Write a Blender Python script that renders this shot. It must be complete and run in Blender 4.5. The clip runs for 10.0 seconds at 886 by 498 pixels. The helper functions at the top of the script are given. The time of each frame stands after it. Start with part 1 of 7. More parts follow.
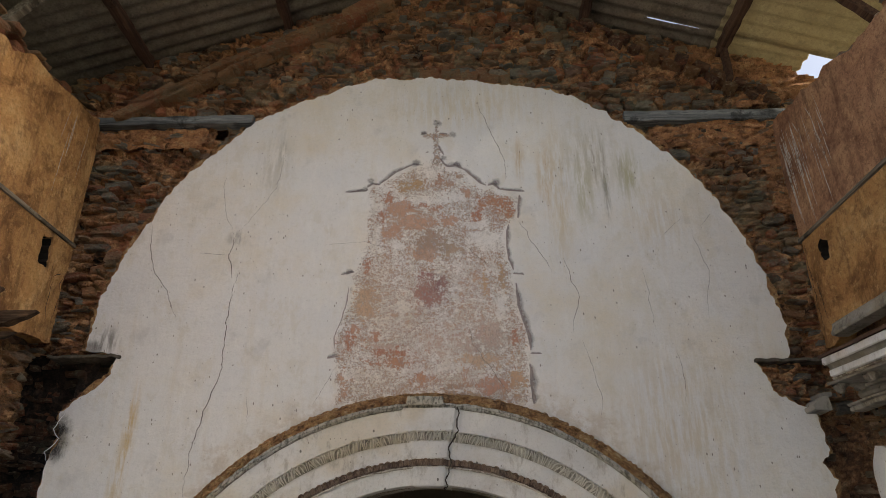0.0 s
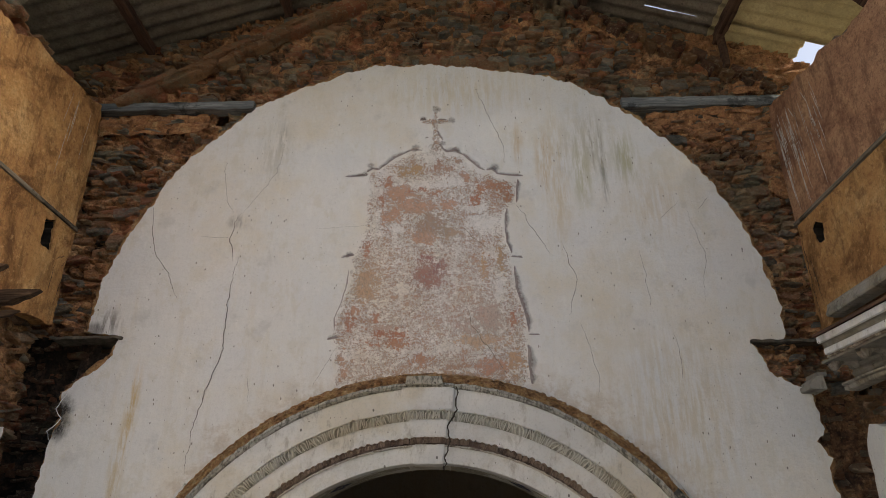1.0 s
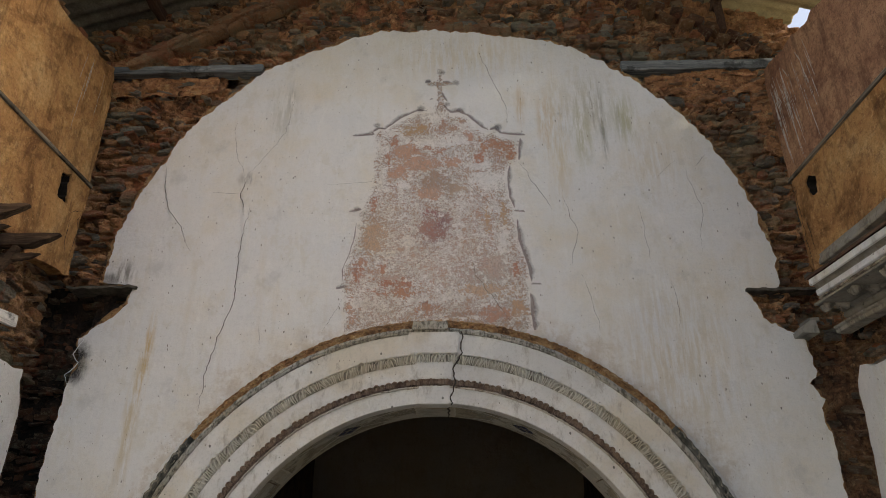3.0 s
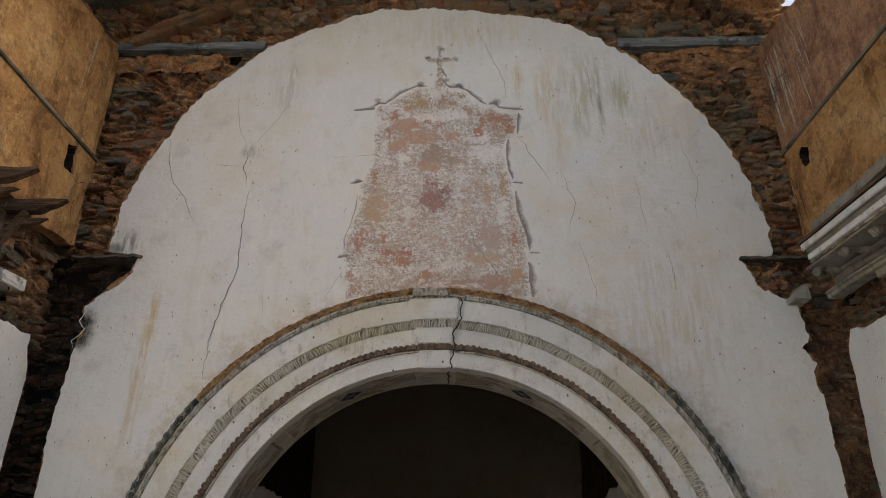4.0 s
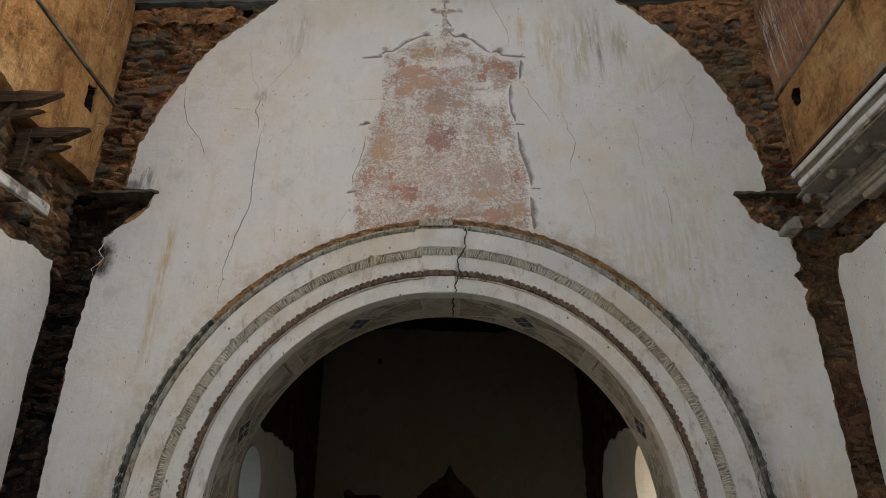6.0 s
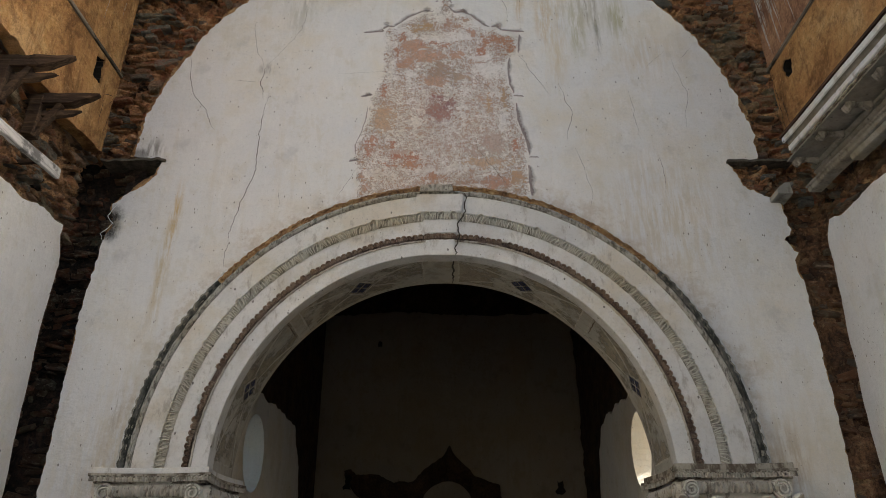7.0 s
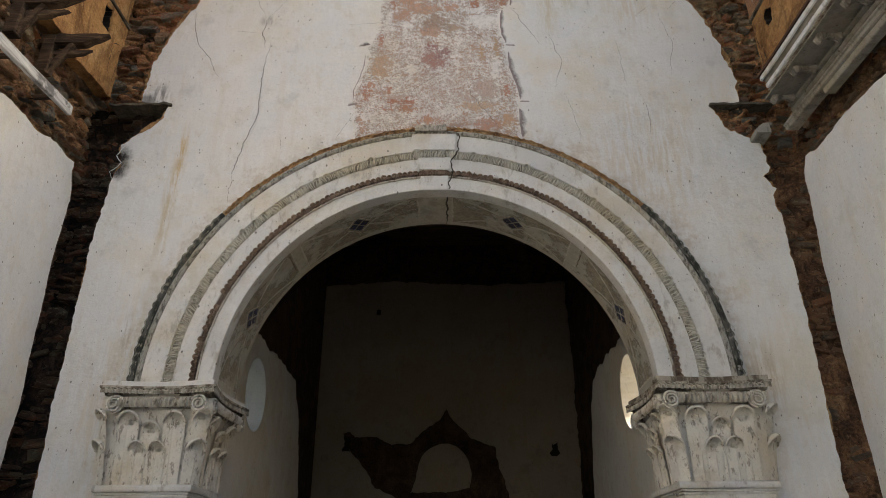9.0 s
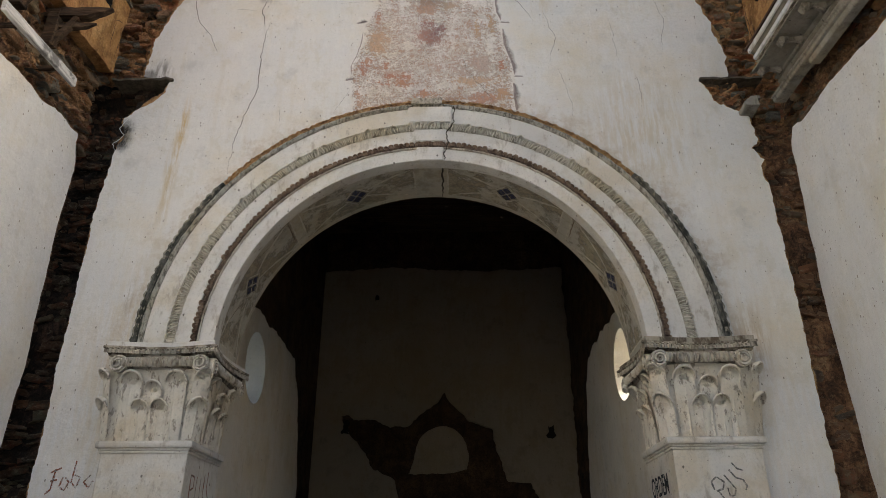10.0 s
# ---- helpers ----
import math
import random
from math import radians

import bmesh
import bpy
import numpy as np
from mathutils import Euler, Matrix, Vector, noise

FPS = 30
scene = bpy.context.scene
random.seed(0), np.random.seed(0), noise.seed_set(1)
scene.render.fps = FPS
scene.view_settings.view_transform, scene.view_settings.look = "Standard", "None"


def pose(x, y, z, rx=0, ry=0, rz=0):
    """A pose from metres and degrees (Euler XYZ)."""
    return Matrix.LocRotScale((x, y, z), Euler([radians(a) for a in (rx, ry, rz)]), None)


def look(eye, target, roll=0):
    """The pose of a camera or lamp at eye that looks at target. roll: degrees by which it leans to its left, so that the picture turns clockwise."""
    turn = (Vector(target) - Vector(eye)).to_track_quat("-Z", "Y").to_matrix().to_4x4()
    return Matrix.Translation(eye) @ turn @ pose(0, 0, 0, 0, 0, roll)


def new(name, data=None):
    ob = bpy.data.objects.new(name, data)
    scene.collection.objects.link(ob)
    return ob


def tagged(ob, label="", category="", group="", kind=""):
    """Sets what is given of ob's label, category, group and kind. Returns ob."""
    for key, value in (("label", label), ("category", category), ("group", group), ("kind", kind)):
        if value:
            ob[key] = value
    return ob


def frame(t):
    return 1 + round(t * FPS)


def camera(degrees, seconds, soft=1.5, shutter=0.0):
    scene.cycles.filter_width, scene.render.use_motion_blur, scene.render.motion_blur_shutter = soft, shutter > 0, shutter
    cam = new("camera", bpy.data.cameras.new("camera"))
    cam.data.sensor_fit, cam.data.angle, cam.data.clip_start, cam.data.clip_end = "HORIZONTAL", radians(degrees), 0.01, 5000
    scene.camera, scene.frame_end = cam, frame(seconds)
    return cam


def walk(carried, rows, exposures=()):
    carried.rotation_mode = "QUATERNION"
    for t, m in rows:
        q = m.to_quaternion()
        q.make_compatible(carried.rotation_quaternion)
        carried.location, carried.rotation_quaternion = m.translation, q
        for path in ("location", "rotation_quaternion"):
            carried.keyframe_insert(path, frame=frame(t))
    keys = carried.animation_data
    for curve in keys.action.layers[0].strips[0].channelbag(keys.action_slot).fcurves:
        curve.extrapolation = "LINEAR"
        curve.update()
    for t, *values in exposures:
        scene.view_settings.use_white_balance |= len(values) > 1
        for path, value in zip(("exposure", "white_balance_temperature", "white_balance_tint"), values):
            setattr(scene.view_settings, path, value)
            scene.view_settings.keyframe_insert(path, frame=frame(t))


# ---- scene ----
cam = camera(66.9, 10.0, soft=0.6)
PATH = [
    (0, (0.238, -6.262, 4.769), (0.202, -4.45, 5.614), -0.4),
    (0.5, (0.236, -6.258, 4.671), (0.2, -4.446, 5.517), -0.4),
    (1, (0.235, -6.245, 4.584), (0.202, -4.433, 5.43), -0.4),
    (1.5, (0.197, -6.236, 4.471), (0.168, -4.424, 5.318), -0.5),
    (2, (0.172, -6.22, 4.32), (0.142, -4.411, 5.173), -0.4),
    (2.5, (0.168, -6.226, 4.189), (0.137, -4.416, 5.04), -0.4),
    (4, (0.146, -6.209, 3.721), (0.123, -4.398, 4.57), -0.5),
    (4.5, (0.121, -6.191, 3.527), (0.096, -4.384, 4.382), -0.5),
    (5, (0.116, -6.171, 3.333), (0.087, -4.366, 4.193), -0.4),
    (5.5, (0.113, -6.146, 3.155), (0.084, -4.34, 4.015), -0.3),
    (6.8, (0.106, -6.138, 2.614), (0.076, -4.335, 3.479), -0.3),
    (7, (0.098, -6.141, 2.54), (0.071, -4.338, 3.404), -0.3),
    (7.5, (0.118, -6.143, 2.36), (0.091, -4.341, 3.226), -0.3),
    (8, (0.132, -6.142, 2.181), (0.106, -4.339, 3.046), -0.3),
    (8.5, (0.14, -6.135, 1.986), (0.114, -4.333, 2.852), -0.3),
    (9, (0.156, -6.132, 1.789), (0.129, -4.329, 2.655), -0.3),
    (9.5, (0.19, -6.128, 1.602), (0.162, -4.326, 2.469), -0.3),
    (10, (0.203, -6.131, 1.411), (0.176, -4.33, 2.28), -0.3),
]
walk(cam, [(t, look(eye, target, roll)) for t, eye, target, roll in PATH], exposures=[(0.0, 0.66, 6900, 9), (5.0, 0.63, 6650, 7), (8.0, 0.89, 6650, 6.5), (10.0, 1.06, 6700, 6.5)])

# ---- world, sun, exposure ----
world = bpy.data.worlds.new("world")
scene.world = world
world.use_nodes = True
_wn = world.node_tree.nodes
sky = _wn.new("ShaderNodeTexSky")
sky.sky_type = "NISHITA"
sky.sun_disc = False
sky.sun_elevation, sky.sun_rotation = radians(36), radians(92.6)
sky.air_density, sky.dust_density = 1.0, 5.0
_wn["Background"].inputs[1].default_value = 0.15
world.node_tree.links.new(sky.outputs[0], _wn["Background"].inputs[0])
sun = new("sun", bpy.data.lights.new("sun", "SUN"))
sun.data.energy, sun.data.angle, sun.data.color = 3.5, radians(0.6), (1.0, 0.94, 0.85)
sun.matrix_world = look((20, -0.9, 15), (0, 0, 0))

# ---- materials ----


class Nodes:
    """A small builder for one node material."""

    def __init__(self, name):
        self.m = bpy.data.materials.new(name)
        self.m.use_nodes = True
        self.t = self.m.node_tree
        self.out = self.t.nodes["Material Output"]
        self.b = self.t.nodes["Principled BSDF"]
        self.pos = self.n("ShaderNodeNewGeometry").outputs["Position"]

    def n(self, kind, **kw):
        node = self.t.nodes.new(kind)
        if "data_type" in kw:
            node.data_type = kw["data_type"]
        if "operation" in kw:
            node.operation = kw["operation"]
        if "blend_type" in kw:
            node.blend_type = kw["blend_type"]
        return node

    def link(self, a, b):
        if isinstance(a, (int, float)):
            b.default_value = a
        elif isinstance(a, tuple):
            b.default_value = (*a, 1) if len(a) == 3 and b.type == "RGBA" else a
        else:
            self.t.links.new(a, b)

    def scaled(self, s, shift=None):
        v = self.n("ShaderNodeVectorMath", operation="MULTIPLY")
        self.link(self.pos, v.inputs[0])
        v.inputs[1].default_value = s
        if shift is None:
            return v.outputs[0]
        a = self.n("ShaderNodeVectorMath", operation="ADD")
        self.link(v.outputs[0], a.inputs[0])
        self.link(shift, a.inputs[1])
        return a.outputs[0]

    def noise(self, scale, detail=5.0, rough=0.6, stretch=None, shift=None, distort=0.0, gain=1.5):
        t = self.n("ShaderNodeTexNoise")
        t.inputs["Scale"].default_value, t.inputs["Detail"].default_value = scale, detail
        t.inputs["Roughness"].default_value, t.inputs["Distortion"].default_value = rough, distort
        self.link(self.scaled(stretch or (1, 1, 1), shift), t.inputs["Vector"])
        g = self.n("ShaderNodeMath", operation="MULTIPLY_ADD")
        self.link(t.outputs["Fac"], g.inputs[0])
        g.inputs[1].default_value, g.inputs[2].default_value = gain, 0.5 - 0.5 * gain
        return g.outputs[0]

    def ramp(self, fac, stops):
        r = self.n("ShaderNodeValToRGB")
        e = r.color_ramp.elements
        while len(e) < len(stops):
            e.new(0.5)
        for el, (p, c) in zip(e, stops):
            el.position = p
            el.color = (*c, 1) if isinstance(c, tuple) else (c, c, c, 1)
        self.link(fac, r.inputs[0])
        return r.outputs[0]

    def step(self, fac, lo, hi):
        r = self.n("ShaderNodeMapRange")
        r.interpolation_type = "SMOOTHSTEP"
        self.link(fac, r.inputs[0])
        r.inputs[1].default_value, r.inputs[2].default_value = lo, hi
        return r.outputs[0]

    def math(self, op, a, b=0.0):
        r = self.n("ShaderNodeMath", operation=op)
        self.link(a, r.inputs[0])
        self.link(b, r.inputs[1])
        return r.outputs[0]

    def mix(self, fac, a, b, mode="MIX"):
        r = self.n("ShaderNodeMix", data_type="RGBA", blend_type=mode)
        self.link(fac, r.inputs[0])
        self.link(a, r.inputs[6])
        self.link(b, r.inputs[7])
        return r.outputs[2]

    def warped(self, scale, amount):
        """The place shifted about by noise, to break up plain outlines."""
        t = self.n("ShaderNodeTexNoise")
        t.inputs["Scale"].default_value, t.inputs["Detail"].default_value, t.inputs["Roughness"].default_value = scale, 6.0, 0.7
        self.link(self.pos, t.inputs["Vector"])
        a = self.n("ShaderNodeVectorMath", operation="SUBTRACT")
        self.link(t.outputs["Color"], a.inputs[0])
        a.inputs[1].default_value = (0.5, 0.5, 0.5)
        b = self.n("ShaderNodeVectorMath", operation="MULTIPLY_ADD")
        self.link(a.outputs[0], b.inputs[0])
        b.inputs[1].default_value = (amount, 0.0, amount)
        self.link(self.pos, b.inputs[2])
        return b.outputs[0]

    def blob(self, centre, size, soft=0.6, at=None):
        """1 inside an ellipsoid, fading to 0 at its edge."""
        a = self.n("ShaderNodeVectorMath", operation="SUBTRACT")
        self.link(self.pos if at is None else at, a.inputs[0])
        a.inputs[1].default_value = centre
        b = self.n("ShaderNodeVectorMath", operation="DIVIDE")
        self.link(a.outputs[0], b.inputs[0])
        b.inputs[1].default_value = size
        c = self.n("ShaderNodeVectorMath", operation="LENGTH")
        self.link(b.outputs[0], c.inputs[0])
        r = self.n("ShaderNodeMapRange")
        r.interpolation_type = "SMOOTHSTEP"
        self.link(c.outputs["Value"], r.inputs[0])
        r.inputs[1].default_value, r.inputs[2].default_value = 1.0, 1.0 - soft
        return r.outputs[0]

    def spots(self, scale, radius, share, seed=0.0, stretch=(1, 1, 1)):
        """Sparse dark pocks: 1 in a pock."""
        v = self.n("ShaderNodeTexVoronoi")
        v.inputs["Scale"].default_value = scale
        self.link(self.scaled(stretch, (seed, seed * 0.7, seed * 1.3)), v.inputs["Vector"])
        near = self.math("LESS_THAN", v.outputs["Distance"], radius)
        sep = self.n("ShaderNodeSeparateColor")
        self.link(v.outputs["Color"], sep.inputs[0])
        return self.math("MULTIPLY", near, self.math("LESS_THAN", sep.outputs[0], share))

    def attribute(self, name):
        a = self.n("ShaderNodeAttribute")
        a.attribute_name = name
        return a.outputs["Fac"]

    def random(self):
        return self.n("ShaderNodeObjectInfo").outputs["Random"]

    def island(self):
        return self.n("ShaderNodeNewGeometry").outputs["Random Per Island"]

    def done(self, colour, rough=0.9, bumps=(), spec=0.25, metal=0.0, alpha=None):
        self.link(colour, self.b.inputs["Base Color"])
        self.link(rough, self.b.inputs["Roughness"])
        self.b.inputs["Specular IOR Level"].default_value = spec
        self.b.inputs["Metallic"].default_value = metal
        last = None
        for height, strength, dist in bumps:
            bp = self.n("ShaderNodeBump")
            bp.inputs["Strength"].default_value, bp.inputs["Distance"].default_value = strength, dist
            self.link(height, bp.inputs["Height"])
            if last is not None:
                self.link(last, bp.inputs["Normal"])
            last = bp.outputs[0]
        if last is not None:
            self.link(last, self.b.inputs["Normal"])
        if alpha is not None:
            self.link(alpha, self.b.inputs["Alpha"])
        return self.m


def lime_plaster(name, tone=(0.735, 0.716, 0.692), stains=(), dirt=1.0, ring=False, soot=()):
    """Old lime wash: warm clouds, rain streaks, pocks. stains: (centre, size, colour, amount)."""
    k = Nodes(name)
    cloud = k.noise(0.8, 6, 0.62)
    warm = tuple(c * f for c, f in zip(tone, (0.955, 0.89, 0.77)))
    cool = tuple(c * f for c, f in zip(tone, (0.95, 0.965, 0.995)))
    col = k.ramp(cloud, [(0.30, cool), (0.50, tone), (0.74, warm)])
    streak = k.noise(1.0, 5, 0.65, stretch=(7.0, 7.0, 0.55))
    col = k.mix(k.math("MULTIPLY", k.step(streak, 0.54, 0.82), 0.26 * dirt), col, tuple(c * f for c, f in zip(tone, (0.83, 0.74, 0.58))))
    grey = k.noise(2.6, 7, 0.7)
    col = k.mix(k.math("MULTIPLY", k.step(grey, 0.56, 0.80), 0.42 * dirt), col, tuple(c * 0.62 for c in tone))
    fine = k.noise(28, 6, 0.7)
    col = k.mix(k.math("MULTIPLY", k.step(fine, 0.5, 0.8), 0.30), col, tuple(c * 0.66 for c in tone))
    brush = k.noise(1.0, 4, 0.7, stretch=(60, 60, 5))
    col = k.mix(k.math("MULTIPLY", k.step(brush, 0.5, 0.75), 0.05), col, tuple(c * 0.7 for c in tone))
    pale = k.noise(5.5, 7, 0.75, stretch=(1.6, 1.6, 0.6))
    col = k.mix(k.math("MULTIPLY", k.step(pale, 0.55, 0.7), 0.35), col, tuple(min(1.0, c * 1.12) for c in tone))
    for centre, size, colour, amount in stains:
        f = k.noise(3.0, 6, 0.7, stretch=(6.0, 6.0, 0.8))
        f = k.math("MULTIPLY", k.math("MULTIPLY", k.blob(centre, size, 0.9), k.step(f, 0.34, 0.66)), amount)
        col = k.mix(f, col, colour)
    for centre, size, amount in soot:
        f = k.math("MULTIPLY", k.step(k.math("ADD", k.blob(centre, size, 1.0), k.math("MULTIPLY", k.math("SUBTRACT", k.noise(16.0, 7, 0.75), 0.5), 0.7)), 0.12, 0.9), amount)
        col = k.mix(f, col, (0.016, 0.013, 0.011))
    if ring:
        # soot and damp in a broken halo round the arch
        a = k.n("ShaderNodeVectorMath", operation="SUBTRACT")
        k.link(k.pos, a.inputs[0])
        a.inputs[1].default_value = (-0.02, 0.0, 3.34)
        le = k.n("ShaderNodeVectorMath", operation="LENGTH")
        k.link(a.outputs[0], le.inputs[0])
        far = k.math("ADD", le.outputs["Value"], k.math("MULTIPLY", k.math("SUBTRACT", k.noise(2.2, 6, 0.7, shift=(9.0, 0.0, 2.0)), 0.5), 0.9))
        halo = k.math("MULTIPLY", k.step(far, 3.18, 2.86), k.step(k.noise(7.0, 8, 0.75), 0.36, 0.62))
        col = k.mix(k.math("MULTIPLY", halo, 0.42), col, (0.42, 0.30, 0.17))
    speck = k.noise(95, 5, 0.75)
    col = k.mix(k.math("MULTIPLY", k.step(speck, 0.48, 0.72), 0.26), col, tuple(c * 0.62 for c in tone))
    col = k.mix(k.math("MULTIPLY", k.step(k.noise(75, 5, 0.75, shift=(3.0, 1.0, 8.0)), 0.55, 0.75), 0.30), col, tuple(min(1.0, c * 1.15) for c in tone))
    worn = k.noise(1.0, 8, 0.75, stretch=(3.4, 3.4, 2.2), shift=(11.0, 0.0, 3.0))
    col = k.mix(k.math("MULTIPLY", k.step(worn, 0.54, 0.66), 0.34 * dirt), col, tuple(c * f for c, f in zip(tone, (0.80, 0.755, 0.64))))
    scratch = k.noise(1.0, 3, 0.6, stretch=(22, 22, 130), distort=1.5)
    col = k.mix(k.math("MULTIPLY", k.step(scratch, 0.58, 0.68), 0.09), col, tuple(c * 0.6 for c in tone))
    pocks = k.spots(6.0, 0.042, 0.9, 3.1, (1, 1, 0.55))
    col = k.mix(k.math("MULTIPLY", pocks, 0.8), col, (0.10, 0.085, 0.07))
    small = k.spots(14.0, 0.085, 0.45, 7.7, (1, 1, 0.5))
    col = k.mix(k.math("MULTIPLY", small, 0.75), col, (0.13, 0.11, 0.09))
    tiny = k.spots(27.0, 0.10, 0.32, 12.4, (1, 1, 0.6))
    col = k.mix(k.math("MULTIPLY", tiny, 0.6), col, (0.17, 0.14, 0.115))
    return k.done(col, 0.93, [(k.noise(1.7, 4, 0.5), 0.4, 0.06), (k.noise(6.0, 6, 0.65), 0.30, 0.03), (fine, 0.35, 0.012)])


def earthy(name, stops, scale=2.2, streak=0.35, relief=0.5, specks=True, grit=0.6, tinted=False):
    """Clay, render and earth mortar in the given ramp of colours."""
    k = Nodes(name)
    a = k.noise(scale, 9, 0.72, distort=0.5)
    col = k.ramp(a, stops)
    dark = tuple(c * 0.45 for c in stops[0][1])
    s = k.noise(1.0, 7, 0.72, stretch=(5, 5, 0.8))
    col = k.mix(k.math("MULTIPLY", k.step(s, 0.50, 0.74), streak), col, dark)
    blotch = k.noise(scale * 4.3, 8, 0.78)
    col = k.mix(k.math("MULTIPLY", k.step(blotch, 0.50, 0.68), 0.55), col, tuple(c * 0.75 for c in stops[0][1]))
    fine = k.noise(38, 7, 0.78)
    col = k.mix(k.math("MULTIPLY", k.step(fine, 0.46, 0.70), grit), col, tuple(c * 0.7 for c in stops[0][1]))
    lift = k.noise(17, 6, 0.75, shift=(3.0, 1.0, 2.0))
    col = k.mix(k.math("MULTIPLY", k.step(lift, 0.56, 0.74), 0.35), col, tuple(min(1.0, c * 1.35) for c in stops[-1][1]))
    if tinted:
        col = k.mix(k.math("MULTIPLY", k.step(k.noise(1.6, 7, 0.72, shift=(13.0, 1.0, 6.0)), 0.50, 0.64), 0.55), col, (0.30, 0.28, 0.185))
        col = k.mix(k.math("MULTIPLY", k.step(k.noise(2.1, 7, 0.72, shift=(2.0, 5.0, 17.0)), 0.55, 0.67), 0.55), col, (0.42, 0.15, 0.08))
    if specks:
        col = k.mix(k.math("MULTIPLY", k.spots(7.0, 0.07, 0.22, 1.9, (1, 1, 0.6)), 0.7), col, dark)
    return k.done(col, 0.95, [(k.noise(7, 7, 0.7), relief, 0.05), (fine, relief * 0.8, 0.015)])


def rubble(name, stops, by_island=False, smear=0.5):
    """Field stone, slate and brick: each piece takes its own colour from the ramp, under smeared red earth."""
    k = Nodes(name)
    r = k.island() if by_island else k.random()
    jump = k.n("ShaderNodeCombineXYZ")
    k.link(k.math("MULTIPLY", r, 37.0), jump.inputs[0])
    k.link(k.math("MULTIPLY", r, 91.0), jump.inputs[2])
    col = k.ramp(r, stops)
    lay = k.noise(1.0, 8, 0.78, stretch=(9, 9, 24), shift=jump.outputs[0])
    col = k.mix(k.math("MULTIPLY", k.step(lay, 0.52, 0.70), 0.42), col, (0.04, 0.032, 0.026))
    pale = k.noise(1.0, 7, 0.75, stretch=(14, 14, 34), shift=jump.outputs[0])
    col = k.mix(k.math("MULTIPLY", k.step(pale, 0.54, 0.68), 0.5), col, (0.54, 0.45, 0.31))
    lay2 = k.noise(7.0, 8, 0.75, shift=jump.outputs[0])
    col = k.mix(k.math("MULTIPLY", k.step(lay2, 0.52, 0.66), smear), col, (0.29, 0.145, 0.08))
    mud = k.noise(1.0, 9, 0.78, stretch=(5, 5, 17), distort=0.6)
    col = k.mix(k.math("MULTIPLY", k.step(mud, 0.56, 0.66), 0.4), col, (0.05, 0.036, 0.024))
    crust = k.noise(1.0, 9, 0.78, stretch=(4, 4, 11), shift=(7.0, 2.0, 4.0), distort=0.4)
    col = k.mix(k.math("MULTIPLY", k.step(crust, 0.53, 0.62), smear * 1.1), col, (0.37, 0.205, 0.11))
    wash = k.noise(0.9, 6, 0.65)
    col = k.mix(k.math("MULTIPLY", k.step(wash, 0.52, 0.72), smear * 0.7), col, (0.30, 0.175, 0.09))
    damp = k.noise(0.7, 5, 0.6, shift=(5.0, 0.0, 3.0))
    col = k.mix(k.math("MULTIPLY", k.step(damp, 0.55, 0.75), 0.3), col, (0.04, 0.034, 0.028))
    col = k.mix(k.math("MULTIPLY", k.step(k.noise(1.6, 7, 0.72, shift=(13.0, 1.0, 6.0)), 0.52, 0.66), 0.45), col, (0.25, 0.245, 0.16))
    col = k.mix(k.math("MULTIPLY", k.step(k.noise(2.1, 7, 0.72, shift=(2.0, 5.0, 17.0)), 0.56, 0.68), 0.5), col, (0.40, 0.135, 0.07))
    grit = k.noise(60, 4, 0.7)
    col = k.mix(k.math("MULTIPLY", k.step(grit, 0.5, 0.75), 0.25), col, (0.05, 0.04, 0.03))
    return k.done(col, 0.9, [(k.noise(14, 8, 0.8, stretch=(1, 1, 3.0), shift=jump.outputs[0]), 1.0, 0.06), (grit, 0.8, 0.010)])


def timber(name, a, b, along=0, relief=0.5):
    """Weathered wood with its grain along one axis."""
    k = Nodes(name)
    st = [26.0, 26.0, 26.0]
    st[along] = 1.2
    g = k.noise(1.0, 7, 0.7, stretch=tuple(st), distort=0.5)
    col = k.ramp(g, [(0.28, tuple(c * 0.45 for c in a)), (0.5, a), (0.72, b)])
    w = k.noise(3.0, 5, 0.6)
    col = k.mix(k.math("MULTIPLY", k.step(w, 0.5, 0.8), 0.5), col, tuple(c * 0.35 for c in a))
    w = k.noise(1.1, 7, 0.75, shift=(4.0, 2.0, 1.0))
    col = k.mix(k.math("MULTIPLY", k.step(w, 0.56, 0.66), 0.8), col, tuple(c * 0.2 for c in a))
    return k.done(col, 0.85, [(g, relief, 0.02)])


def plain(name, colour, vary=0.35, rough=0.9, scale=18.0):
    k = Nodes(name)
    f = k.noise(scale, 6, 0.7)
    col = k.ramp(f, [(0.3, tuple(c * (1 - vary) for c in colour)), (0.7, tuple(min(1, c * (1 + vary * 0.5)) for c in colour))])
    return k.done(col, rough, [(f, 0.25, 0.01)])


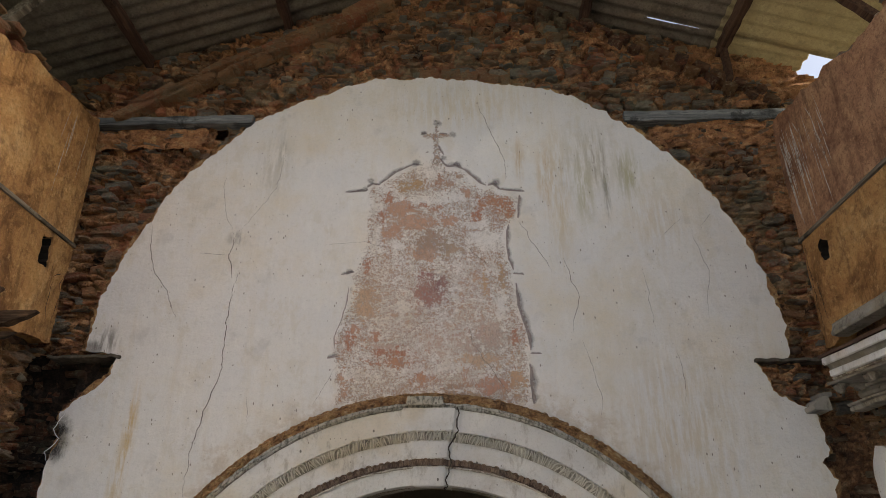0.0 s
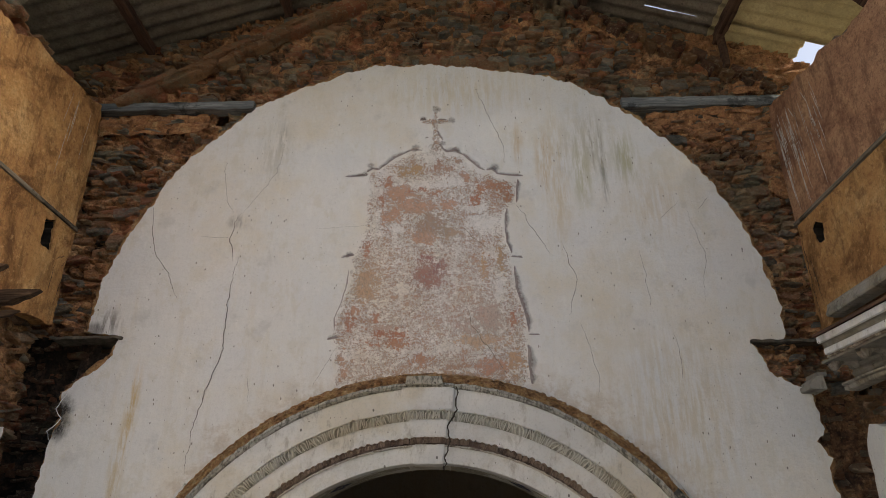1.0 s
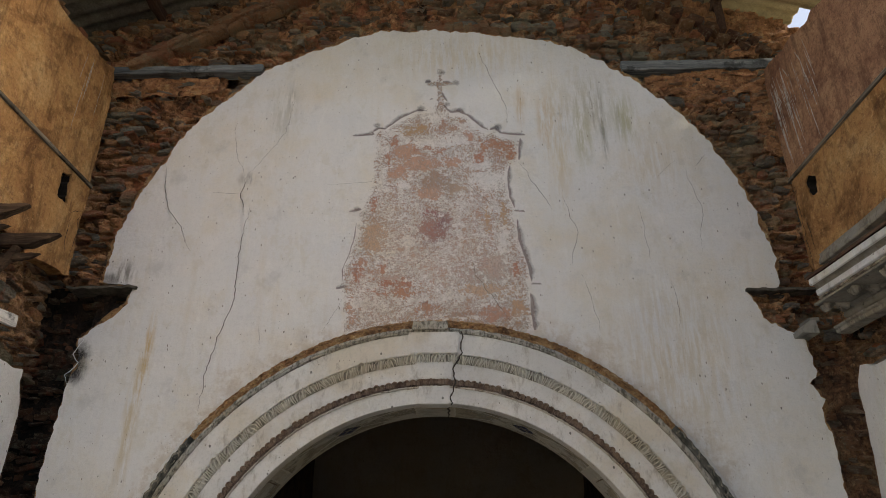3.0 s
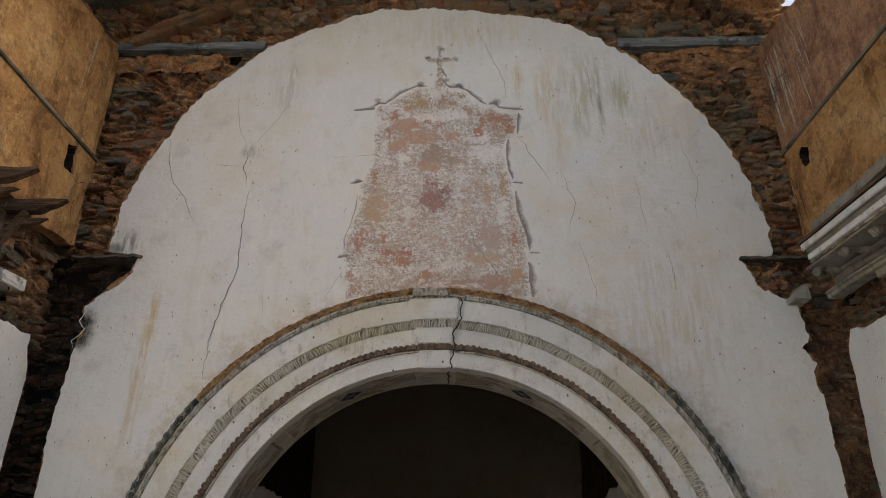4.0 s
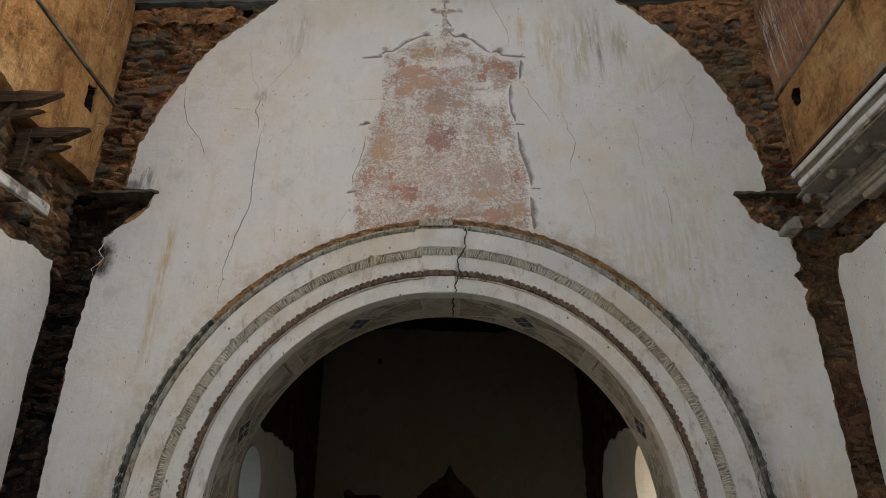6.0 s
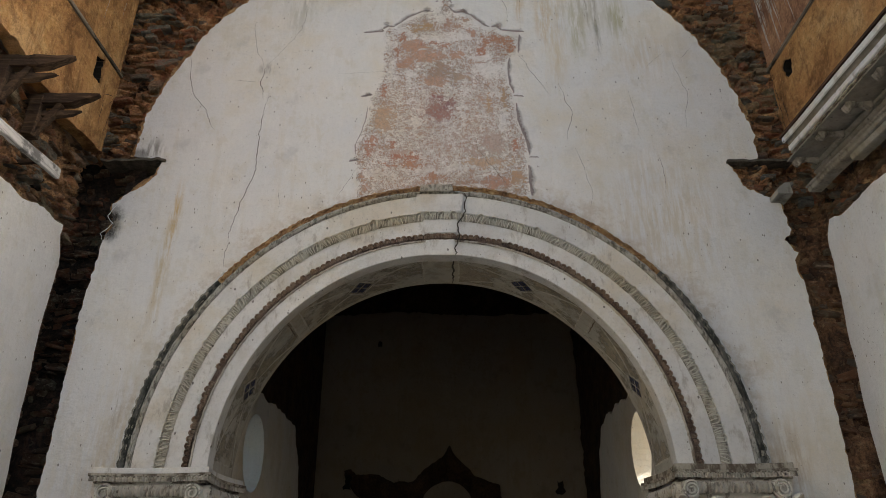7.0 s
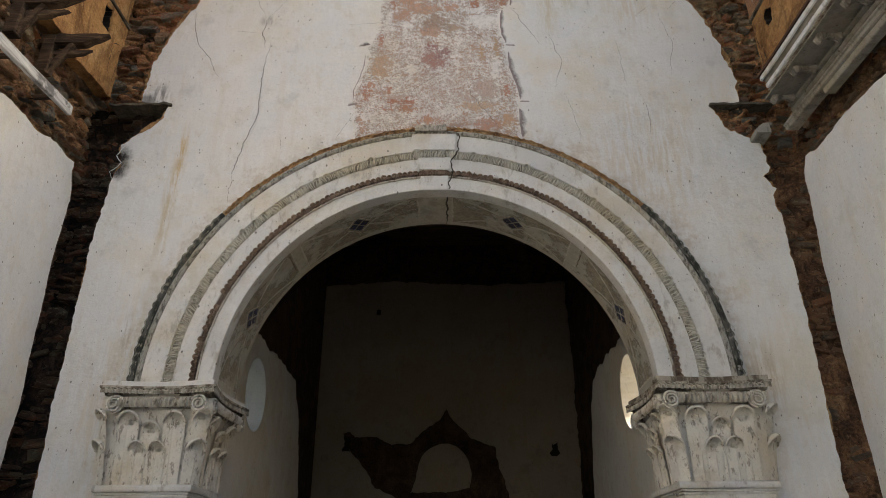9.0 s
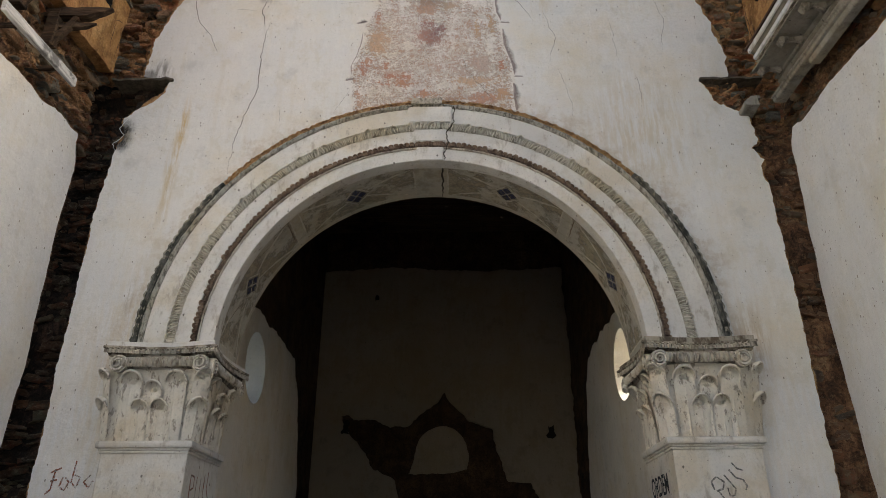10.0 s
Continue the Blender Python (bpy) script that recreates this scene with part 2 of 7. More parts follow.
def stucco(name, tone, soil, amount, scale=5.0, lo=0.45, hi=0.7, grime=0.3):
    """Painted stucco, soiled in blotches and runs, with grime and pocks."""
    k = Nodes(name)
    f = k.noise(scale, 8, 0.72, stretch=(1.6, 1.6, 0.7))
    c = k.noise(1.3, 6, 0.65)
    col = k.ramp(c, [(0.35, tuple(v * w for v, w in zip(tone, (0.90, 0.91, 0.93)))), (0.5, tone), (0.68, tuple(v * w for v, w in zip(tone, (0.93, 0.87, 0.77))))])
    g = k.noise(3.4, 8, 0.78, shift=(2.0, 4.0, 1.0))
    col = k.mix(k.math("MULTIPLY", k.step(g, 0.48, 0.74), grime), col, tuple(v * w for v, w in zip(tone, (0.60, 0.53, 0.42))))
    col = k.mix(k.math("MULTIPLY", k.step(f, lo, hi), amount), col, soil)
    h = k.noise(42, 6, 0.75)
    col = k.mix(k.math("MULTIPLY", k.step(h, 0.5, 0.72), 0.30), col, tuple(v * 0.55 for v in tone))
    col = k.mix(k.math("MULTIPLY", k.spots(9.0, 0.085, 0.6, 5.3, (1, 1, 0.7)), 0.8), col, (0.07, 0.06, 0.05))
    col = k.mix(k.math("MULTIPLY", k.spots(21.0, 0.11, 0.35, 2.3, (1, 1, 0.7)), 0.7), col, (0.09, 0.075, 0.06))
    return k.done(col, 0.9, [(f, 0.25, 0.02), (h, 0.3, 0.008)])


def flaking(name, stops, cover, scale=9.0, wear=0.5, fade=None):
    """Faded paint rubbed thin: the plaster shows through its grain, and it is gone in flakes."""
    k = Nodes(name)
    col = k.ramp(k.noise(4.5, 8, 0.75), stops)
    f = k.noise(scale, 10, 0.8, stretch=(1, 1, 1.3))
    big = k.noise(1.6, 5, 0.6, stretch=(1, 1, 1.6))
    grain = k.noise(55, 4, 0.7)
    a = k.math("ADD", f, k.math("MULTIPLY", k.math("SUBTRACT", big, 0.5), 0.7))
    a = k.step(a, 0.62 - cover * 0.4, 0.86 - cover * 0.4)
    thin = k.step(grain, 0.30, 0.66)
    a = k.math("MULTIPLY", a, k.math("ADD", k.math("MULTIPLY", thin, wear), 1.0 - wear))
    if fade:
        a = k.math("MULTIPLY", a, k.blob(*fade, 0.85))
    return k.done(col, 0.93, alpha=k.math("MULTIPLY", a, 0.95))


def fresco(name):
    """The remains of a wall painting: a rubbed pinkish ground, red, ochre and wine colour left in ragged patches, bare plaster in flakes."""
    k = Nodes(name)
    coarse = k.noise(5.0, 8, 0.72, shift=(4.0, 0.0, 1.0))
    flake = k.noise(17.0, 9, 0.78, stretch=(1.0, 1.0, 1.3))
    grain = k.noise(48.0, 6, 0.78, stretch=(1.0, 1.0, 1.2), shift=(1.0, 0.0, 6.0))
    brush = k.noise(1.0, 7, 0.72, stretch=(5, 5, 26), shift=(2.0, 0.0, 2.0))
    upright = k.noise(1.0, 6, 0.7, stretch=(24, 24, 4), shift=(6.0, 0.0, 3.0))
    # how the colour breaks up: large, middle and fine together, a little brushed
    wear = k.math("ADD", k.math("ADD", k.math("MULTIPLY", coarse, 0.20), k.math("MULTIPLY", flake, 0.34)), k.math("ADD", k.math("MULTIPLY", grain, 0.38), k.math("MULTIPLY", brush, 0.08)))
    wear = k.math("MULTIPLY", k.math("SUBTRACT", wear, 0.5), 4.2)
    col = k.ramp(coarse, [(0.30, (0.62, 0.40, 0.30)), (0.46, (0.70, 0.53, 0.42)), (0.58, (0.67, 0.46, 0.33)), (0.74, (0.60, 0.35, 0.25))])
    col = k.mix(k.math("MULTIPLY", k.step(brush, 0.54, 0.68), 0.4), col, (0.50, 0.285, 0.20))
    col = k.mix(k.math("MULTIPLY", k.step(upright, 0.50, 0.70), 0.30), col, (0.47, 0.38, 0.33))
    col = k.mix(k.math("MULTIPLY", k.step(flake, 0.54, 0.70), 0.40), col, (0.48, 0.28, 0.20))
    col = k.mix(k.math("MULTIPLY", k.step(k.noise(90.0, 4, 0.75), 0.54, 0.70), 0.40), col, (0.38, 0.22, 0.155))
    alpha = k.math("ADD", k.math("MULTIPLY", k.step(wear, -0.50, 0.55), 0.60), 0.10)
    torn = k.warped(7.0, 0.34)
    voids = [((0.55, 7.80), (0.30, 0.17), 1.0), ((-0.36, 7.72), (0.16, 0.07), 0.9), ((-0.57, 7.78), (0.10, 0.20), 0.8), ((0.20, 8.30), (0.34, 0.10), 0.9), ((0.34, 8.50), (0.20, 0.12), 0.8), ((-0.48, 8.42), (0.16, 0.08), 0.9),
             ((0.0, 8.60), (0.16, 0.16), 0.8), ((-0.12, 8.28), (0.22, 0.06), 0.7), ((-0.62, 8.20), (0.10, 0.26), 0.8), ((0.45, 7.98), (0.24, 0.06), 0.8), ((0.86, 8.30), (0.08, 0.08), 0.9), ((-0.31, 7.05), (0.11, 0.09), 0.8),
             ((-0.17, 7.39), (0.05, 0.07), 0.7), ((-0.72, 6.38), (0.26, 0.10), 0.7), ((0.29, 6.44), (0.42, 0.05), 0.7), ((0.69, 6.98), (0.06, 0.30), 0.8), ((0.24, 7.20), (0.03, 0.34), 0.6), ((-0.2, 6.42), (0.5, 0.05), 0.5),
             ((0.2, 6.20), (0.5, 0.035), 0.6), ((-0.6, 6.66), (0.14, 0.04), 0.6), ((0.62, 7.45), (0.12, 0.10), 0.6), ((-0.82, 7.34), (0.05, 0.10), 0.8)]
    for (u, v), (ru, rv), amount in voids:
        m = k.step(k.math("ADD", k.blob((u, 0.0, v), (ru * 1.3, 1.0, rv * 1.3), 0.95, torn), k.math("MULTIPLY", wear, -0.75)), 0.05, 0.95)
        alpha = k.math("MULTIPLY", alpha, k.math("SUBTRACT", 1.0, k.math("MULTIPLY", m, amount * 0.86)))
    red, rust, ochre, wine, brown, pink = (0.41, 0.155, 0.09), (0.44, 0.20, 0.11), (0.48, 0.31, 0.14), (0.30, 0.125, 0.13), (0.27, 0.17, 0.13), (0.57, 0.335, 0.235)
    patches = [((-0.33, 8.17), (0.26, 0.13), pink, 0.75), ((-0.19, 7.99), (0.38, 0.15), pink, 0.75), ((-0.41, 7.90), (0.15, 0.13), pink, 0.75), ((0.16, 8.01), (0.18, 0.09), pink, 0.75), ((-0.05, 7.66), (0.22, 0.16), pink, 0.6),
               ((0.67, 8.23), (0.27, 0.11), rust, 0.95), ((0.80, 8.10), (0.10, 0.11), rust, 0.9), ((0.47, 8.08), (0.11, 0.07), red, 0.9), ((-0.48, 8.29), (0.09, 0.10), red, 0.8), ((-0.10, 8.21), (0.12, 0.045), red, 0.85),
               ((0.04, 8.17), (0.10, 0.05), red, 0.8), ((-0.53, 8.05), (0.05, 0.15), red, 0.8), ((-0.29, 8.42), (0.11, 0.09), ochre, 0.9), ((-0.16, 8.46), (0.07, 0.09), ochre, 0.9), ((0.08, 8.48), (0.03, 0.12), (0.36, 0.19, 0.14), 0.8),
               ((0.19, 8.48), (0.03, 0.10), brown, 0.6), ((0.31, 8.56), (0.03, 0.06), brown, 0.6), ((-0.09, 8.46), (0.03, 0.10), brown, 0.5), ((0.36, 8.36), (0.04, 0.10), (0.42, 0.22, 0.17), 0.6), ((0.03, 7.77), (0.24, 0.16), (0.31, 0.24, 0.19), 0.75),
               ((0.20, 7.70), (0.12, 0.12), (0.36, 0.31, 0.24), 0.6), ((-0.68, 7.50), (0.035, 0.14), red, 0.9), ((-0.04, 7.40), (0.06, 0.06), wine, 0.95), ((-0.02, 7.22), (0.22, 0.22), wine, 0.8), ((0.08, 7.30), (0.08, 0.12), (0.24, 0.12, 0.13), 0.7),
               ((-0.80, 6.70), (0.06, 0.16), red, 0.9), ((-0.74, 6.84), (0.09, 0.06), red, 0.6), ((-0.53, 6.77), (0.05, 0.10), red, 0.85), ((-0.41, 6.59), (0.25, 0.055), red, 0.95), ((-0.33, 6.49), (0.15, 0.085), rust, 0.9),
               ((-0.60, 6.50), (0.20, 0.03), red, 0.8), ((0.79, 6.72), (0.04, 0.20), red, 0.9), ((0.52, 7.28), (0.035, 0.28), ochre, 0.7), ((0.71, 7.35), (0.06, 0.26), (0.40, 0.27, 0.12), 0.65), ((-0.66, 7.11), (0.20, 0.26), (0.54, 0.37, 0.23), 0.7),
               ((-0.07, 6.33), (0.15, 0.075), rust, 0.85), ((0.27, 6.27), (0.22, 0.04), brown, 0.65), ((0.57, 6.26), (0.24, 0.10), (0.50, 0.26, 0.19), 0.85), ((0.81, 6.33), (0.11, 0.15), (0.57, 0.37, 0.22), 0.85), ((0.59, 6.76), (0.16, 0.20), (0.50, 0.45, 0.42), 0.6),
               ((0.36, 6.66), (0.20, 0.05), (0.46, 0.42, 0.40), 0.6), ((-0.5, 6.66), (0.22, 0.04), (0.46, 0.40, 0.37), 0.6), ((-0.86, 6.30), (0.06, 0.18), (0.52, 0.30, 0.20), 0.7), ((0.0, 6.16), (0.8, 0.05), (0.42, 0.29, 0.18), 0.7), ((0.5, 6.52), (0.38, 0.09), (0.58, 0.43, 0.28), 0.6)]
    deep = k.math("MULTIPLY", k.step(k.noise(26.0, 8, 0.8, stretch=(1, 1, 1.6), shift=(8.0, 0.0, 2.0)), 0.46, 0.66), 0.85)
    for (u, v), (ru, rv), c, amount in patches:
        m = k.step(k.math("ADD", k.math("MULTIPLY", k.blob((u, 0.0, v), (ru * 1.5, 1.0, rv * 1.5), 0.95, torn), 0.95), k.math("MULTIPLY", wear, 0.95)), 0.30, 0.80)
        m = k.math("MULTIPLY", m, k.math("ADD", k.math("MULTIPLY", grain, 0.5), 0.62))
        m = k.math("MULTIPLY", m, k.step(k.blob((u, 0.0, v), (ru * 2.2, 1.0, rv * 2.2), 0.9), 0.05, 0.3))
        col = k.mix(k.math("MULTIPLY", m, amount), col, k.mix(deep, c, tuple(q * 0.62 for q in c)))
        alpha = k.math("MAXIMUM", alpha, k.math("MULTIPLY", m, 0.95))
    fleck = k.noise(23.0, 8, 0.8, stretch=(1.4, 1.4, 0.8), shift=(3.0, 0.0, 9.0))
    where = k.step(k.noise(2.4, 4, 0.6, shift=(7.0, 0.0, 4.0)), 0.36, 0.62)
    m = k.math("MULTIPLY", k.step(fleck, 0.57, 0.66), where)
    col = k.mix(k.math("MULTIPLY", m, 0.75), col, (0.43, 0.19, 0.12))
    alpha = k.math("MAXIMUM", alpha, k.math("MULTIPLY", m, 0.7))
    m = k.step(k.noise(31.0, 8, 0.8, stretch=(1.4, 1.4, 1.0), shift=(1.0, 0.0, 5.0)), 0.62, 0.70)
    col = k.mix(k.math("MULTIPLY", m, 0.6), col, (0.25, 0.15, 0.11))
    bare = k.math("MULTIPLY", k.step(k.noise(39.0, 8, 0.8, stretch=(1.5, 1.5, 0.7), shift=(5.0, 0.0, 7.0)), 0.50, 0.62), 0.45)
    alpha = k.math("MULTIPLY", alpha, k.math("SUBTRACT", 1.0, bare))
    rim = k.step(k.math("ADD", k.attribute("inside"), k.math("MULTIPLY", wear, 0.55)), 0.12, 0.5)
    alpha = k.math("MULTIPLY", alpha, rim)
    return k.done(col, 0.93, [(flake, 0.25, 0.006)], alpha=k.math("MINIMUM", alpha, 0.94))


def brushed_shade(name, dark, light):
    """Soft mauve brush shading, darkest along its inner edge."""
    k = Nodes(name)
    f = k.noise(30.0, 6, 0.72)
    col = k.ramp(k.noise(9.0, 6, 0.7), [(0.3, dark), (0.7, light)])
    a = k.attribute("inside")
    a = k.math("MULTIPLY", a, k.math("ADD", k.math("MULTIPLY", k.step(f, 0.30, 0.60), 0.40), 0.60))
    return k.done(col, 0.93, alpha=k.math("MULTIPLY", a, k.step(k.math("ADD", a, k.noise(11.0, 6, 0.7)), 0.35, 0.7)))


M = {}
M["fresco"] = fresco("flaked_fresco")
M["wall"] = lime_plaster("lime_plaster_wall", stains=[
    ((-2.80, 0, 5.85), (0.085, 0.5, 0.62), (0.56, 0.37, 0.12), 1.0),
    ((-2.84, 0, 5.2), (0.11, 0.5, 0.9), (0.52, 0.40, 0.20), 0.7),
    ((1.86, 0, 8.45), (0.06, 0.5, 0.75), (0.20, 0.19, 0.155), 0.85),
    ((1.76, 0, 8.75), (0.04, 0.5, 0.5), (0.22, 0.21, 0.17), 0.7),
    ((2.04, 0, 8.6), (0.04, 0.5, 0.55), (0.30, 0.28, 0.23), 0.6),
    ((-1.66, 0, 8.9), (0.05, 0.5, 0.35), (0.22, 0.21, 0.18), 0.7),
    ((1.72, 0, 8.75), (0.45, 0.5, 0.7), (0.40, 0.37, 0.28), 0.6),
    ((1.35, 0, 8.3), (0.20, 0.5, 1.3), (0.55, 0.43, 0.24), 0.6),
    ((2.35, 0, 8.0), (0.5, 0.5, 0.6), (0.55, 0.44, 0.28), 0.45),
    ((2.3, 0, 5.8), (0.9, 0.5, 1.3), (0.55, 0.45, 0.30), 0.55),
    ((0.3, 0, 9.5), (1.3, 0.5, 0.5), (0.58, 0.48, 0.30), 0.5),
    ((1.22, 0, 8.55), (0.13, 0.5, 0.55), (0.56, 0.41, 0.24), 0.95),
    ((1.62, 0, 8.35), (0.16, 0.5, 0.6), (0.48, 0.45, 0.30), 0.95),
    ((2.12, 0, 8.55), (0.20, 0.5, 0.5), (0.45, 0.43, 0.29), 0.95),
    ((0.95, 0, 8.75), (0.09, 0.5, 0.4), (0.55, 0.41, 0.25), 0.85),
    ((-1.72, 0, 8.75), (0.3, 0.5, 0.6), (0.42, 0.40, 0.34), 0.5),
    ((-3.2, 0, 6.75), (0.22, 0.5, 0.22), (0.12, 0.10, 0.08), 0.8),
    ((-3.42, 0, 5.78), (0.11, 0.5, 0.24), (0.02, 0.018, 0.016), 1.0),
    ((-2.05, 0, 7.85), (0.14, 0.5, 0.12), (0.2, 0.19, 0.17), 0.7),
    ((-2.9, 0, 3.2), (0.5, 0.5, 1.5), (0.56, 0.47, 0.31), 0.6),
    ((0.0, 0, 2.8), (5.0, 0.5, 2.8), (0.67, 0.575, 0.455), 0.85),
    ((3.05, 0, 3.4), (0.25, 0.5, 0.5), (0.42, 0.30, 0.16), 0.6),
    ((-3.0, 0, 3.9), (0.06, 0.5, 0.3), (0.2, 0.19, 0.17), 0.6),
], ring=True, soot=[((-3.47, 0, 5.83), (0.22, 0.5, 0.36), 1.0), ((-3.32, 0, 6.68), (0.20, 0.5, 0.13), 0.6)])
M["side"] = lime_plaster("lime_plaster_side", (0.715, 0.713, 0.705), dirt=0.7)
M["chancel"] = lime_plaster("lime_plaster_chancel", (0.68, 0.64, 0.575), dirt=1.1)
# end wall plaster: tone lowered to hold the chancel's dimness
M["chancel_dim"] = lime_plaster("lime_plaster_chancel_end", (0.32, 0.265, 0.20), dirt=1.6)
# near-black clay: shade of the north corner and wall holes put into colour
M["shade_clay"] = earthy("charred_clay", [(0.30, (0.010, 0.008, 0.007)), (0.5, (0.048, 0.033, 0.024)), (0.64, (0.15, 0.085, 0.057))], 3.0, 0.5, 1.0)
M["jamb"] = lime_plaster("lime_plaster_jamb", (0.72, 0.70, 0.66), dirt=0.5)
M["ochre"] = earthy("ochre_render", [(0.32, (0.22, 0.11, 0.045)), (0.45, (0.47, 0.245, 0.095)), (0.58, (0.56, 0.32, 0.13)), (0.70, (0.66, 0.42, 0.20))], 1.5, 0.55, 0.8, grit=0.35)
M["umber"] = earthy("brown_render", [(0.28, (0.20, 0.10, 0.06)), (0.48, (0.38, 0.205, 0.12)), (0.72, (0.50, 0.30, 0.17))], 1.9, 0.6, 0.55)
M["clay"] = earthy("clay_mortar", [(0.30, (0.06, 0.042, 0.03)), (0.44, (0.26, 0.15, 0.082)), (0.58, (0.42, 0.235, 0.12)), (0.74, (0.56, 0.38, 0.20))], 3.6, 0.55, 1.0)
M["joint"] = earthy("joint_clay", [(0.30, (0.025, 0.016, 0.011)), (0.43, (0.23, 0.115, 0.06)), (0.55, (0.50, 0.25, 0.12)), (0.72, (0.68, 0.43, 0.23))], 3.2, 0.4, 1.0, grit=0.45, tinted=True)
# clay ramp darkened to carry the shade inside the chancel
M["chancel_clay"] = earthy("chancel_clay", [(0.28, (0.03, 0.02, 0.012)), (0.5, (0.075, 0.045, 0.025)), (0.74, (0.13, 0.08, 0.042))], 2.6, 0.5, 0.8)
M["coat"] = earthy("clay_coat", [(0.28, (0.15, 0.07, 0.036)), (0.44, (0.42, 0.21, 0.10)), (0.6, (0.53, 0.27, 0.125)), (0.74, (0.62, 0.41, 0.21))], 4.5, 0.35, 1.0, grit=0.4)
M["rim_clay"] = earthy("rim_clay", [(0.30, (0.13, 0.07, 0.036)), (0.44, (0.38, 0.205, 0.095)), (0.6, (0.51, 0.31, 0.14)), (0.74, (0.64, 0.48, 0.29))], 9.0, 0.2, 1.0, grit=0.35)
STONES = [(0.0, (0.20, 0.205, 0.185)), (0.10, (0.30, 0.30, 0.26)), (0.20, (0.10, 0.088, 0.072)), (0.30, (0.33, 0.20, 0.115)), (0.42, (0.56, 0.30, 0.14)), (0.52, (0.47, 0.17, 0.085)),
          (0.62, (0.17, 0.165, 0.14)), (0.72, (0.36, 0.335, 0.27)), (0.80, (0.44, 0.225, 0.12)), (0.90, (0.13, 0.115, 0.09)), (1.0, (0.54, 0.40, 0.25))]
M["stone"] = rubble("field_stone", STONES, smear=0.4)
M["stone_rest"] = rubble("field_stone_rest", STONES, True, 0.4)
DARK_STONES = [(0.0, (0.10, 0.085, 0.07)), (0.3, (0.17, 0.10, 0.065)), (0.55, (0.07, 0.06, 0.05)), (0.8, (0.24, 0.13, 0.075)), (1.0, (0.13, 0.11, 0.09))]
# dark stones, lowered again to carry the north corner's shade
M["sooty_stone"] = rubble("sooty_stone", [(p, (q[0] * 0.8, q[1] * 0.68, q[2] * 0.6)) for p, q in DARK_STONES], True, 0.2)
M["strip_stone"] = rubble("strip_brick", [(0.0, (0.26, 0.13, 0.07)), (0.3, (0.36, 0.20, 0.10)), (0.55, (0.16, 0.13, 0.10)), (0.8, (0.33, 0.15, 0.075)), (1.0, (0.22, 0.16, 0.10))], True, 0.3)
M["brick"] = rubble("scar_brick", [(0.0, (0.34, 0.16, 0.08)), (0.35, (0.56, 0.33, 0.17)), (0.55, (0.24, 0.11, 0.06)), (0.75, (0.44, 0.17, 0.09)), (1.0, (0.52, 0.33, 0.18))], smear=0.25)
M["strip"] = earthy("strip_clay", [(0.30, (0.05, 0.03, 0.02)), (0.44, (0.17, 0.09, 0.052)), (0.58, (0.33, 0.175, 0.09)), (0.72, (0.44, 0.29, 0.16))], 4.5, 0.4, 1.0)
M["brick_dark"] = rubble("dark_scar_brick", [(0.0, (0.10, 0.055, 0.04)), (0.5, (0.17, 0.085, 0.055)), (0.8, (0.34, 0.19, 0.09)), (1.0, (0.12, 0.075, 0.05))], smear=0.25)
M["tile"] = rubble("tile_shard", [(0.0, (0.34, 0.17, 0.09)), (1.0, (0.44, 0.25, 0.13))])
M["stucco"] = stucco("white_stucco", (0.665, 0.645, 0.61), (0.27, 0.23, 0.175), 0.55, 5.0, 0.54, 0.74)
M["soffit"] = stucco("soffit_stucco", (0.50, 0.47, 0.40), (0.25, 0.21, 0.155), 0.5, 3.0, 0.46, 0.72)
M["leaf_bed"] = stucco("leaf_bed_stucco", (0.52, 0.49, 0.415), (0.10, 0.085, 0.06), 0.7, 9.0, 0.4, 0.66)
M["capital"] = stucco("capital_stucco", (0.70, 0.655, 0.575), (0.13, 0.095, 0.07), 0.65, 13.0, 0.55, 0.68, 0.5)
M["egg"] = stucco("egg_stucco", (0.50, 0.455, 0.38), (0.13, 0.10, 0.07), 0.75, 8.0, 0.48, 0.68, 0.4)
M["roll"] = stucco("roll_stucco", (0.50, 0.46, 0.39), (0.09, 0.07, 0.05), 0.8, 9.0, 0.42, 0.66)
M["abacus"] = stucco("abacus_stucco", (0.42, 0.375, 0.30), (0.09, 0.065, 0.045), 0.9, 7.0, 0.38, 0.62)
M["leafband"] = stucco("leaf_band_stucco", (0.66, 0.62, 0.53), (0.24, 0.195, 0.14), 0.5, 7.0, 0.52, 0.74, 0.2)
M["bead"] = stucco("bead_band_stucco", (0.31, 0.225, 0.165), (0.10, 0.06, 0.042), 0.8, 12.0, 0.4, 0.64)
M["bead_bed"] = stucco("bead_bed_stucco", (0.22, 0.165, 0.13), (0.055, 0.038, 0.03), 0.85, 9.0, 0.4, 0.62)
M["lichen"] = stucco("lichen_stucco", (0.12, 0.118, 0.105), (0.022, 0.024, 0.02), 0.95, 9.0, 0.38, 0.60)
M["cap"] = stucco("cap_stone", (0.44, 0.42, 0.37), (0.07, 0.062, 0.05), 0.8, 19.0, 0.42, 0.66)
M["tooth"] = stucco("pale_lichen_stucco", (0.29, 0.265, 0.215), (0.05, 0.05, 0.042), 0.9, 11.0, 0.42, 0.60)
M["cornice"] = stucco("cornice_paint", (0.66, 0.66, 0.67), (0.22, 0.19, 0.155), 0.5, 5.0, 0.48, 0.75)
# these two greys put the shade under the white cornice into its paint
M["cornice_shaded"] = stucco("cornice_grey", (0.24, 0.222, 0.19), (0.14, 0.12, 0.09), 0.65, 4.0, 0.45, 0.7, 0.5)
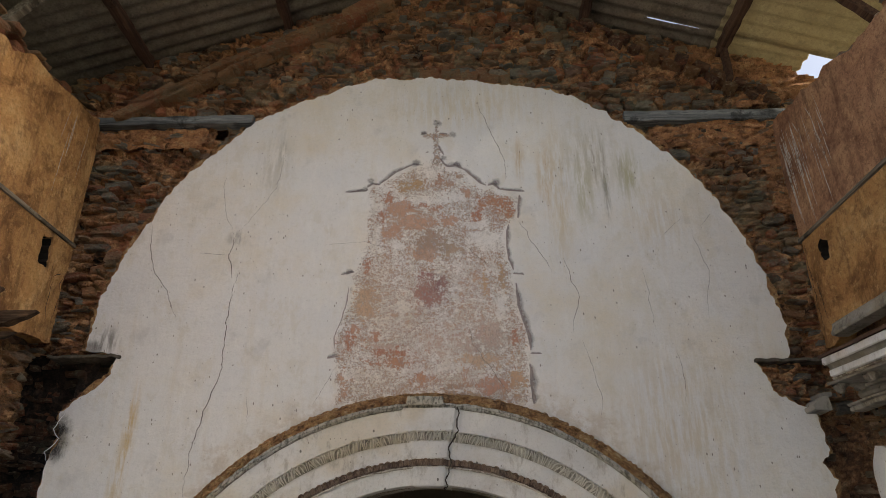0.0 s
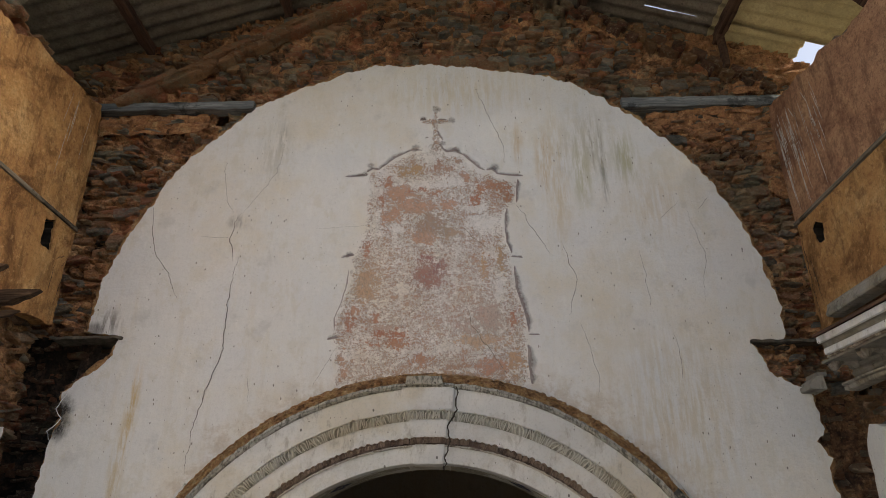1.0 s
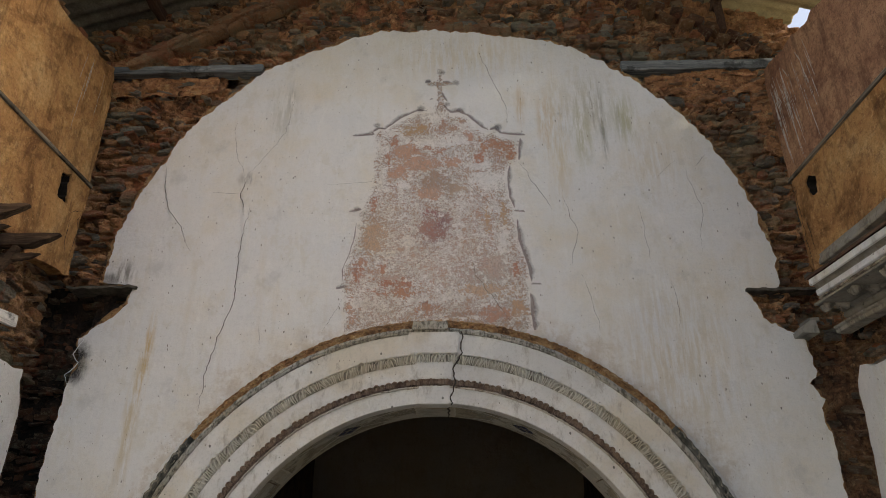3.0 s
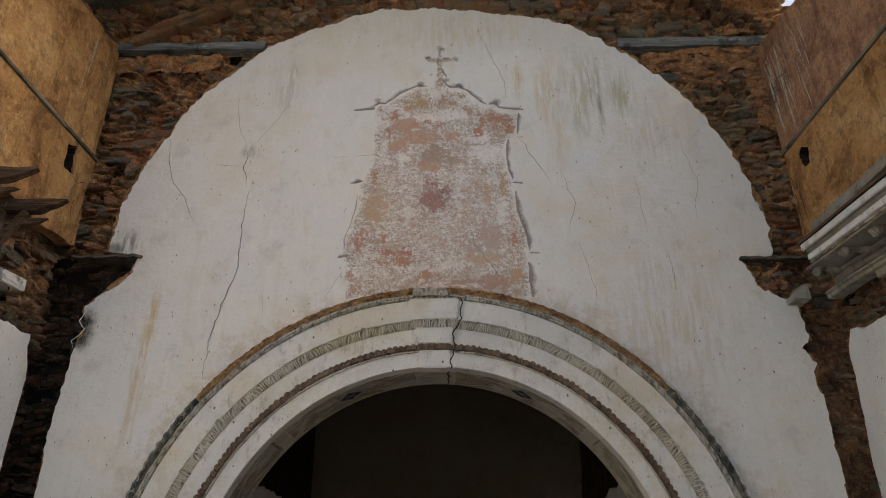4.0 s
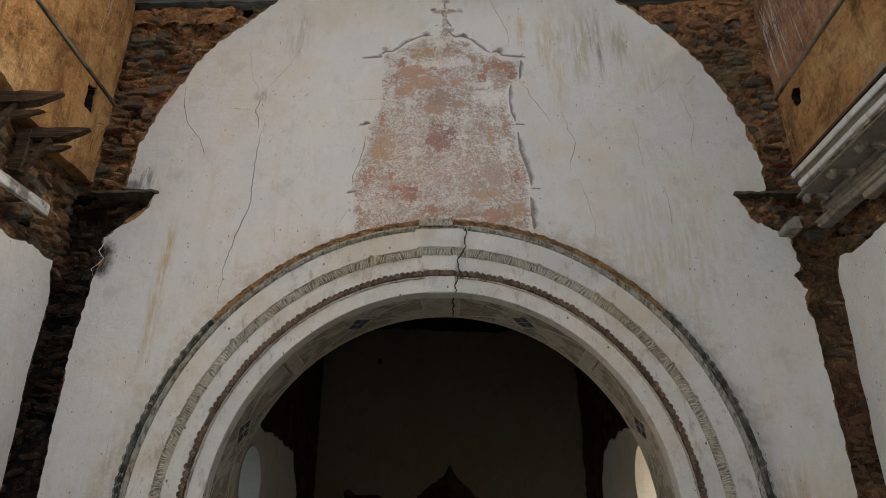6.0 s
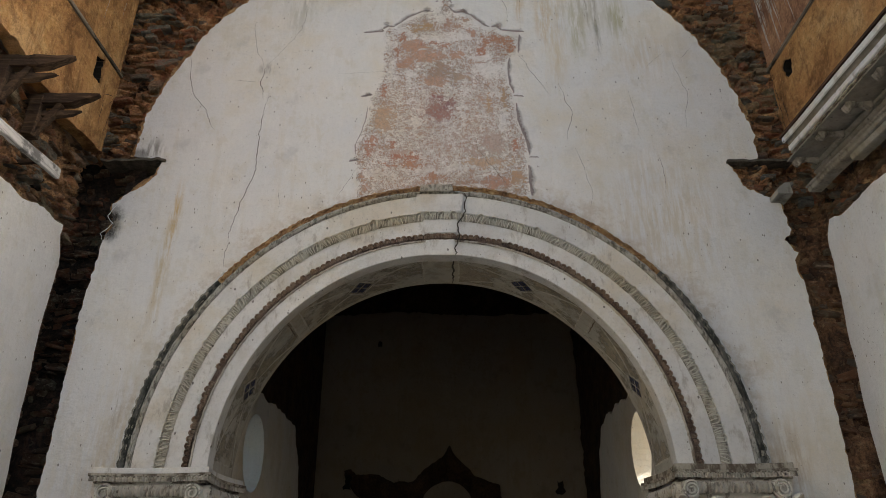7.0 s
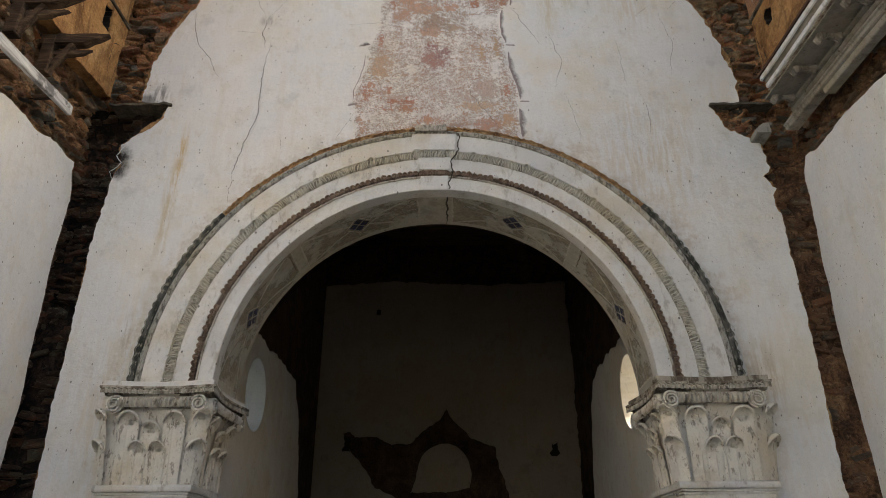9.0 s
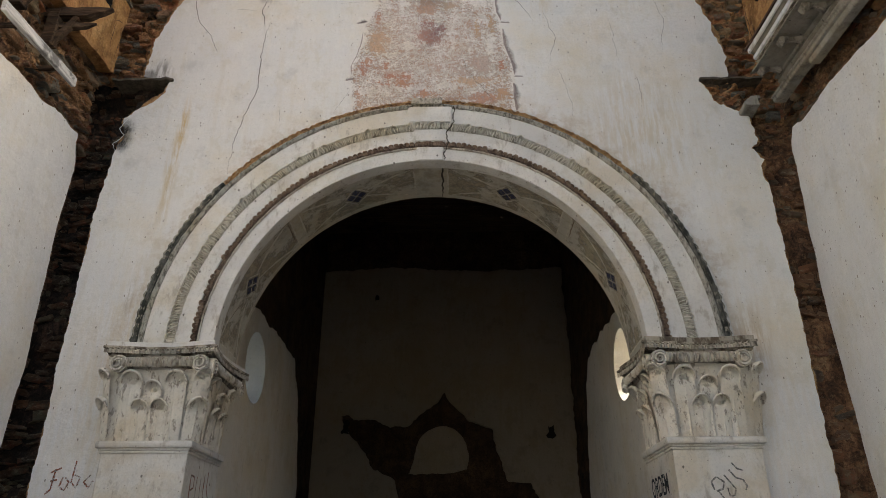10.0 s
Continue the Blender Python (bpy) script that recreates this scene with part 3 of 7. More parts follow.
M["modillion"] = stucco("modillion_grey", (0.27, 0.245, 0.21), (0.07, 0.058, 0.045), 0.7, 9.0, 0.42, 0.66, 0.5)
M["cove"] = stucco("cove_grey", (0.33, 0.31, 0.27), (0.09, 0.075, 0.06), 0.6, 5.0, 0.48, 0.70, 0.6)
M["beam"] = timber("grey_beam", (0.15, 0.16, 0.165), (0.27, 0.28, 0.28), 0)
M["wood"] = timber("dark_wood", (0.075, 0.047, 0.029), (0.15, 0.095, 0.058), 0)
M["purlin"] = timber("purlin_wood", (0.075, 0.040, 0.027), (0.12, 0.07, 0.045), 1)
M["board"] = timber("white_board", (0.62, 0.615, 0.60), (0.74, 0.73, 0.71), 1, 0.3)
M["batten"] = timber("grey_batten", (0.20, 0.17, 0.13), (0.34, 0.30, 0.24), 1)
# near black, stands in for shade inside holes and sockets
M["dark"] = plain("soot_gap", (0.018, 0.014, 0.011))
M["crack"] = plain("crack_dark", (0.055, 0.045, 0.036))
M["sheet"] = earthy("fibre_cement", [(0.28, (0.11, 0.092, 0.072)), (0.5, (0.165, 0.14, 0.11)), (0.74, (0.22, 0.19, 0.15))], 1.3, 0.3, 0.15)
M["sheet_yellow"] = earthy("yellowed_sheet", [(0.28, (0.22, 0.18, 0.10)), (0.5, (0.34, 0.285, 0.155)), (0.74, (0.42, 0.36, 0.21))], 1.3, 0.3, 0.15)
_t = M["sheet_yellow"].node_tree
_tr = _t.nodes.new("ShaderNodeBsdfTranslucent")
_tr.inputs[0].default_value = (0.62, 0.55, 0.38, 1)
_mx = _t.nodes.new("ShaderNodeMixShader")
_mx.inputs[0].default_value = 0.22
_t.links.new(_t.nodes["Principled BSDF"].outputs[0], _mx.inputs[1])
_t.links.new(_tr.outputs[0], _mx.inputs[2])
_t.links.new(_mx.outputs[0], _t.nodes["Material Output"].inputs[0])
M["slate"] = plain("slate", (0.10, 0.085, 0.065), 0.5)
M["floor"] = earthy("floor_earth", [(0.28, (0.26, 0.235, 0.20)), (0.5, (0.36, 0.33, 0.285)), (0.74, (0.44, 0.40, 0.35))], 1.5, 0.0, 0.4)
M["ground"] = earthy("ground_earth", [(0.28, (0.11, 0.12, 0.07)), (0.5, (0.20, 0.20, 0.14)), (0.74, (0.28, 0.27, 0.20))], 0.3, 0.0, 0.4, False)
M["shade"] = brushed_shade("mauve_shade_paint", (0.23, 0.18, 0.175), (0.35, 0.295, 0.28))
M["drip"] = flaking("whitewash_drip", [(0.3, (0.66, 0.62, 0.54)), (0.7, (0.78, 0.75, 0.70))], 0.9, 14.0, 0.5)
M["blue"] = flaking("blue_paint", [(0.3, (0.025, 0.03, 0.08)), (0.7, (0.06, 0.07, 0.15))], 0.9, 22.0, 0.3)
M["line"] = plain("pale_line_paint", (0.545, 0.51, 0.425), 0.3)
M["panel"] = flaking("tan_panel_paint", [(0.3, (0.36, 0.31, 0.225)), (0.7, (0.46, 0.41, 0.31))], 0.5, 4.0, 0.3)
M["umber_line"] = plain("brown_line_paint", (0.17, 0.12, 0.08), 0.4)
M["scrawl_red"] = flaking("brown_scrawl", [(0.3, (0.22, 0.075, 0.045)), (0.7, (0.32, 0.13, 0.08))], 0.9, 16.0, 0.4)
M["scrawl_grey"] = flaking("grey_scrawl", [(0.3, (0.07, 0.075, 0.075)), (0.7, (0.15, 0.15, 0.15))], 0.9, 16.0, 0.6)
M["ink"] = plain("dark_ink", (0.03, 0.04, 0.05), 0.4)

# ---- mesh helpers ----
R = random.Random(7)


def wob(x, y, z, s, seed=0.0):
    return noise.noise(Vector((x * s + seed, y * s - seed * 0.7, z * s + seed * 1.9)))


def part(name, bm, material, parent=None, label="", smooth=False):
    """One mesh object out of a bmesh, under a thing if there is one."""
    me = bpy.data.meshes.new(name)
    if isinstance(bm, tuple):
        me.from_pydata(bm[0], [], bm[1])
    else:
        bm.to_mesh(me)
        bm.free()
    for m in material if isinstance(material, list) else [material]:
        me.materials.append(m)
    if smooth:
        me.polygons.foreach_set("use_smooth", [True] * len(me.polygons))
    ob = new(name, me)
    ob.parent = parent
    if label:
        tagged(ob, label)
    return ob


def empty(name, label, category, group="", kind="", at=(0, 0, 0)):
    ob = new(name)
    ob.empty_display_size = 0.1
    ob.location = at
    return tagged(ob, label, category, group, kind)


def rough_box(lo, hi, bevel=0.01, jitter=0.0, cuts=0, seed=0):
    """A box between two corners, bevelled, with worn, uneven faces."""
    bm = bmesh.new()
    bmesh.ops.create_cube(bm, size=1)
    lo, hi = Vector(lo), Vector(hi)
    for v in bm.verts:
        v.co = Vector((lo[i] + (v.co[i] + 0.5) * (hi[i] - lo[i]) for i in range(3)))
    if cuts:
        d = hi - lo
        ax = max(range(3), key=lambda i: d[i])
        es = [e for e in bm.edges if abs((e.verts[0].co - e.verts[1].co)[ax]) > d[ax] * 0.9]
        bmesh.ops.subdivide_edges(bm, edges=es, cuts=cuts, use_grid_fill=True)
    if bevel:
        sharp = [e for e in bm.edges if len(e.link_faces) == 2 and e.calc_face_angle(0) > 0.5]
        bmesh.ops.bevel(bm, geom=sharp, offset=bevel, segments=2, affect="EDGES", profile=0.6)
    if jitter:
        for v in bm.verts:
            v.co += Vector((wob(*v.co, 9, seed + 1), wob(*v.co, 9, seed + 2), wob(*v.co, 9, seed + 3))) * jitter
    bmesh.ops.recalc_face_normals(bm, faces=bm.faces)
    return bm


def sheet(outer, holes, place, thick, jag=0.0):
    """A flat sheet with a ragged outline and holes. place(u, v, d) lays it out, d is the depth behind its face."""
    bm = bmesh.new()
    edges = []
    for loop in [outer, *holes]:
        vs = [bm.verts.new(Vector((u, v, 0))) for u, v in loop]
        edges += [bm.edges.new((vs[i], vs[(i + 1) % len(vs)])) for i in range(len(vs))]
    bmesh.ops.triangle_fill(bm, use_beauty=True, use_dissolve=False, edges=edges)
    front = list(bm.faces)
    ext = bmesh.ops.extrude_face_region(bm, geom=front)
    back = {g for g in ext["geom"] if isinstance(g, bmesh.types.BMVert)}
    for v in bm.verts:
        u, w = v.co.x, v.co.y
        if v in back:
            v.co = Vector(place(u, w, thick))
        else:
            v.co = Vector(place(u, w, 0.0))
    bmesh.ops.recalc_face_normals(bm, faces=bm.faces)
    return bm


def ragged(points, step=0.035, amount=0.02, seed=0.0, coarse=0.03):
    """A closed outline through corner points, broken into short, jagged pieces. A corner may carry its own raggedness."""
    out = []
    n = len(points)
    for i in range(n):
        a, b = points[i], points[(i + 1) % n]
        amt = a[2] if len(a) > 2 else 1.0
        d = math.hypot(b[0] - a[0], b[1] - a[1])
        k = max(1, int(d / step))
        nx, ny = -(b[1] - a[1]) / max(d, 1e-6), (b[0] - a[0]) / max(d, 1e-6)
        for j in range(k):
            f = j / k
            u, v = a[0] + (b[0] - a[0]) * f, a[1] + (b[1] - a[1]) * f
            if amt:
                w = (coarse * wob(u, v, 0, 3.1, seed) + amount * wob(u, v, 0, 13, seed + 5) + amount * 0.6 * wob(u, v, 0, 31, seed + 9)) * amt
                u, v = u + nx * w, v + ny * w
            out.append((u, v))
    return out


def box_shell(lo, hi):
    """Eight corners and six faces of a plain box, for walls."""
    (a, b, c), (d, e, f) = lo, hi
    vs = [(a, b, c), (d, b, c), (d, e, c), (a, e, c), (a, b, f), (d, b, f), (d, e, f), (a, e, f)]
    return vs, [(3, 2, 1, 0), (4, 5, 6, 7), (0, 1, 5, 4), (1, 2, 6, 5), (2, 3, 7, 6), (3, 0, 4, 7)]


def ribbon(points, width, place, lift=0.003, taper=True, seed=0.0):
    """A thin strip along a line in the plane: cracks and drawn strokes."""
    vs, fs = [], []
    n = len(points)
    for i, (u, v) in enumerate(points):
        a, b = points[max(0, i - 1)], points[min(n - 1, i + 1)]
        dx, dy = b[0] - a[0], b[1] - a[1]
        d = math.hypot(dx, dy) or 1
        w = width * 0.5 * (0.65 + 0.7 * abs(wob(u, v, i * 0.37, 6, seed)))
        if taper:
            w *= min(1.0, 0.25 + 3.0 * min(i, n - 1 - i) / n)
        vs += [place(u - dy / d * w, v + dx / d * w, -lift), place(u + dy / d * w, v - dx / d * w, -lift)]
    for i in range(n - 1):
        fs.append((2 * i, 2 * i + 1, 2 * i + 3, 2 * i + 2))
    return vs, fs


def wander(knots, step=0.03, amount=0.03, seed=0.0):
    """A jagged line through knots."""
    out = []
    for (a, b), (c, d) in zip(knots, knots[1:]):
        n = max(2, int(math.hypot(c - a, d - b) / step))
        for j in range(n):
            f = j / n
            u, v = a + (c - a) * f, b + (d - b) * f
            out.append((u + amount * wob(u, v, 1, 8, seed) + amount * 0.5 * wob(u, v, 2, 23, seed), v + amount * 0.5 * wob(u, v, 3, 11, seed)))
    out.append(knots[-1])
    return out

# ---- plan of the place, metres: the face of the arch wall is y = 0, the nave lies towards -y ----
CX, SPRING, R_IN = -0.02, 3.34, 2.0     # arch: axis, springing height, inner radius
NAVE = 3.87                              # half width of the nave
VAULT_Z, VAULT_R = 6.55, 3.38            # the lost barrel vault, whose outline the plaster keeps
WALL_BACK = 0.77                         # back face of the arch wall
RIDGE, SLOPE = 11.48, 0.34               # roof


def roof_z(x):
    return RIDGE - SLOPE * abs(x)


def on_arch_wall(u, v, d):
    return (u, d, v)


def on_left_wall(u, v, d):
    return (-NAVE - d, u, v)


def on_right_wall(u, v, d):
    return (NAVE + d, u, v)


# ---- ground, floor ----
ground = tagged(part("ground", ([(-300, -300, -0.35), (300, -300, -0.35), (300, 300, -0.35), (-300, 300, -0.35)], [(0, 1, 2, 3)]), M["ground"]),
                "dry earth with sparse grass round the ruin", "ground", kind="structure")
floor = tagged(part("floor", box_shell((-4.5, -16.6, -0.3), (4.5, 9.0, 0.0)), M["floor"]), "dusty earthen church floor", "floor", kind="structure")

# ---- arch wall: core with the arch through it ----
arch_wall = empty("wall_east", "rubble stone gable wall with a round chancel arch", "wall", kind="structure")


def core_outline():
    hole = [(CX - 2.14, 0.0), (CX - 2.14, SPRING)]
    hole += [(CX - 2.1 * math.cos(a), SPRING + 2.1 * math.sin(a)) for a in np.linspace(0, math.pi, 48)]
    hole += [(CX + 2.14, SPRING), (CX + 2.14, 0.0)]
    return [(-4.6, 0.0)] + hole + [(4.6, 0.0), (4.6, 9.78), (4.2, 9.84), (3.9, 10.1), (0.0, RIDGE - 0.05), (-4.6, 9.86)]


part("wall_core", sheet(core_outline(), [], lambda u, v, d: (u, 0.46 + d, v), WALL_BACK - 0.46), M["clay"], arch_wall)


def in_plaster(x, z, grow=0.0):
    """Whether the arch wall's plaster covers this place."""
    g = grow
    if z > 6.5:
        return math.hypot(x, z - VAULT_Z) < VAULT_R + g
    if z > 5.95:
        side = 3.52 if z < 6.1 else 3.02 + 0.5 * max(0.0, (6.5 - z)) / 0.5
        return abs(x) < side + g
    return abs(x) < 3.54 + g


def chase(x, z):
    """The wall is hollowed out beside the nave walls, more on the north side."""
    if z > 6.7:
        return 0.0
    side = max(0.0, min(1.0, (abs(x) - 3.48) / 0.08))
    return (0.22 if x < 0 else 0.06) * side * min(1.0, (6.7 - z) / 0.3)


def putlog(x, z):
    """A hole left by a scaffold beam, in the gable or in a nave wall."""
    return -2.47 < x < -2.35 and 9.13 < z < 9.29


def ledges(u, v, seed):
    """Broken layers of slate and clay, seen edge on."""
    return 0.022 * noise.noise(Vector((u * 4.5 + seed, v * 21.0, 1.7 + seed))) + 0.014 * noise.noise(Vector((u * 11.0, v * 46.0 + seed, 5.1)))


def clay_face(name, u0, u1, v0, v1, place, keep, parent, step=0.05, depth=0.10, amp=0.035, seed=0.0, deeper=lambda u, v: 0.0, lump=(5.5, 13.0), mat="clay", gap=0.045):
    """The uneven bed of earth mortar between the stones."""
    nu, nv = int((u1 - u0) / step) + 1, int((v1 - v0) / step) + 1
    vs, fs, idx = [], [], {}
    for j in range(nv + 1):
        for i in range(nu + 1):
            u, v = u0 + (u1 - u0) * i / nu, v0 + (v1 - v0) * j / nv
            if not keep(u, v):
                continue
            d = depth + deeper(u, v) + amp * (wob(u, v, 0, 2.3, seed) + 0.7 * wob(u, v, 0, 7.1, seed + 3) + 0.4 * wob(u, v, 0, 17, seed + 7))
            near = noise.voronoi(Vector((u * lump[0] + 0.5 * wob(u, v, 0, 3, seed), v * lump[1] + 0.6 * wob(u, v, 2, 3, seed), seed)))[0]
            d += gap * max(0.0, 1.0 - (near[1] - near[0]) / 0.28) + ledges(u, v, seed) * gap / 0.045
            idx[i, j] = len(vs)
            vs.append(place(u, v, d))
    for j in range(nv):
        for i in range(nu):
            q = [(i, j), (i + 1, j), (i + 1, j + 1), (i, j + 1)]
            if all(k in idx for k in q):
                fs.append(tuple(idx[k] for k in q))
    return part(name, (vs, fs), M[mat], parent)


def shaded_corner(u, v):
    """The hollow in the north corner, coloured dark for the shade in it."""
    return u < -2.95 - 0.5 * max(0.0, min(1.0, (6.2 - v) / 0.3)) and v < 6.62 + 0.05 * wob(u, v, 0, 6)


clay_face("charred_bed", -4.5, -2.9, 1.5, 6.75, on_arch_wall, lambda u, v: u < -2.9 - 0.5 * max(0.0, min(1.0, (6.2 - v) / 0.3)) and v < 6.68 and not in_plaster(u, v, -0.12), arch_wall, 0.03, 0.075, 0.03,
          deeper=lambda u, v: chase(u, v) + 0.06, lump=(3.0, 4.0), mat="shade_clay", gap=0.015)


def brick_strip(u, v):
    """The broken strip in the south corner, where soft brick shows."""
    return u > 3.44 and v < 5.95 + 0.08 * wob(u, v, 0, 6)


clay_face("brick_bed", 3.44, 4.0, 1.5, 6.05, on_arch_wall, lambda u, v: not in_plaster(u, v, -0.10), arch_wall, 0.02, 0.075, 0.03, 33.0, deeper=chase, lump=(4.0, 9.0), mat="strip", gap=0.014)
clay_face("mortar_bed", -4.5, 4.5, 1.7, 11.3, on_arch_wall,
          lambda u, v: not shaded_corner(u, v) and not brick_strip(u, v) and not in_plaster(u, v, -0.12) and not putlog(u, v) and v < min(roof_z(u) - 0.03, 9.92 - 0.35 * (u - 4.2) if u > 4.2 else 99), arch_wall, 0.02, 0.056, 0.036, deeper=chase, mat="joint", gap=0.075, lump=(4.6, 10.0))

# ---- plaster of the arch wall ----


def plaster_outline(grow, seed):
    g = grow
    gs = 0.3 * g
    pts = [(-3.50 - gs, 0.0, 0.45), (-3.52 - gs, 2.1, 0.45), (-3.56 - gs, 4.9, 0.45), (-3.50 - gs, 5.62), (-3.46 - gs, 5.86), (-3.50 - g, 6.08), (-3.24 - g, 6.26), (-3.14 - g, 6.38),
           (-3.02 - g, 6.60, 0.3), (-3.385 - g, 6.66)]
    for a in np.linspace(math.radians(4), math.radians(176), 44):
        r = VAULT_R + g + (0.045 if a > 1.95 else 0.01)
        if 1.42 < a < 1.95:
            r -= 0.05
        pts.append((-r * math.cos(a), VAULT_Z + r * math.sin(a)))
    pts += [(3.365 + g, 6.49, 0.3), (3.07 + g, 6.48), (3.16 + g, 6.17), (3.40 + g, 6.05), (3.53 + g, 5.97), (3.56 + g, 5.62), (3.48 + g, 5.55), (3.56 + g, 5.40),
            (3.50 + g, 5.22), (3.56 + gs, 5.10, 0.45), (3.55 + gs, 3.6, 0.45), (3.50 + gs, 2.5, 0.45), (3.49 + gs, 0.0)]
    ring = [(CX - 2.3, 0.0), (CX - 2.3, SPRING + 0.2), (CX - 2.6, SPRING + 0.3)]
    ring = ring[:2]
    for a in np.linspace(math.radians(6), math.radians(174), 40):
        r = 2.77 + ((0.085 if a < 1.45 else 0.06) * math.sin((a - 0.6) / (math.pi - 1.2) * math.pi) ** 0.4 if 0.6 < a < math.pi - 0.6 else 0.0) - (0.0 if g == 0 else 0.14)
        ring.append((CX - r * math.cos(a), SPRING + r * math.sin(a), 0.8))
    ring += [(CX + 2.3, SPRING + 0.2), (CX + 2.3, 0.0)]
    full = pts + ring[::-1]
    return ragged(full, 0.028, 0.032, seed, 0.045)


part("plaster", sheet(plaster_outline(0.0, 2.0), [], on_arch_wall, 0.018), M["wall"], arch_wall, "stained white lime plaster with cracks")
part("clay_coat", sheet(plaster_outline(0.032, 2.6), [], lambda u, v, d: (u, 0.018 + d, v), 0.07), M["rim_clay"], arch_wall, "reddish clay undercoat at the broken edge")

# ---- side walls of the nave ----
WALL_HOLES = {-1: ((-0.58, -0.20, 7.36, 7.86), (-0.64, -0.49, 5.90, 6.07)), 1: ((-0.48, -0.16, 7.28, 7.66), (-0.16, 0.0, 5.84, 6.02))}
wall_left = empty("wall_north", "nave wall with ochre render above and white plaster below", "wall", kind="structure")
wall_right = empty("wall_south", "nave wall with ochre render above and white plaster below", "wall", kind="structure")
for wall, s in ((wall_left, -1), (wall_right, 1)):
    top = 9.15 if s < 0 else 8.95
    xs = sorted((s * (NAVE + 0.42), s * (NAVE + 0.95)))
    # core shows only through the holes; its dark colour stands for their shade
    part("wall_core", box_shell((xs[0], -16.3, 0.0), (xs[1], 0.10, top)), M["shade_clay"], wall)
    place = on_left_wall if s < 0 else on_right_wall
    clay_face("mortar_bed", -2.9, 0.1, 2.0, top + 0.05, place, lambda u, v: not any(a < u < b and c < v < d for a, b, c, d in WALL_HOLES[s]), wall, 0.025, 0.085, 0.03, 20.0 + s)
    # white plaster below
    if s < 0:
        edge = [(-16.2, 0.0), (-0.08, 0.0, 0.5), (-0.07, 2.6, 0.5), (-0.03, 3.2, 0.5), (-0.09, 3.8, 0.5), (-0.12, 4.6, 0.5), (-0.12, 5.3), (-0.20, 5.70), (-0.66, 5.68), (-1.6, 5.63), (-3.0, 5.6), (-16.2, 5.6, 0.0)]
    else:
        edge = [(-16.2, 0.0), (0.05, 0.0, 0.4), (0.05, 2.0, 0.4), (0.04, 2.65, 0.4), (0.05, 3.6, 0.4), (0.0, 4.3, 0.5), (-0.06, 4.88, 0.5), (-0.13, 5.4), (-0.22, 5.63), (-0.8, 5.6), (-1.95, 5.57), (-3.0, 5.55), (-16.2, 5.5, 0.0)]
    part("plaster", sheet(ragged(edge, 0.05, 0.02, 40.0 + s, 0.05), [], lambda u, v, d: place(u, v, d - 0.04), 0.09), M["side"], wall, "white lime plaster with a broken upper edge")
    # ochre render above, in two tones split by the batten
    proud = lambda u, v, d: place(u, v, d - 0.09)
    z_mid = 7.80 if s < 0 else 7.72
    if s < 0:
        low = [(-3.4, 6.9, 0.0), (-3.0, 6.9), (-1.58, 6.85), (-1.09, 6.72), (-0.68, 6.67), (-0.3, 6.74), (0.03, 6.76), (0.03, 7.45), (0.05, z_mid, 0.2), (-3.4, z_mid, 0.0)]
        hole = [(-0.45, 7.44), (-0.30, 7.41), (-0.31, 7.60), (-0.31, 7.75), (-0.48, 7.71), (-0.45, 7.58)]
    else:
        low = [(-3.4, 6.68, 0.0), (-3.0, 6.68), (-0.3, 6.68), (-0.1, 6.60), (0.04, 6.60), (0.03, 7.4), (0.0, z_mid, 0.2), (-3.4, z_mid, 0.0)]
        hole = [(-0.40, 7.36), (-0.27, 7.38), (-0.23, 7.56), (-0.30, 7.60), (-0.42, 7.52)]
    holes = [ragged(hole, 0.03, 0.03, 3.0 + s, 0.03)]
    hu, hv = (sum(q[i] for q in hole) / len(hole) for i in (0, 1))
    lining = [(hu + (u - hu) * 0.96, hv + (v - hv) * 0.96) for u, v in holes[0]]
    ln = len(lining)
    # added black ring: the shade on the hole's sides
    part("hole_lining", ([place(u, v, d) for d in (-0.075, 0.25) for u, v in lining], [(i, (i + 1) % ln, ln + (i + 1) % ln, ln + i) for i in range(ln)]), M["dark"], wall, "black side sheet for a scaffold hole's shade")
    part("render_lower", sheet(ragged(low, 0.05, 0.02, 50.0 + s, 0.05), holes, proud, 0.15), M["ochre"], wall, "ochre earth render")
    up = [(-3.4, z_mid, 0.0), (0.02, z_mid, 0.2), (0.02, 9.0)]
    up += [(-0.05, top + 0.20), (-0.33, top + 0.15), (-0.79, top + 0.10), (-1.32, top + 0.04), (-1.55, top - 0.10), (-1.8, top - 0.08), (-2.6, top - 0.05), (-3.4, top - 0.05, 0.0)]
    part("render_upper", sheet(ragged(up, 0.05, 0.03, 60.0 + s, 0.07), [], proud, 0.15), M["ochre"] if s < 0 else M["umber"], wall,
         "ochre earth render" if s < 0 else "dark brown weathered render")
    # unseen length of the wall, assumed white to keep bounce light neutral
    part("plaster", sheet([(-16.2, 5.6), (-3.4, 5.6), (-3.4, top - 0.02), (-16.2, top - 0.02)], [], place, 0.1), M["side"], wall, "white lime plaster")
    # added flat black quads: the shade at the back of each hole
    for a, b, c, d in WALL_HOLES[s]:
        part("hole_lining", ([place(u, v, 0.22) for u, v in ((a - 0.06, c - 0.06), (b + 0.06, c - 0.06), (b + 0.06, d + 0.06), (a - 0.06, d + 0.06))], [(0, 1, 2, 3)]), M["dark"], wall, "black back sheet for a scaffold hole's shade")
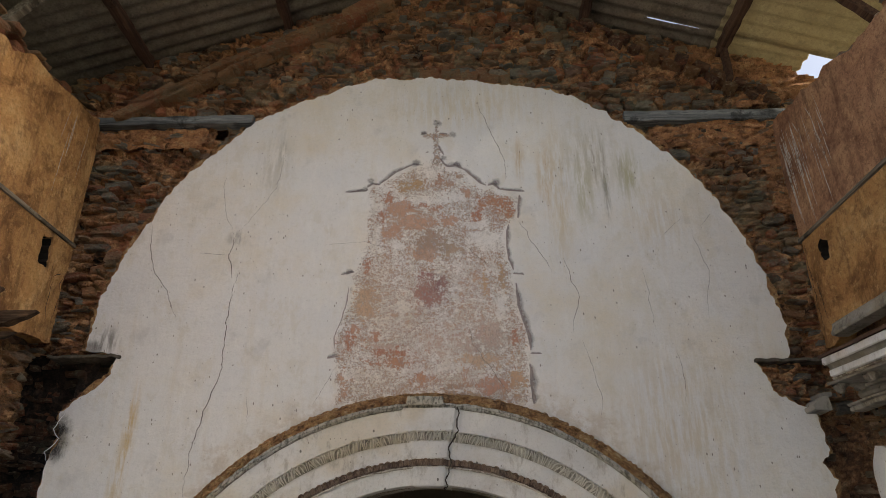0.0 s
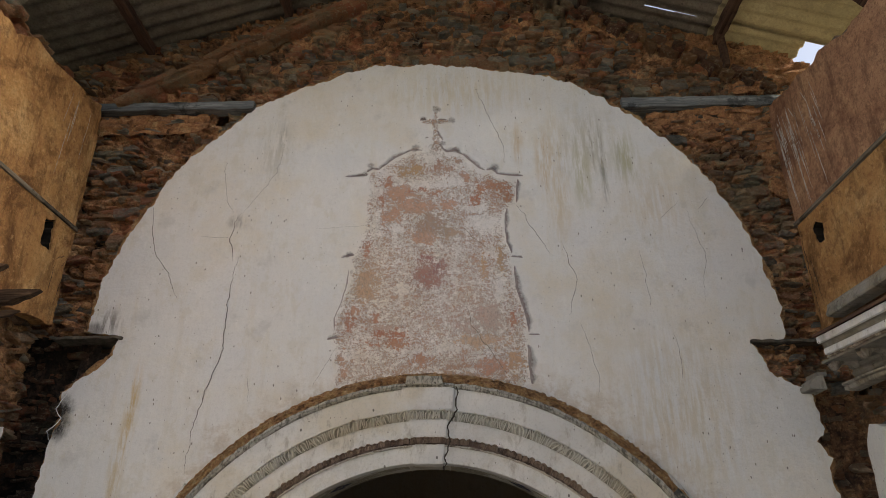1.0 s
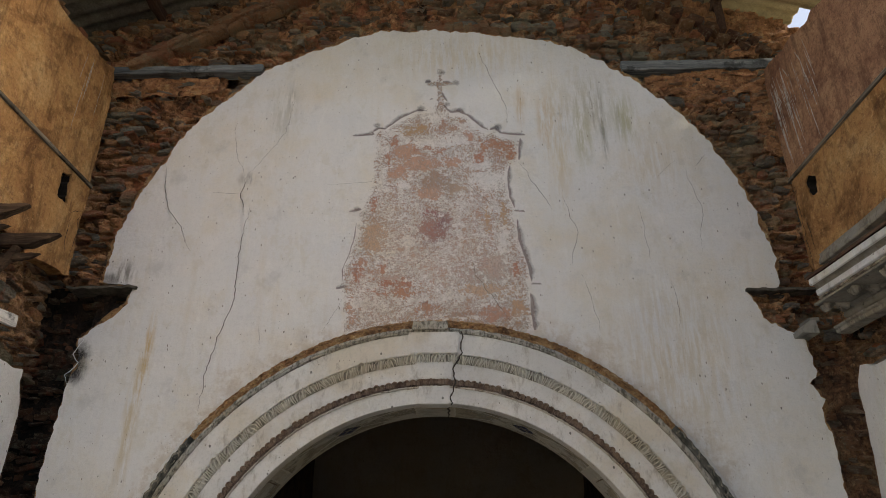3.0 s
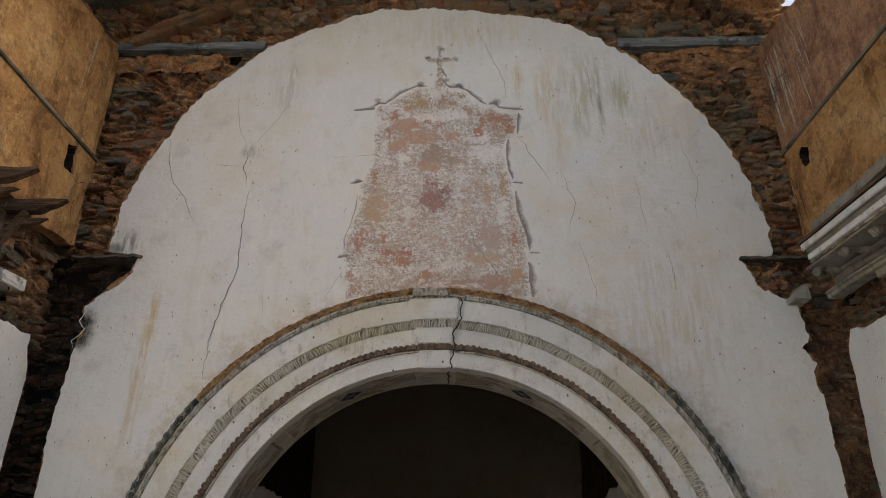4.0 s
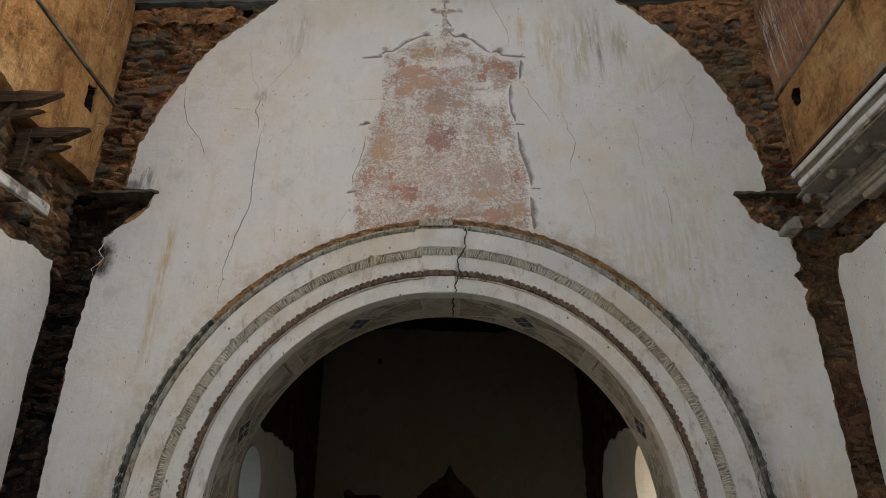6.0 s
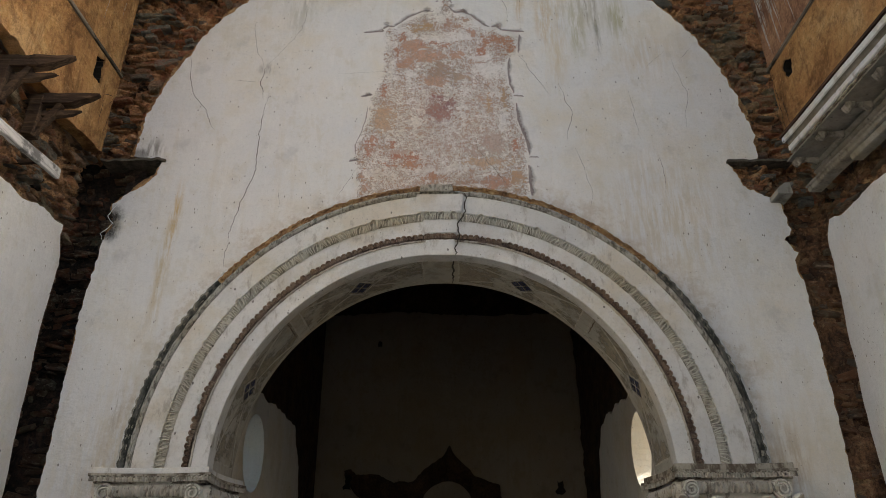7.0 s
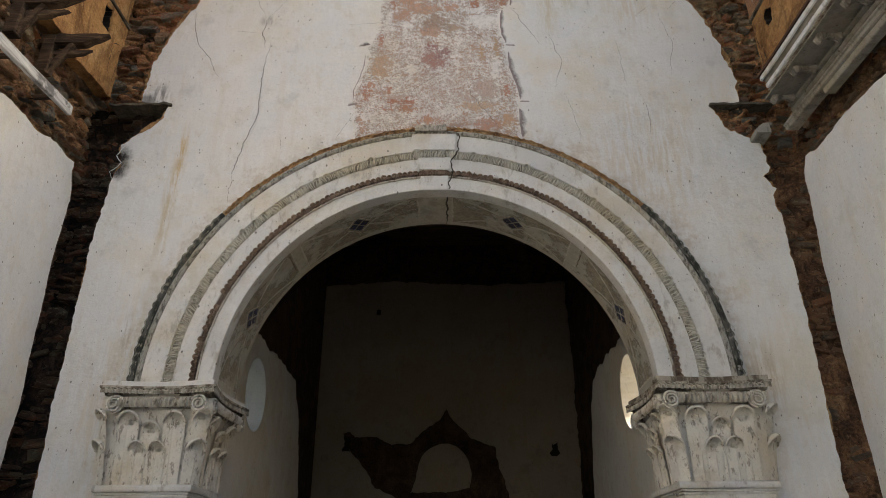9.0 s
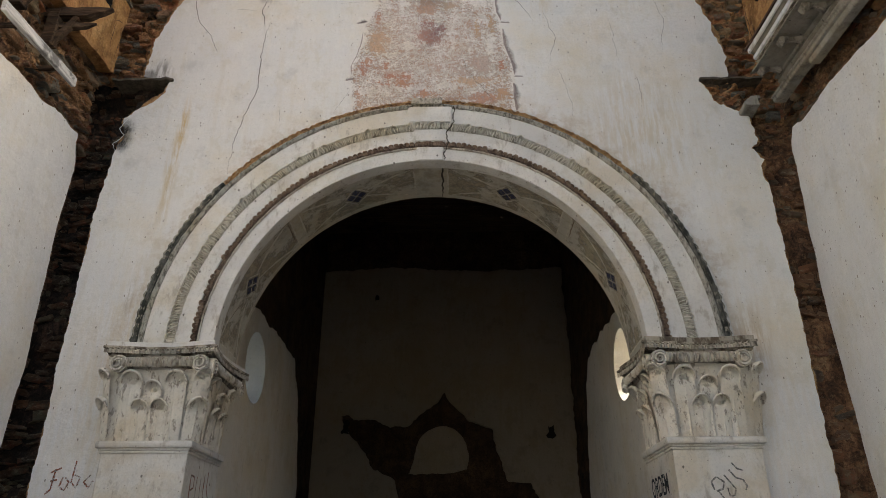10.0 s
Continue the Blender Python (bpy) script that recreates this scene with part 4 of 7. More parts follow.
    for n, knots in enumerate(([(0.02, 7.47), (-0.06, 7.35), (0.01, 7.26), (-0.01, 7.13), (-0.03, 6.95)], [(-0.17, 7.36), (-0.12, 7.42), (-0.02, 7.46)], [(-0.16, 7.34), (-0.17, 7.1), (-0.13, 6.93)]) if s < 0 else
                              ([(-0.03, 7.66), (-0.02, 7.3), (-0.01, 6.94), (-0.02, 6.68)], [(-0.08, 7.31), (-0.11, 7.0), (-0.12, 6.80)])):
        part("crack", ribbon(wander(knots, 0.02, 0.02, n + s), 0.009, lambda u, v, d: place(u, v, d - 0.092), 0.003, True, n), M["crack"], wall)
    # whitewash that ran down the render
    for k in range(46 if s > 0 else 5):
        y = -0.06 - 0.8 * R.random() ** 1.5 if s > 0 else R.uniform(-0.6, -0.2)
        z1 = top + 0.02 - R.uniform(0.0, 0.5)
        z0 = z1 - R.uniform(0.15, 0.75)
        run = wander([(y, z1), (y - R.uniform(0.0, 0.06), z0)], 0.04, 0.006, k)
        part("whitewash_run", ribbon(run, R.uniform(0.006, 0.017), lambda u, v, d: place(u, v, -0.095), 0.0, True, k), M["drip"], wall)

# ---- west end, unseen behind the camera: assumed low front wall with a doorway; roof left off here for daylight ----
wall_west = empty("wall_west", "assumed front wall with a doorway, kept low to let daylight in", "wall", kind="structure")
part("wall_core", sheet([(-4.6, 0.0), (-1.1, 0.0), (-1.1, 2.0), (-4.6, 2.6)], [], lambda u, v, d: (u, -16.3 - d, v), 0.7), M["side"], wall_west)
part("wall_core", sheet([(1.1, 0.0), (4.6, 0.0), (4.6, 2.4), (1.1, 2.1)], [], lambda u, v, d: (u, -16.3 - d, v), 0.7), M["side"], wall_west)

# ---- roof: corrugated sheets on purlins ----
roof = empty("roof", "corrugated fibre cement roof seen from below", "roof", kind="structure")
# sheets stop just out of view, so that sky light reaches the gable
ROOF_END = -2.05


def roof_sheet(x0, x1, y0, y1, lift=0.0):
    """One sheet, its waves running down the slope."""
    ny, nx = int((y1 - y0) / 0.0221) + 1, 4
    vs, fs = [], []
    for j in range(ny + 1):
        y = y0 + (y1 - y0) * j / ny
        wave = 0.017 * math.sin(2 * math.pi * y / 0.177)
        for i in range(nx + 1):
            x = x0 + (x1 - x0) * i / nx
            vs.append((x, y, roof_z(x) + lift + wave))
    for j in range(ny):
        for i in range(nx):
            a = j * (nx + 1) + i
            fs.append((a, a + 1, a + nx + 2, a + nx + 1))
    top = [(x, y, z + 0.007) for x, y, z in vs]
    k = len(vs)
    return vs + top, [f[::-1] for f in fs] + [tuple(i + k for i in f) for f in fs]


for s in (-1, 1):
    for row, (a, b) in enumerate(((0.0, 1.80), (1.70, 3.45), (3.35, 5.15))):
        y, col = 0.95, 0
        while y > ROOF_END:
            y2 = y - 1.05
            up = 0.05 + 0.012 * (2 - row) + 0.004 * (col % 3)
            mat = M["sheet_yellow"] if s > 0 and row == 2 else M["sheet"]
            if s > 0 and row == 2 and col == 0:
                # the corner sheet is broken: daylight comes in over the wall
                part("roof_sheet", roof_sheet(s * a, s * 4.36, y2 - 0.05, y, up), mat, roof, "yellowed translucent sheet")
                part("roof_sheet", roof_sheet(s * 4.36, s * b, y2 - 0.05, -0.10, up), mat, roof, "yellowed translucent sheet")
            elif s > 0 and row == 1 and col == 0:
                # one joint gapes
                part("roof_sheet", roof_sheet(s * a, s * 2.58, y2 - 0.05, y, up), mat, roof)
                for xa, xb, open_by in ((2.58, 2.92, 0.013), (2.92, 3.17, 0.006), (3.17, b, -0.05)):
                    part("roof_sheet", roof_sheet(s * xa, s * xb, y2 + open_by, y, up), mat, roof)
            else:
                part("roof_sheet", roof_sheet(s * a, s * b, y2 - 0.05, y, up), mat, roof, "yellowed translucent sheet" if s > 0 and row == 2 else "")
            y, col = y2, col + 1

# ---- chancel ----
CH, CH_BACK, CH_TOP = 2.45, 8.0, 8.7
for name, s in (("wall_chancel_north", -1), ("wall_chancel_south", 1)):
    w = empty(name, "chancel wall with a round window, plaster partly fallen", "wall", kind="structure")
    place = (lambda u, v, d: (-CH - d, u, v)) if s < 0 else (lambda u, v, d: (CH + d, u, v))
    ring = [(2.62 + 0.46 * math.cos(a), 3.90 + 0.48 * math.sin(a)) for a in np.linspace(0, 2 * math.pi, 40, endpoint=False)]
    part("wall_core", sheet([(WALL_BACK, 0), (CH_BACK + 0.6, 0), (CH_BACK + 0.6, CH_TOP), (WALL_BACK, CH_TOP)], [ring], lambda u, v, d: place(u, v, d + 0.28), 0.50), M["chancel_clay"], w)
    jv, jf = [], []
    for i, (u, v) in enumerate(ring):
        jv += [place(2.62 + (u - 2.62) * 0.985, 3.90 + (v - 3.90) * 0.985, -0.002), place(2.62 + (u - 2.62) * 0.985, 3.90 + (v - 3.90) * 0.985, 0.80)]
        jf.append((2 * i, 2 * i + 1, (2 * i + 3) % (2 * len(ring)), (2 * i + 2) % (2 * len(ring))))
    part("window_jamb", (jv, jf), M["jamb"], w, "white plastered round window opening")
    edge = ragged([(WALL_BACK, 0.0, 0), (5.8, 0.0), (5.7, 2.7), (5.35, 3.7), (5.15, 4.2), (4.75, 4.62), (3.9, 4.68), (2.4, 4.66), (WALL_BACK, 4.70, 0)], 0.05, 0.03, 70.0 + s, 0.08)
    part("plaster", sheet(edge, [ring], place, 0.28), M["chancel"], w, "grey-white plaster with a ragged edge")
wall_end = empty("wall_chancel_east", "dim plastered end wall with a fallen patch", "wall", kind="structure")
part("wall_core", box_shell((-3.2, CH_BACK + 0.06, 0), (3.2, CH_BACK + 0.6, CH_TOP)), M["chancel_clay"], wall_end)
patch = [(-2.17, 4.39), (-2.0, 4.40), (-1.9, 4.27), (-1.55, 4.30), (-1.13, 4.15), (-0.75, 4.17), (-0.55, 4.32), (-0.30, 4.52), (-0.01, 4.85), (0.25, 4.50), (0.51, 4.25), (0.98, 4.08), (1.08, 3.62), (1.28, 3.07), (1.73, 3.02), (1.95, 2.6), (2.0, 2.2),
         (-0.9, 2.2), (-0.99, 3.09), (-1.45, 3.31), (-1.62, 3.62), (-2.07, 4.10)]
part("plaster", sheet(ragged([(-2.72, 0.0, 0), (2.72, 0.0), (2.70, 3.0), (2.72, 5.5), (2.70, 7.72), (1.0, 7.66), (-1.2, 7.76), (-2.72, 7.66, 0)], 0.06, 0.03, 83.0, 0.06), [ragged(patch, 0.05, 0.03, 80.0, 0.05)], lambda u, v, d: (u, CH_BACK + d, v), 0.055), M["chancel_dim"], wall_end,
     "grey plaster toned down for the dim chancel, broken away round a niche")
niche = [(0.52 * math.cos(a) - 0.06, 3.64 + 0.5 * math.sin(a)) for a in np.linspace(0.15, math.pi - 0.1, 20)] + [(-0.62, 3.5), (-0.74, 3.19), (0.1, 3.22), (0.44, 3.30), (0.50, 3.55)]
part("niche_plaster", sheet(ragged(niche, 0.04, 0.015, 85.0, 0.02), [], lambda u, v, d: (u, CH_BACK + 0.02 + d, v), 0.03), M["chancel_dim"], wall_end, "grey plaster of a blocked niche, toned down for the dim chancel")
# sockets are not cut: flat black sheets stand for their shaded depth
for u, v, w, h in ((-2.06, 4.16, 0.07, 0.16), (2.20, 4.02, 0.07, 0.12), (-1.50, 7.02, 0.04, 0.06)):
    hole = ragged([(u - w, v - h), (u + w, v - h), (u + w, v + h), (u - w, v + h)], 0.04, 0.05, u, 0.05)
    part("beam_socket", sheet(hole, [], lambda q, z, d: (q, CH_BACK - 0.006 + d, z), 0.004), M["dark"], wall_end, "black patch for the shade in a beam socket")
# boards of the chancel ceiling, with a few small holes to the sky
gaps = []
for u, v, w, h in ((0.05, 6.79, 0.09, 0.03), (1.32, 7.33, 0.06, 0.05), (0.56, 7.20, 0.05, 0.02)):
    gaps.append([(u, v), (u + w, v), (u + w * 0.9, v + h), (u + 0.1 * w, v + h)])
ceiling_chancel = tagged(part("ceiling_chancel", sheet([(-3.2, WALL_BACK), (3.2, WALL_BACK), (3.2, CH_BACK + 0.6), (-3.2, CH_BACK + 0.6)], gaps, lambda u, v, d: (u, v, CH_TOP + d), 0.03), M["wood"]),
                         "dark boarded chancel ceiling with small holes", "ceiling", kind="structure")

# ---- archivolt ----
archivolt = empty("archivolt", "white stucco chancel arch with carved bands and a keystone", "arch")


def arch_sweep(profile, a0=0.0, a1=math.pi, seg=96, jag=0.0, seed=0.0, grit=3.0):
    """Turns a profile of (radius, y) round the arch's axis."""
    vs, fs = [], []
    n = len(profile)
    for i in range(seg + 1):
        a = a0 + (a1 - a0) * i / seg
        for r, y in profile:
            if jag:
                r += jag * wob(a * 8, r * 6, y * 9, grit, seed)
                y += jag * wob(a * 8, r * 6, y * 9, grit, seed + 4)
            vs.append((CX - r * math.cos(a), y, SPRING + r * math.sin(a)))
    for i in range(seg):
        for j in range(n - 1):
            k = i * n + j
            fs.append((k, k + 1, k + n + 1, k + n))
    return vs, fs


part("inner_band", arch_sweep([(2.035, 0.05), (2.035, -0.095), (2.041, -0.10), (2.188, -0.10), (2.194, -0.092), (2.194, -0.03)]), M["stucco"], archivolt)
part("middle_band", arch_sweep([(2.25, -0.03), (2.25, -0.115), (2.256, -0.12), (2.412, -0.12), (2.412, -0.03)]), M["stucco"], archivolt)
part("outer_band", arch_sweep([(2.486, -0.03), (2.486, -0.135), (2.492, -0.14), (2.685, -0.14), (2.69, -0.13), (2.69, -0.03)]), M["stucco"], archivolt)
bead_bed = part("bead_bed", arch_sweep([(2.188, -0.09), (2.190, -0.112), (2.198, -0.118), (2.206, -0.108), (2.212, -0.104), (2.225, -0.10), (2.252, -0.10)], seg=300, jag=0.008, grit=5.0), M["bead_bed"], archivolt, "brown soiled bed of the bead band")
leaf_bed = part("leaf_bed", arch_sweep([(2.395, -0.10), (2.402, -0.124), (2.43, -0.134), (2.47, -0.132), (2.488, -0.115)]), M["leaf_bed"], archivolt)
part("edge_roll", arch_sweep([(2.685, -0.10), (2.690, -0.150), (2.700, -0.162), (2.708, -0.155), (2.716, -0.166), (2.730, -0.162), (2.742, -0.148), (2.745, -0.10)], seg=420, jag=0.009, seed=1, grit=5.0), M["cap"], archivolt, "grey soiled thin roll with broken edges")
for a0, a1 in ((0.0, 0.68), (2.44, math.pi)):
    part("outer_moulding", arch_sweep([(2.725, -0.10), (2.735, -0.165), (2.755, -0.182), (2.78, -0.175), (2.798, -0.15), (2.808, -0.10), (2.81, 0.02)], a0, a1, 40, jag=0.010, seed=2), M["lichen"], archivolt,
         "outer moulding blackened with lichen")
for a0, a1 in ((0.0, 0.72), (2.40, math.pi)):
    part("outer_lip", arch_sweep([(2.800, 0.0), (2.806, -0.09), (2.818, -0.10), (2.850, -0.088), (2.862, -0.06), (2.866, 0.01)], a0, a1, 80, jag=0.006, seed=8, grit=6.0), M["stucco"], archivolt, "thin white outer lip")
part("broken_bed", arch_sweep([(2.735, -0.12), (2.748, -0.146), (2.765, -0.138), (2.775, -0.146), (2.79, -0.125), (2.80, -0.128), (2.815, -0.10), (2.825, -0.10), (2.832, -0.062), (2.84, -0.056), (2.85, -0.012), (2.89, 0.03)], 0.63, 2.49, 900, jag=0.018, seed=6, grit=9.0), M["rim_clay"], archivolt,
     "brown clay where the moulding has fallen off")
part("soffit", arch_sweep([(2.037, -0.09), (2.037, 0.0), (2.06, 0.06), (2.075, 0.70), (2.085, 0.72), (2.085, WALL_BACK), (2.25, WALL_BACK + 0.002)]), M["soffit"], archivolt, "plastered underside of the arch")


part("bead_fillet", arch_sweep([(2.178, -0.09), (2.178, -0.116), (2.184, -0.122), (2.192, -0.119), (2.196, -0.10)], seg=420, jag=0.007, seed=13, grit=7.0), M["egg"], archivolt, "thin chipped fillet under the beads")


def bead_mesh(name, mat):
    """A small carved egg in its shell: a rounded arch with a hollow and a kernel, growing along +z, proud to -y."""
    vs, fs = [], []
    loops = ((0.026, 0.056, 0.0), (0.025, 0.054, -0.020), (0.019, 0.046, -0.022), (0.016, 0.041, -0.006), (0.011, 0.034, -0.010), (0.005, 0.024, -0.022))
    n = 9
    for w, h, y in loops:
        vs += [(w, y, 0.0)] + [(w * math.cos(c), y, h - w + w * math.sin(c)) for c in np.linspace(0, math.pi, n - 2)] + [(-w, y, 0.0)]
    for r in range(len(loops) - 1):
        fs += [(r * n + i, r * n + i + 1, r * n + n + i + 1, r * n + n + i) for i in range(n - 1)]
    fs.append(tuple(range((len(loops) - 1) * n, len(loops) * n)))
    me = bpy.data.meshes.new(name)
    me.from_pydata(vs, [], fs)
    me.materials.append(mat)
    return me


bead = bead_mesh("bead", M["bead"])
for i in range(124):
    if wob(i * 0.31, 2.0, 5.0, 1.0) > 0.42:
        continue
    a = math.pi * (i + 0.5) / 124
    o = new("bead", bead)
    o.parent = bead_bed
    r = 2.204 + R.uniform(-0.004, 0.004)
    o.matrix_basis = Matrix.Translation((CX - r * math.cos(a), -0.112 + R.uniform(-0.004, 0.004), SPRING + r * math.sin(a))) @ Matrix.Rotation(a - math.pi / 2 + R.uniform(-0.12, 0.12), 4, "Y") @ Matrix.Scale(R.uniform(0.88, 1.1), 4)


def tongue_mesh(name, width, length, thick, mat, flutes=3):
    """A small carved leaf, base at the origin, growing along +z, bulging to -y."""
    nu, nv = 2 * flutes, 5
    vs, fs = [], []
    for j in range(nv + 1):
        v = j / nv
        w = width * (0.40 + 0.6 * math.sin(math.pi * min(1, 0.25 + 0.6 * v)))
        for i in range(nu + 1):
            u = i / nu - 0.5
            ridge = 0.0 if i % 2 else 1.0
            y = -thick * (0.35 + 0.9 * math.sin(math.pi * (0.15 + 0.75 * v))) * (1 - 1.6 * u * u) * (0.6 + 0.4 * ridge)
            vs.append((u * w, y, length * (v - 0.04 * (1 - ridge))))
    for j in range(nv):
        for i in range(nu):
            k = j * (nu + 1) + i
            fs.append((k, k + 1, k + nu + 2, k + nu + 1))
    me = bpy.data.meshes.new(name)
    me.from_pydata(vs, [], fs)
    me.materials.append(mat)
    return me


def ridge_mesh(name, lines, mat):
    """Carved relief: rounded ridges along lines of (x, z), each (points, width, height), proud to -y."""
    vs, fs = [], []
    for pts, w, h in lines:
        n, k = len(pts), len(vs)
        for i, (x, z) in enumerate(pts):
            a, b = pts[max(0, i - 1)], pts[min(n - 1, i + 1)]
            dx, dz = b[0] - a[0], b[1] - a[1]
            d = math.hypot(dx, dz) or 1
            t = 0.55 if i in (0, n - 1) else 1.0
            for f, y in ((-1, 0.012), (-0.4, -h * t), (0.4, -h * t), (1, 0.012)):
                vs.append((x - dz / d * w * 0.5 * f * t, y, z + dx / d * w * 0.5 * f * t))
        for i in range(n - 1):
            fs += [(k + 4 * i + j, k + 4 * i + j + 1, k + 4 * i + j + 5, k + 4 * i + j + 4) for j in range(3)]
    me = bpy.data.meshes.new(name)
    me.from_pydata(vs, [], fs)
    me.materials.append(mat)
    return me


def band_leaf(length, width, lean):
    """One unit of the leaf band: a looped tongue with a stem, and fluted blades that fan out beside it."""
    w = width * 0.5
    loop = [(-0.42 * w + lean * 0.2, 0.0)] + [(0.50 * w * -math.cos(c) + lean * (0.5 + 0.5 * math.sin(c)), length * (0.48 + 0.46 * math.sin(c))) for c in np.linspace(0.15, math.pi - 0.15, 6)] + [(0.42 * w + lean * 0.2, 0.0)]
    stem = [(0.0, 0.0), (lean * 0.5, length * 0.42), (lean, length * 0.80)]
    lines = [(loop, 0.019, 0.026), (stem, 0.020, 0.018)]
    for q in (-1, 1):
        for i, (a, b) in enumerate(((0.62, 0.80), (0.86, 1.10))):
            lines.append(([(q * a * w * 0.9, 0.0), (q * (a + b) * 0.5 * w + lean * 0.3, length * 0.5), (q * b * w + lean * 0.7, length * (1.0 - 0.16 * i))], 0.016, 0.030 - 0.008 * i))
    return lines


LEAVES = [ridge_mesh("leaf", band_leaf(0.096, 0.150, lean), M["leafband"]) for lean in (0.010, 0.024, -0.012, 0.034, -0.024, 0.0)]
for i in range(50):
    a = math.pi * (i + 0.5) / 50
    if abs(a - math.pi / 2) < 0.085:
        continue
    o = new("leaf", LEAVES[R.randrange(6)])
    o.parent = leaf_bed
    r = 2.400 + R.uniform(-0.003, 0.003)
    o.matrix_basis = Matrix.Translation((CX - r * math.cos(a), -0.130, SPRING + r * math.sin(a))) @ Matrix.Rotation(a - math.pi / 2 + R.uniform(-0.16, 0.16), 4, "Y") @ Matrix.Diagonal((R.uniform(0.9, 1.1), R.uniform(0.8, 1.4), R.uniform(0.90, 1.12), 1))
# carved leaf tips along the blackened outer moulding: raised rims round dark hollows
vs, fs = [], []
for i in range(96):
    a = math.pi * (i + 0.5) / 96
    if 0.66 < a < 2.46 or wob(a * 5, 3, 1, 1) > 0.38:
        continue
    tip = R.uniform(0.85, 1.1)
    for du, dr, y in ((-0.46, -0.034, -0.182), (-0.52, 0.0, -0.196), (-0.30, 0.026, -0.188), (0.0, 0.040, -0.170), (0.30, 0.026, -0.188), (0.52, 0.0, -0.196), (0.46, -0.034, -0.182),
                      (-0.22, -0.028, -0.176), (-0.28, 0.0, -0.186), (-0.16, 0.014, -0.178), (0.0, 0.022, -0.165), (0.16, 0.014, -0.178), (0.28, 0.0, -0.186), (0.22, -0.028, -0.176)):
        rr, aa, y = 2.768 + 0.85 * dr * tip, a + du * math.pi / 96, -0.172 + 0.4 * (y + 0.172)
        vs.append((CX - rr * math.cos(aa), y, SPRING + rr * math.sin(aa)))
    b = len(vs) - 14
    fs += [(b + k, b + k + 1, b + k + 8, b + k + 7) for k in range(6)]
tagged(part("moulding_teeth", (vs, fs), M["tooth"], archivolt), kind="stuff")

# keystone
for name, r0, r1, y, mat, h0, h1 in (("keystone_foot", 2.022, 2.194, -0.125, "stucco", 0.135, 0.15), ("keystone_middle", 2.252, 2.412, -0.142, "stucco", 0.165, 0.18),
                                     ("keystone_head", 2.488, 2.70, -0.162, "stucco", 0.225, 0.245), ("keystone_beads", 2.194, 2.252, -0.118, "bead", 0.155, 0.16),
                                     ("keystone_leaves", 2.412, 2.488, -0.140, "leaf_bed", 0.205, 0.22)):
    vs = [(CX + sx * h, yy, SPRING + r) for r, h in ((r0, h0), (r1, h1)) for yy in (y, 0.05 if name == "keystone_foot" else -0.03) for sx in (-1, 1)]
    bm = bmesh.new()
    vv = [bm.verts.new(v) for v in vs]
    for f in ((0, 1, 5, 4), (2, 3, 7, 6), (0, 2, 6, 4), (1, 3, 7, 5), (0, 1, 3, 2), (4, 5, 7, 6)):
        bm.faces.new([vv[i] for i in f])
    bmesh.ops.recalc_face_normals(bm, faces=bm.faces)
    bmesh.ops.bevel(bm, geom=bm.edges[:], offset=0.008, segments=2, affect="EDGES")
    part(name, bm, M[mat], archivolt)
for k in range(5):
    o = new("bead", bead)
    o.parent = archivolt
    o.matrix_basis = Matrix.Translation((CX + (k - 2) * 0.060, -0.118, SPRING + 2.20))
for k in range(3):
    o = new("leaf", LEAVES[k])
    o.parent = archivolt
    o.matrix_basis = Matrix.Translation((CX + (k - 1) * 0.142, -0.142, SPRING + 2.402))
part("keystone_cap", rough_box((CX - 0.21, -0.20, SPRING + 2.715), (CX + 0.14, -0.02, SPRING + 2.79), 0.012, 0.02, 6, 3), M["cap"], archivolt, "mossy cap stone")


# painted soffit
def on_soffit(a, y, d):
    r = 2.052 + 0.0225 * y + d
    return (CX - r * math.cos(a), y, SPRING + r * math.sin(a))


def soffit_line(a0, y0, a1, y1, w, mat, name="painted_line"):
    pts = [(a0 + (a1 - a0) * i / 14 + 0.006 * wob(i, a0, y0, 1.3), y0 + (y1 - y0) * i / 14 + 0.010 * wob(i, y0, a1, 1.1)) for i in range(15)]
    part(name, ribbon(pts, w, on_soffit), mat, archivolt)


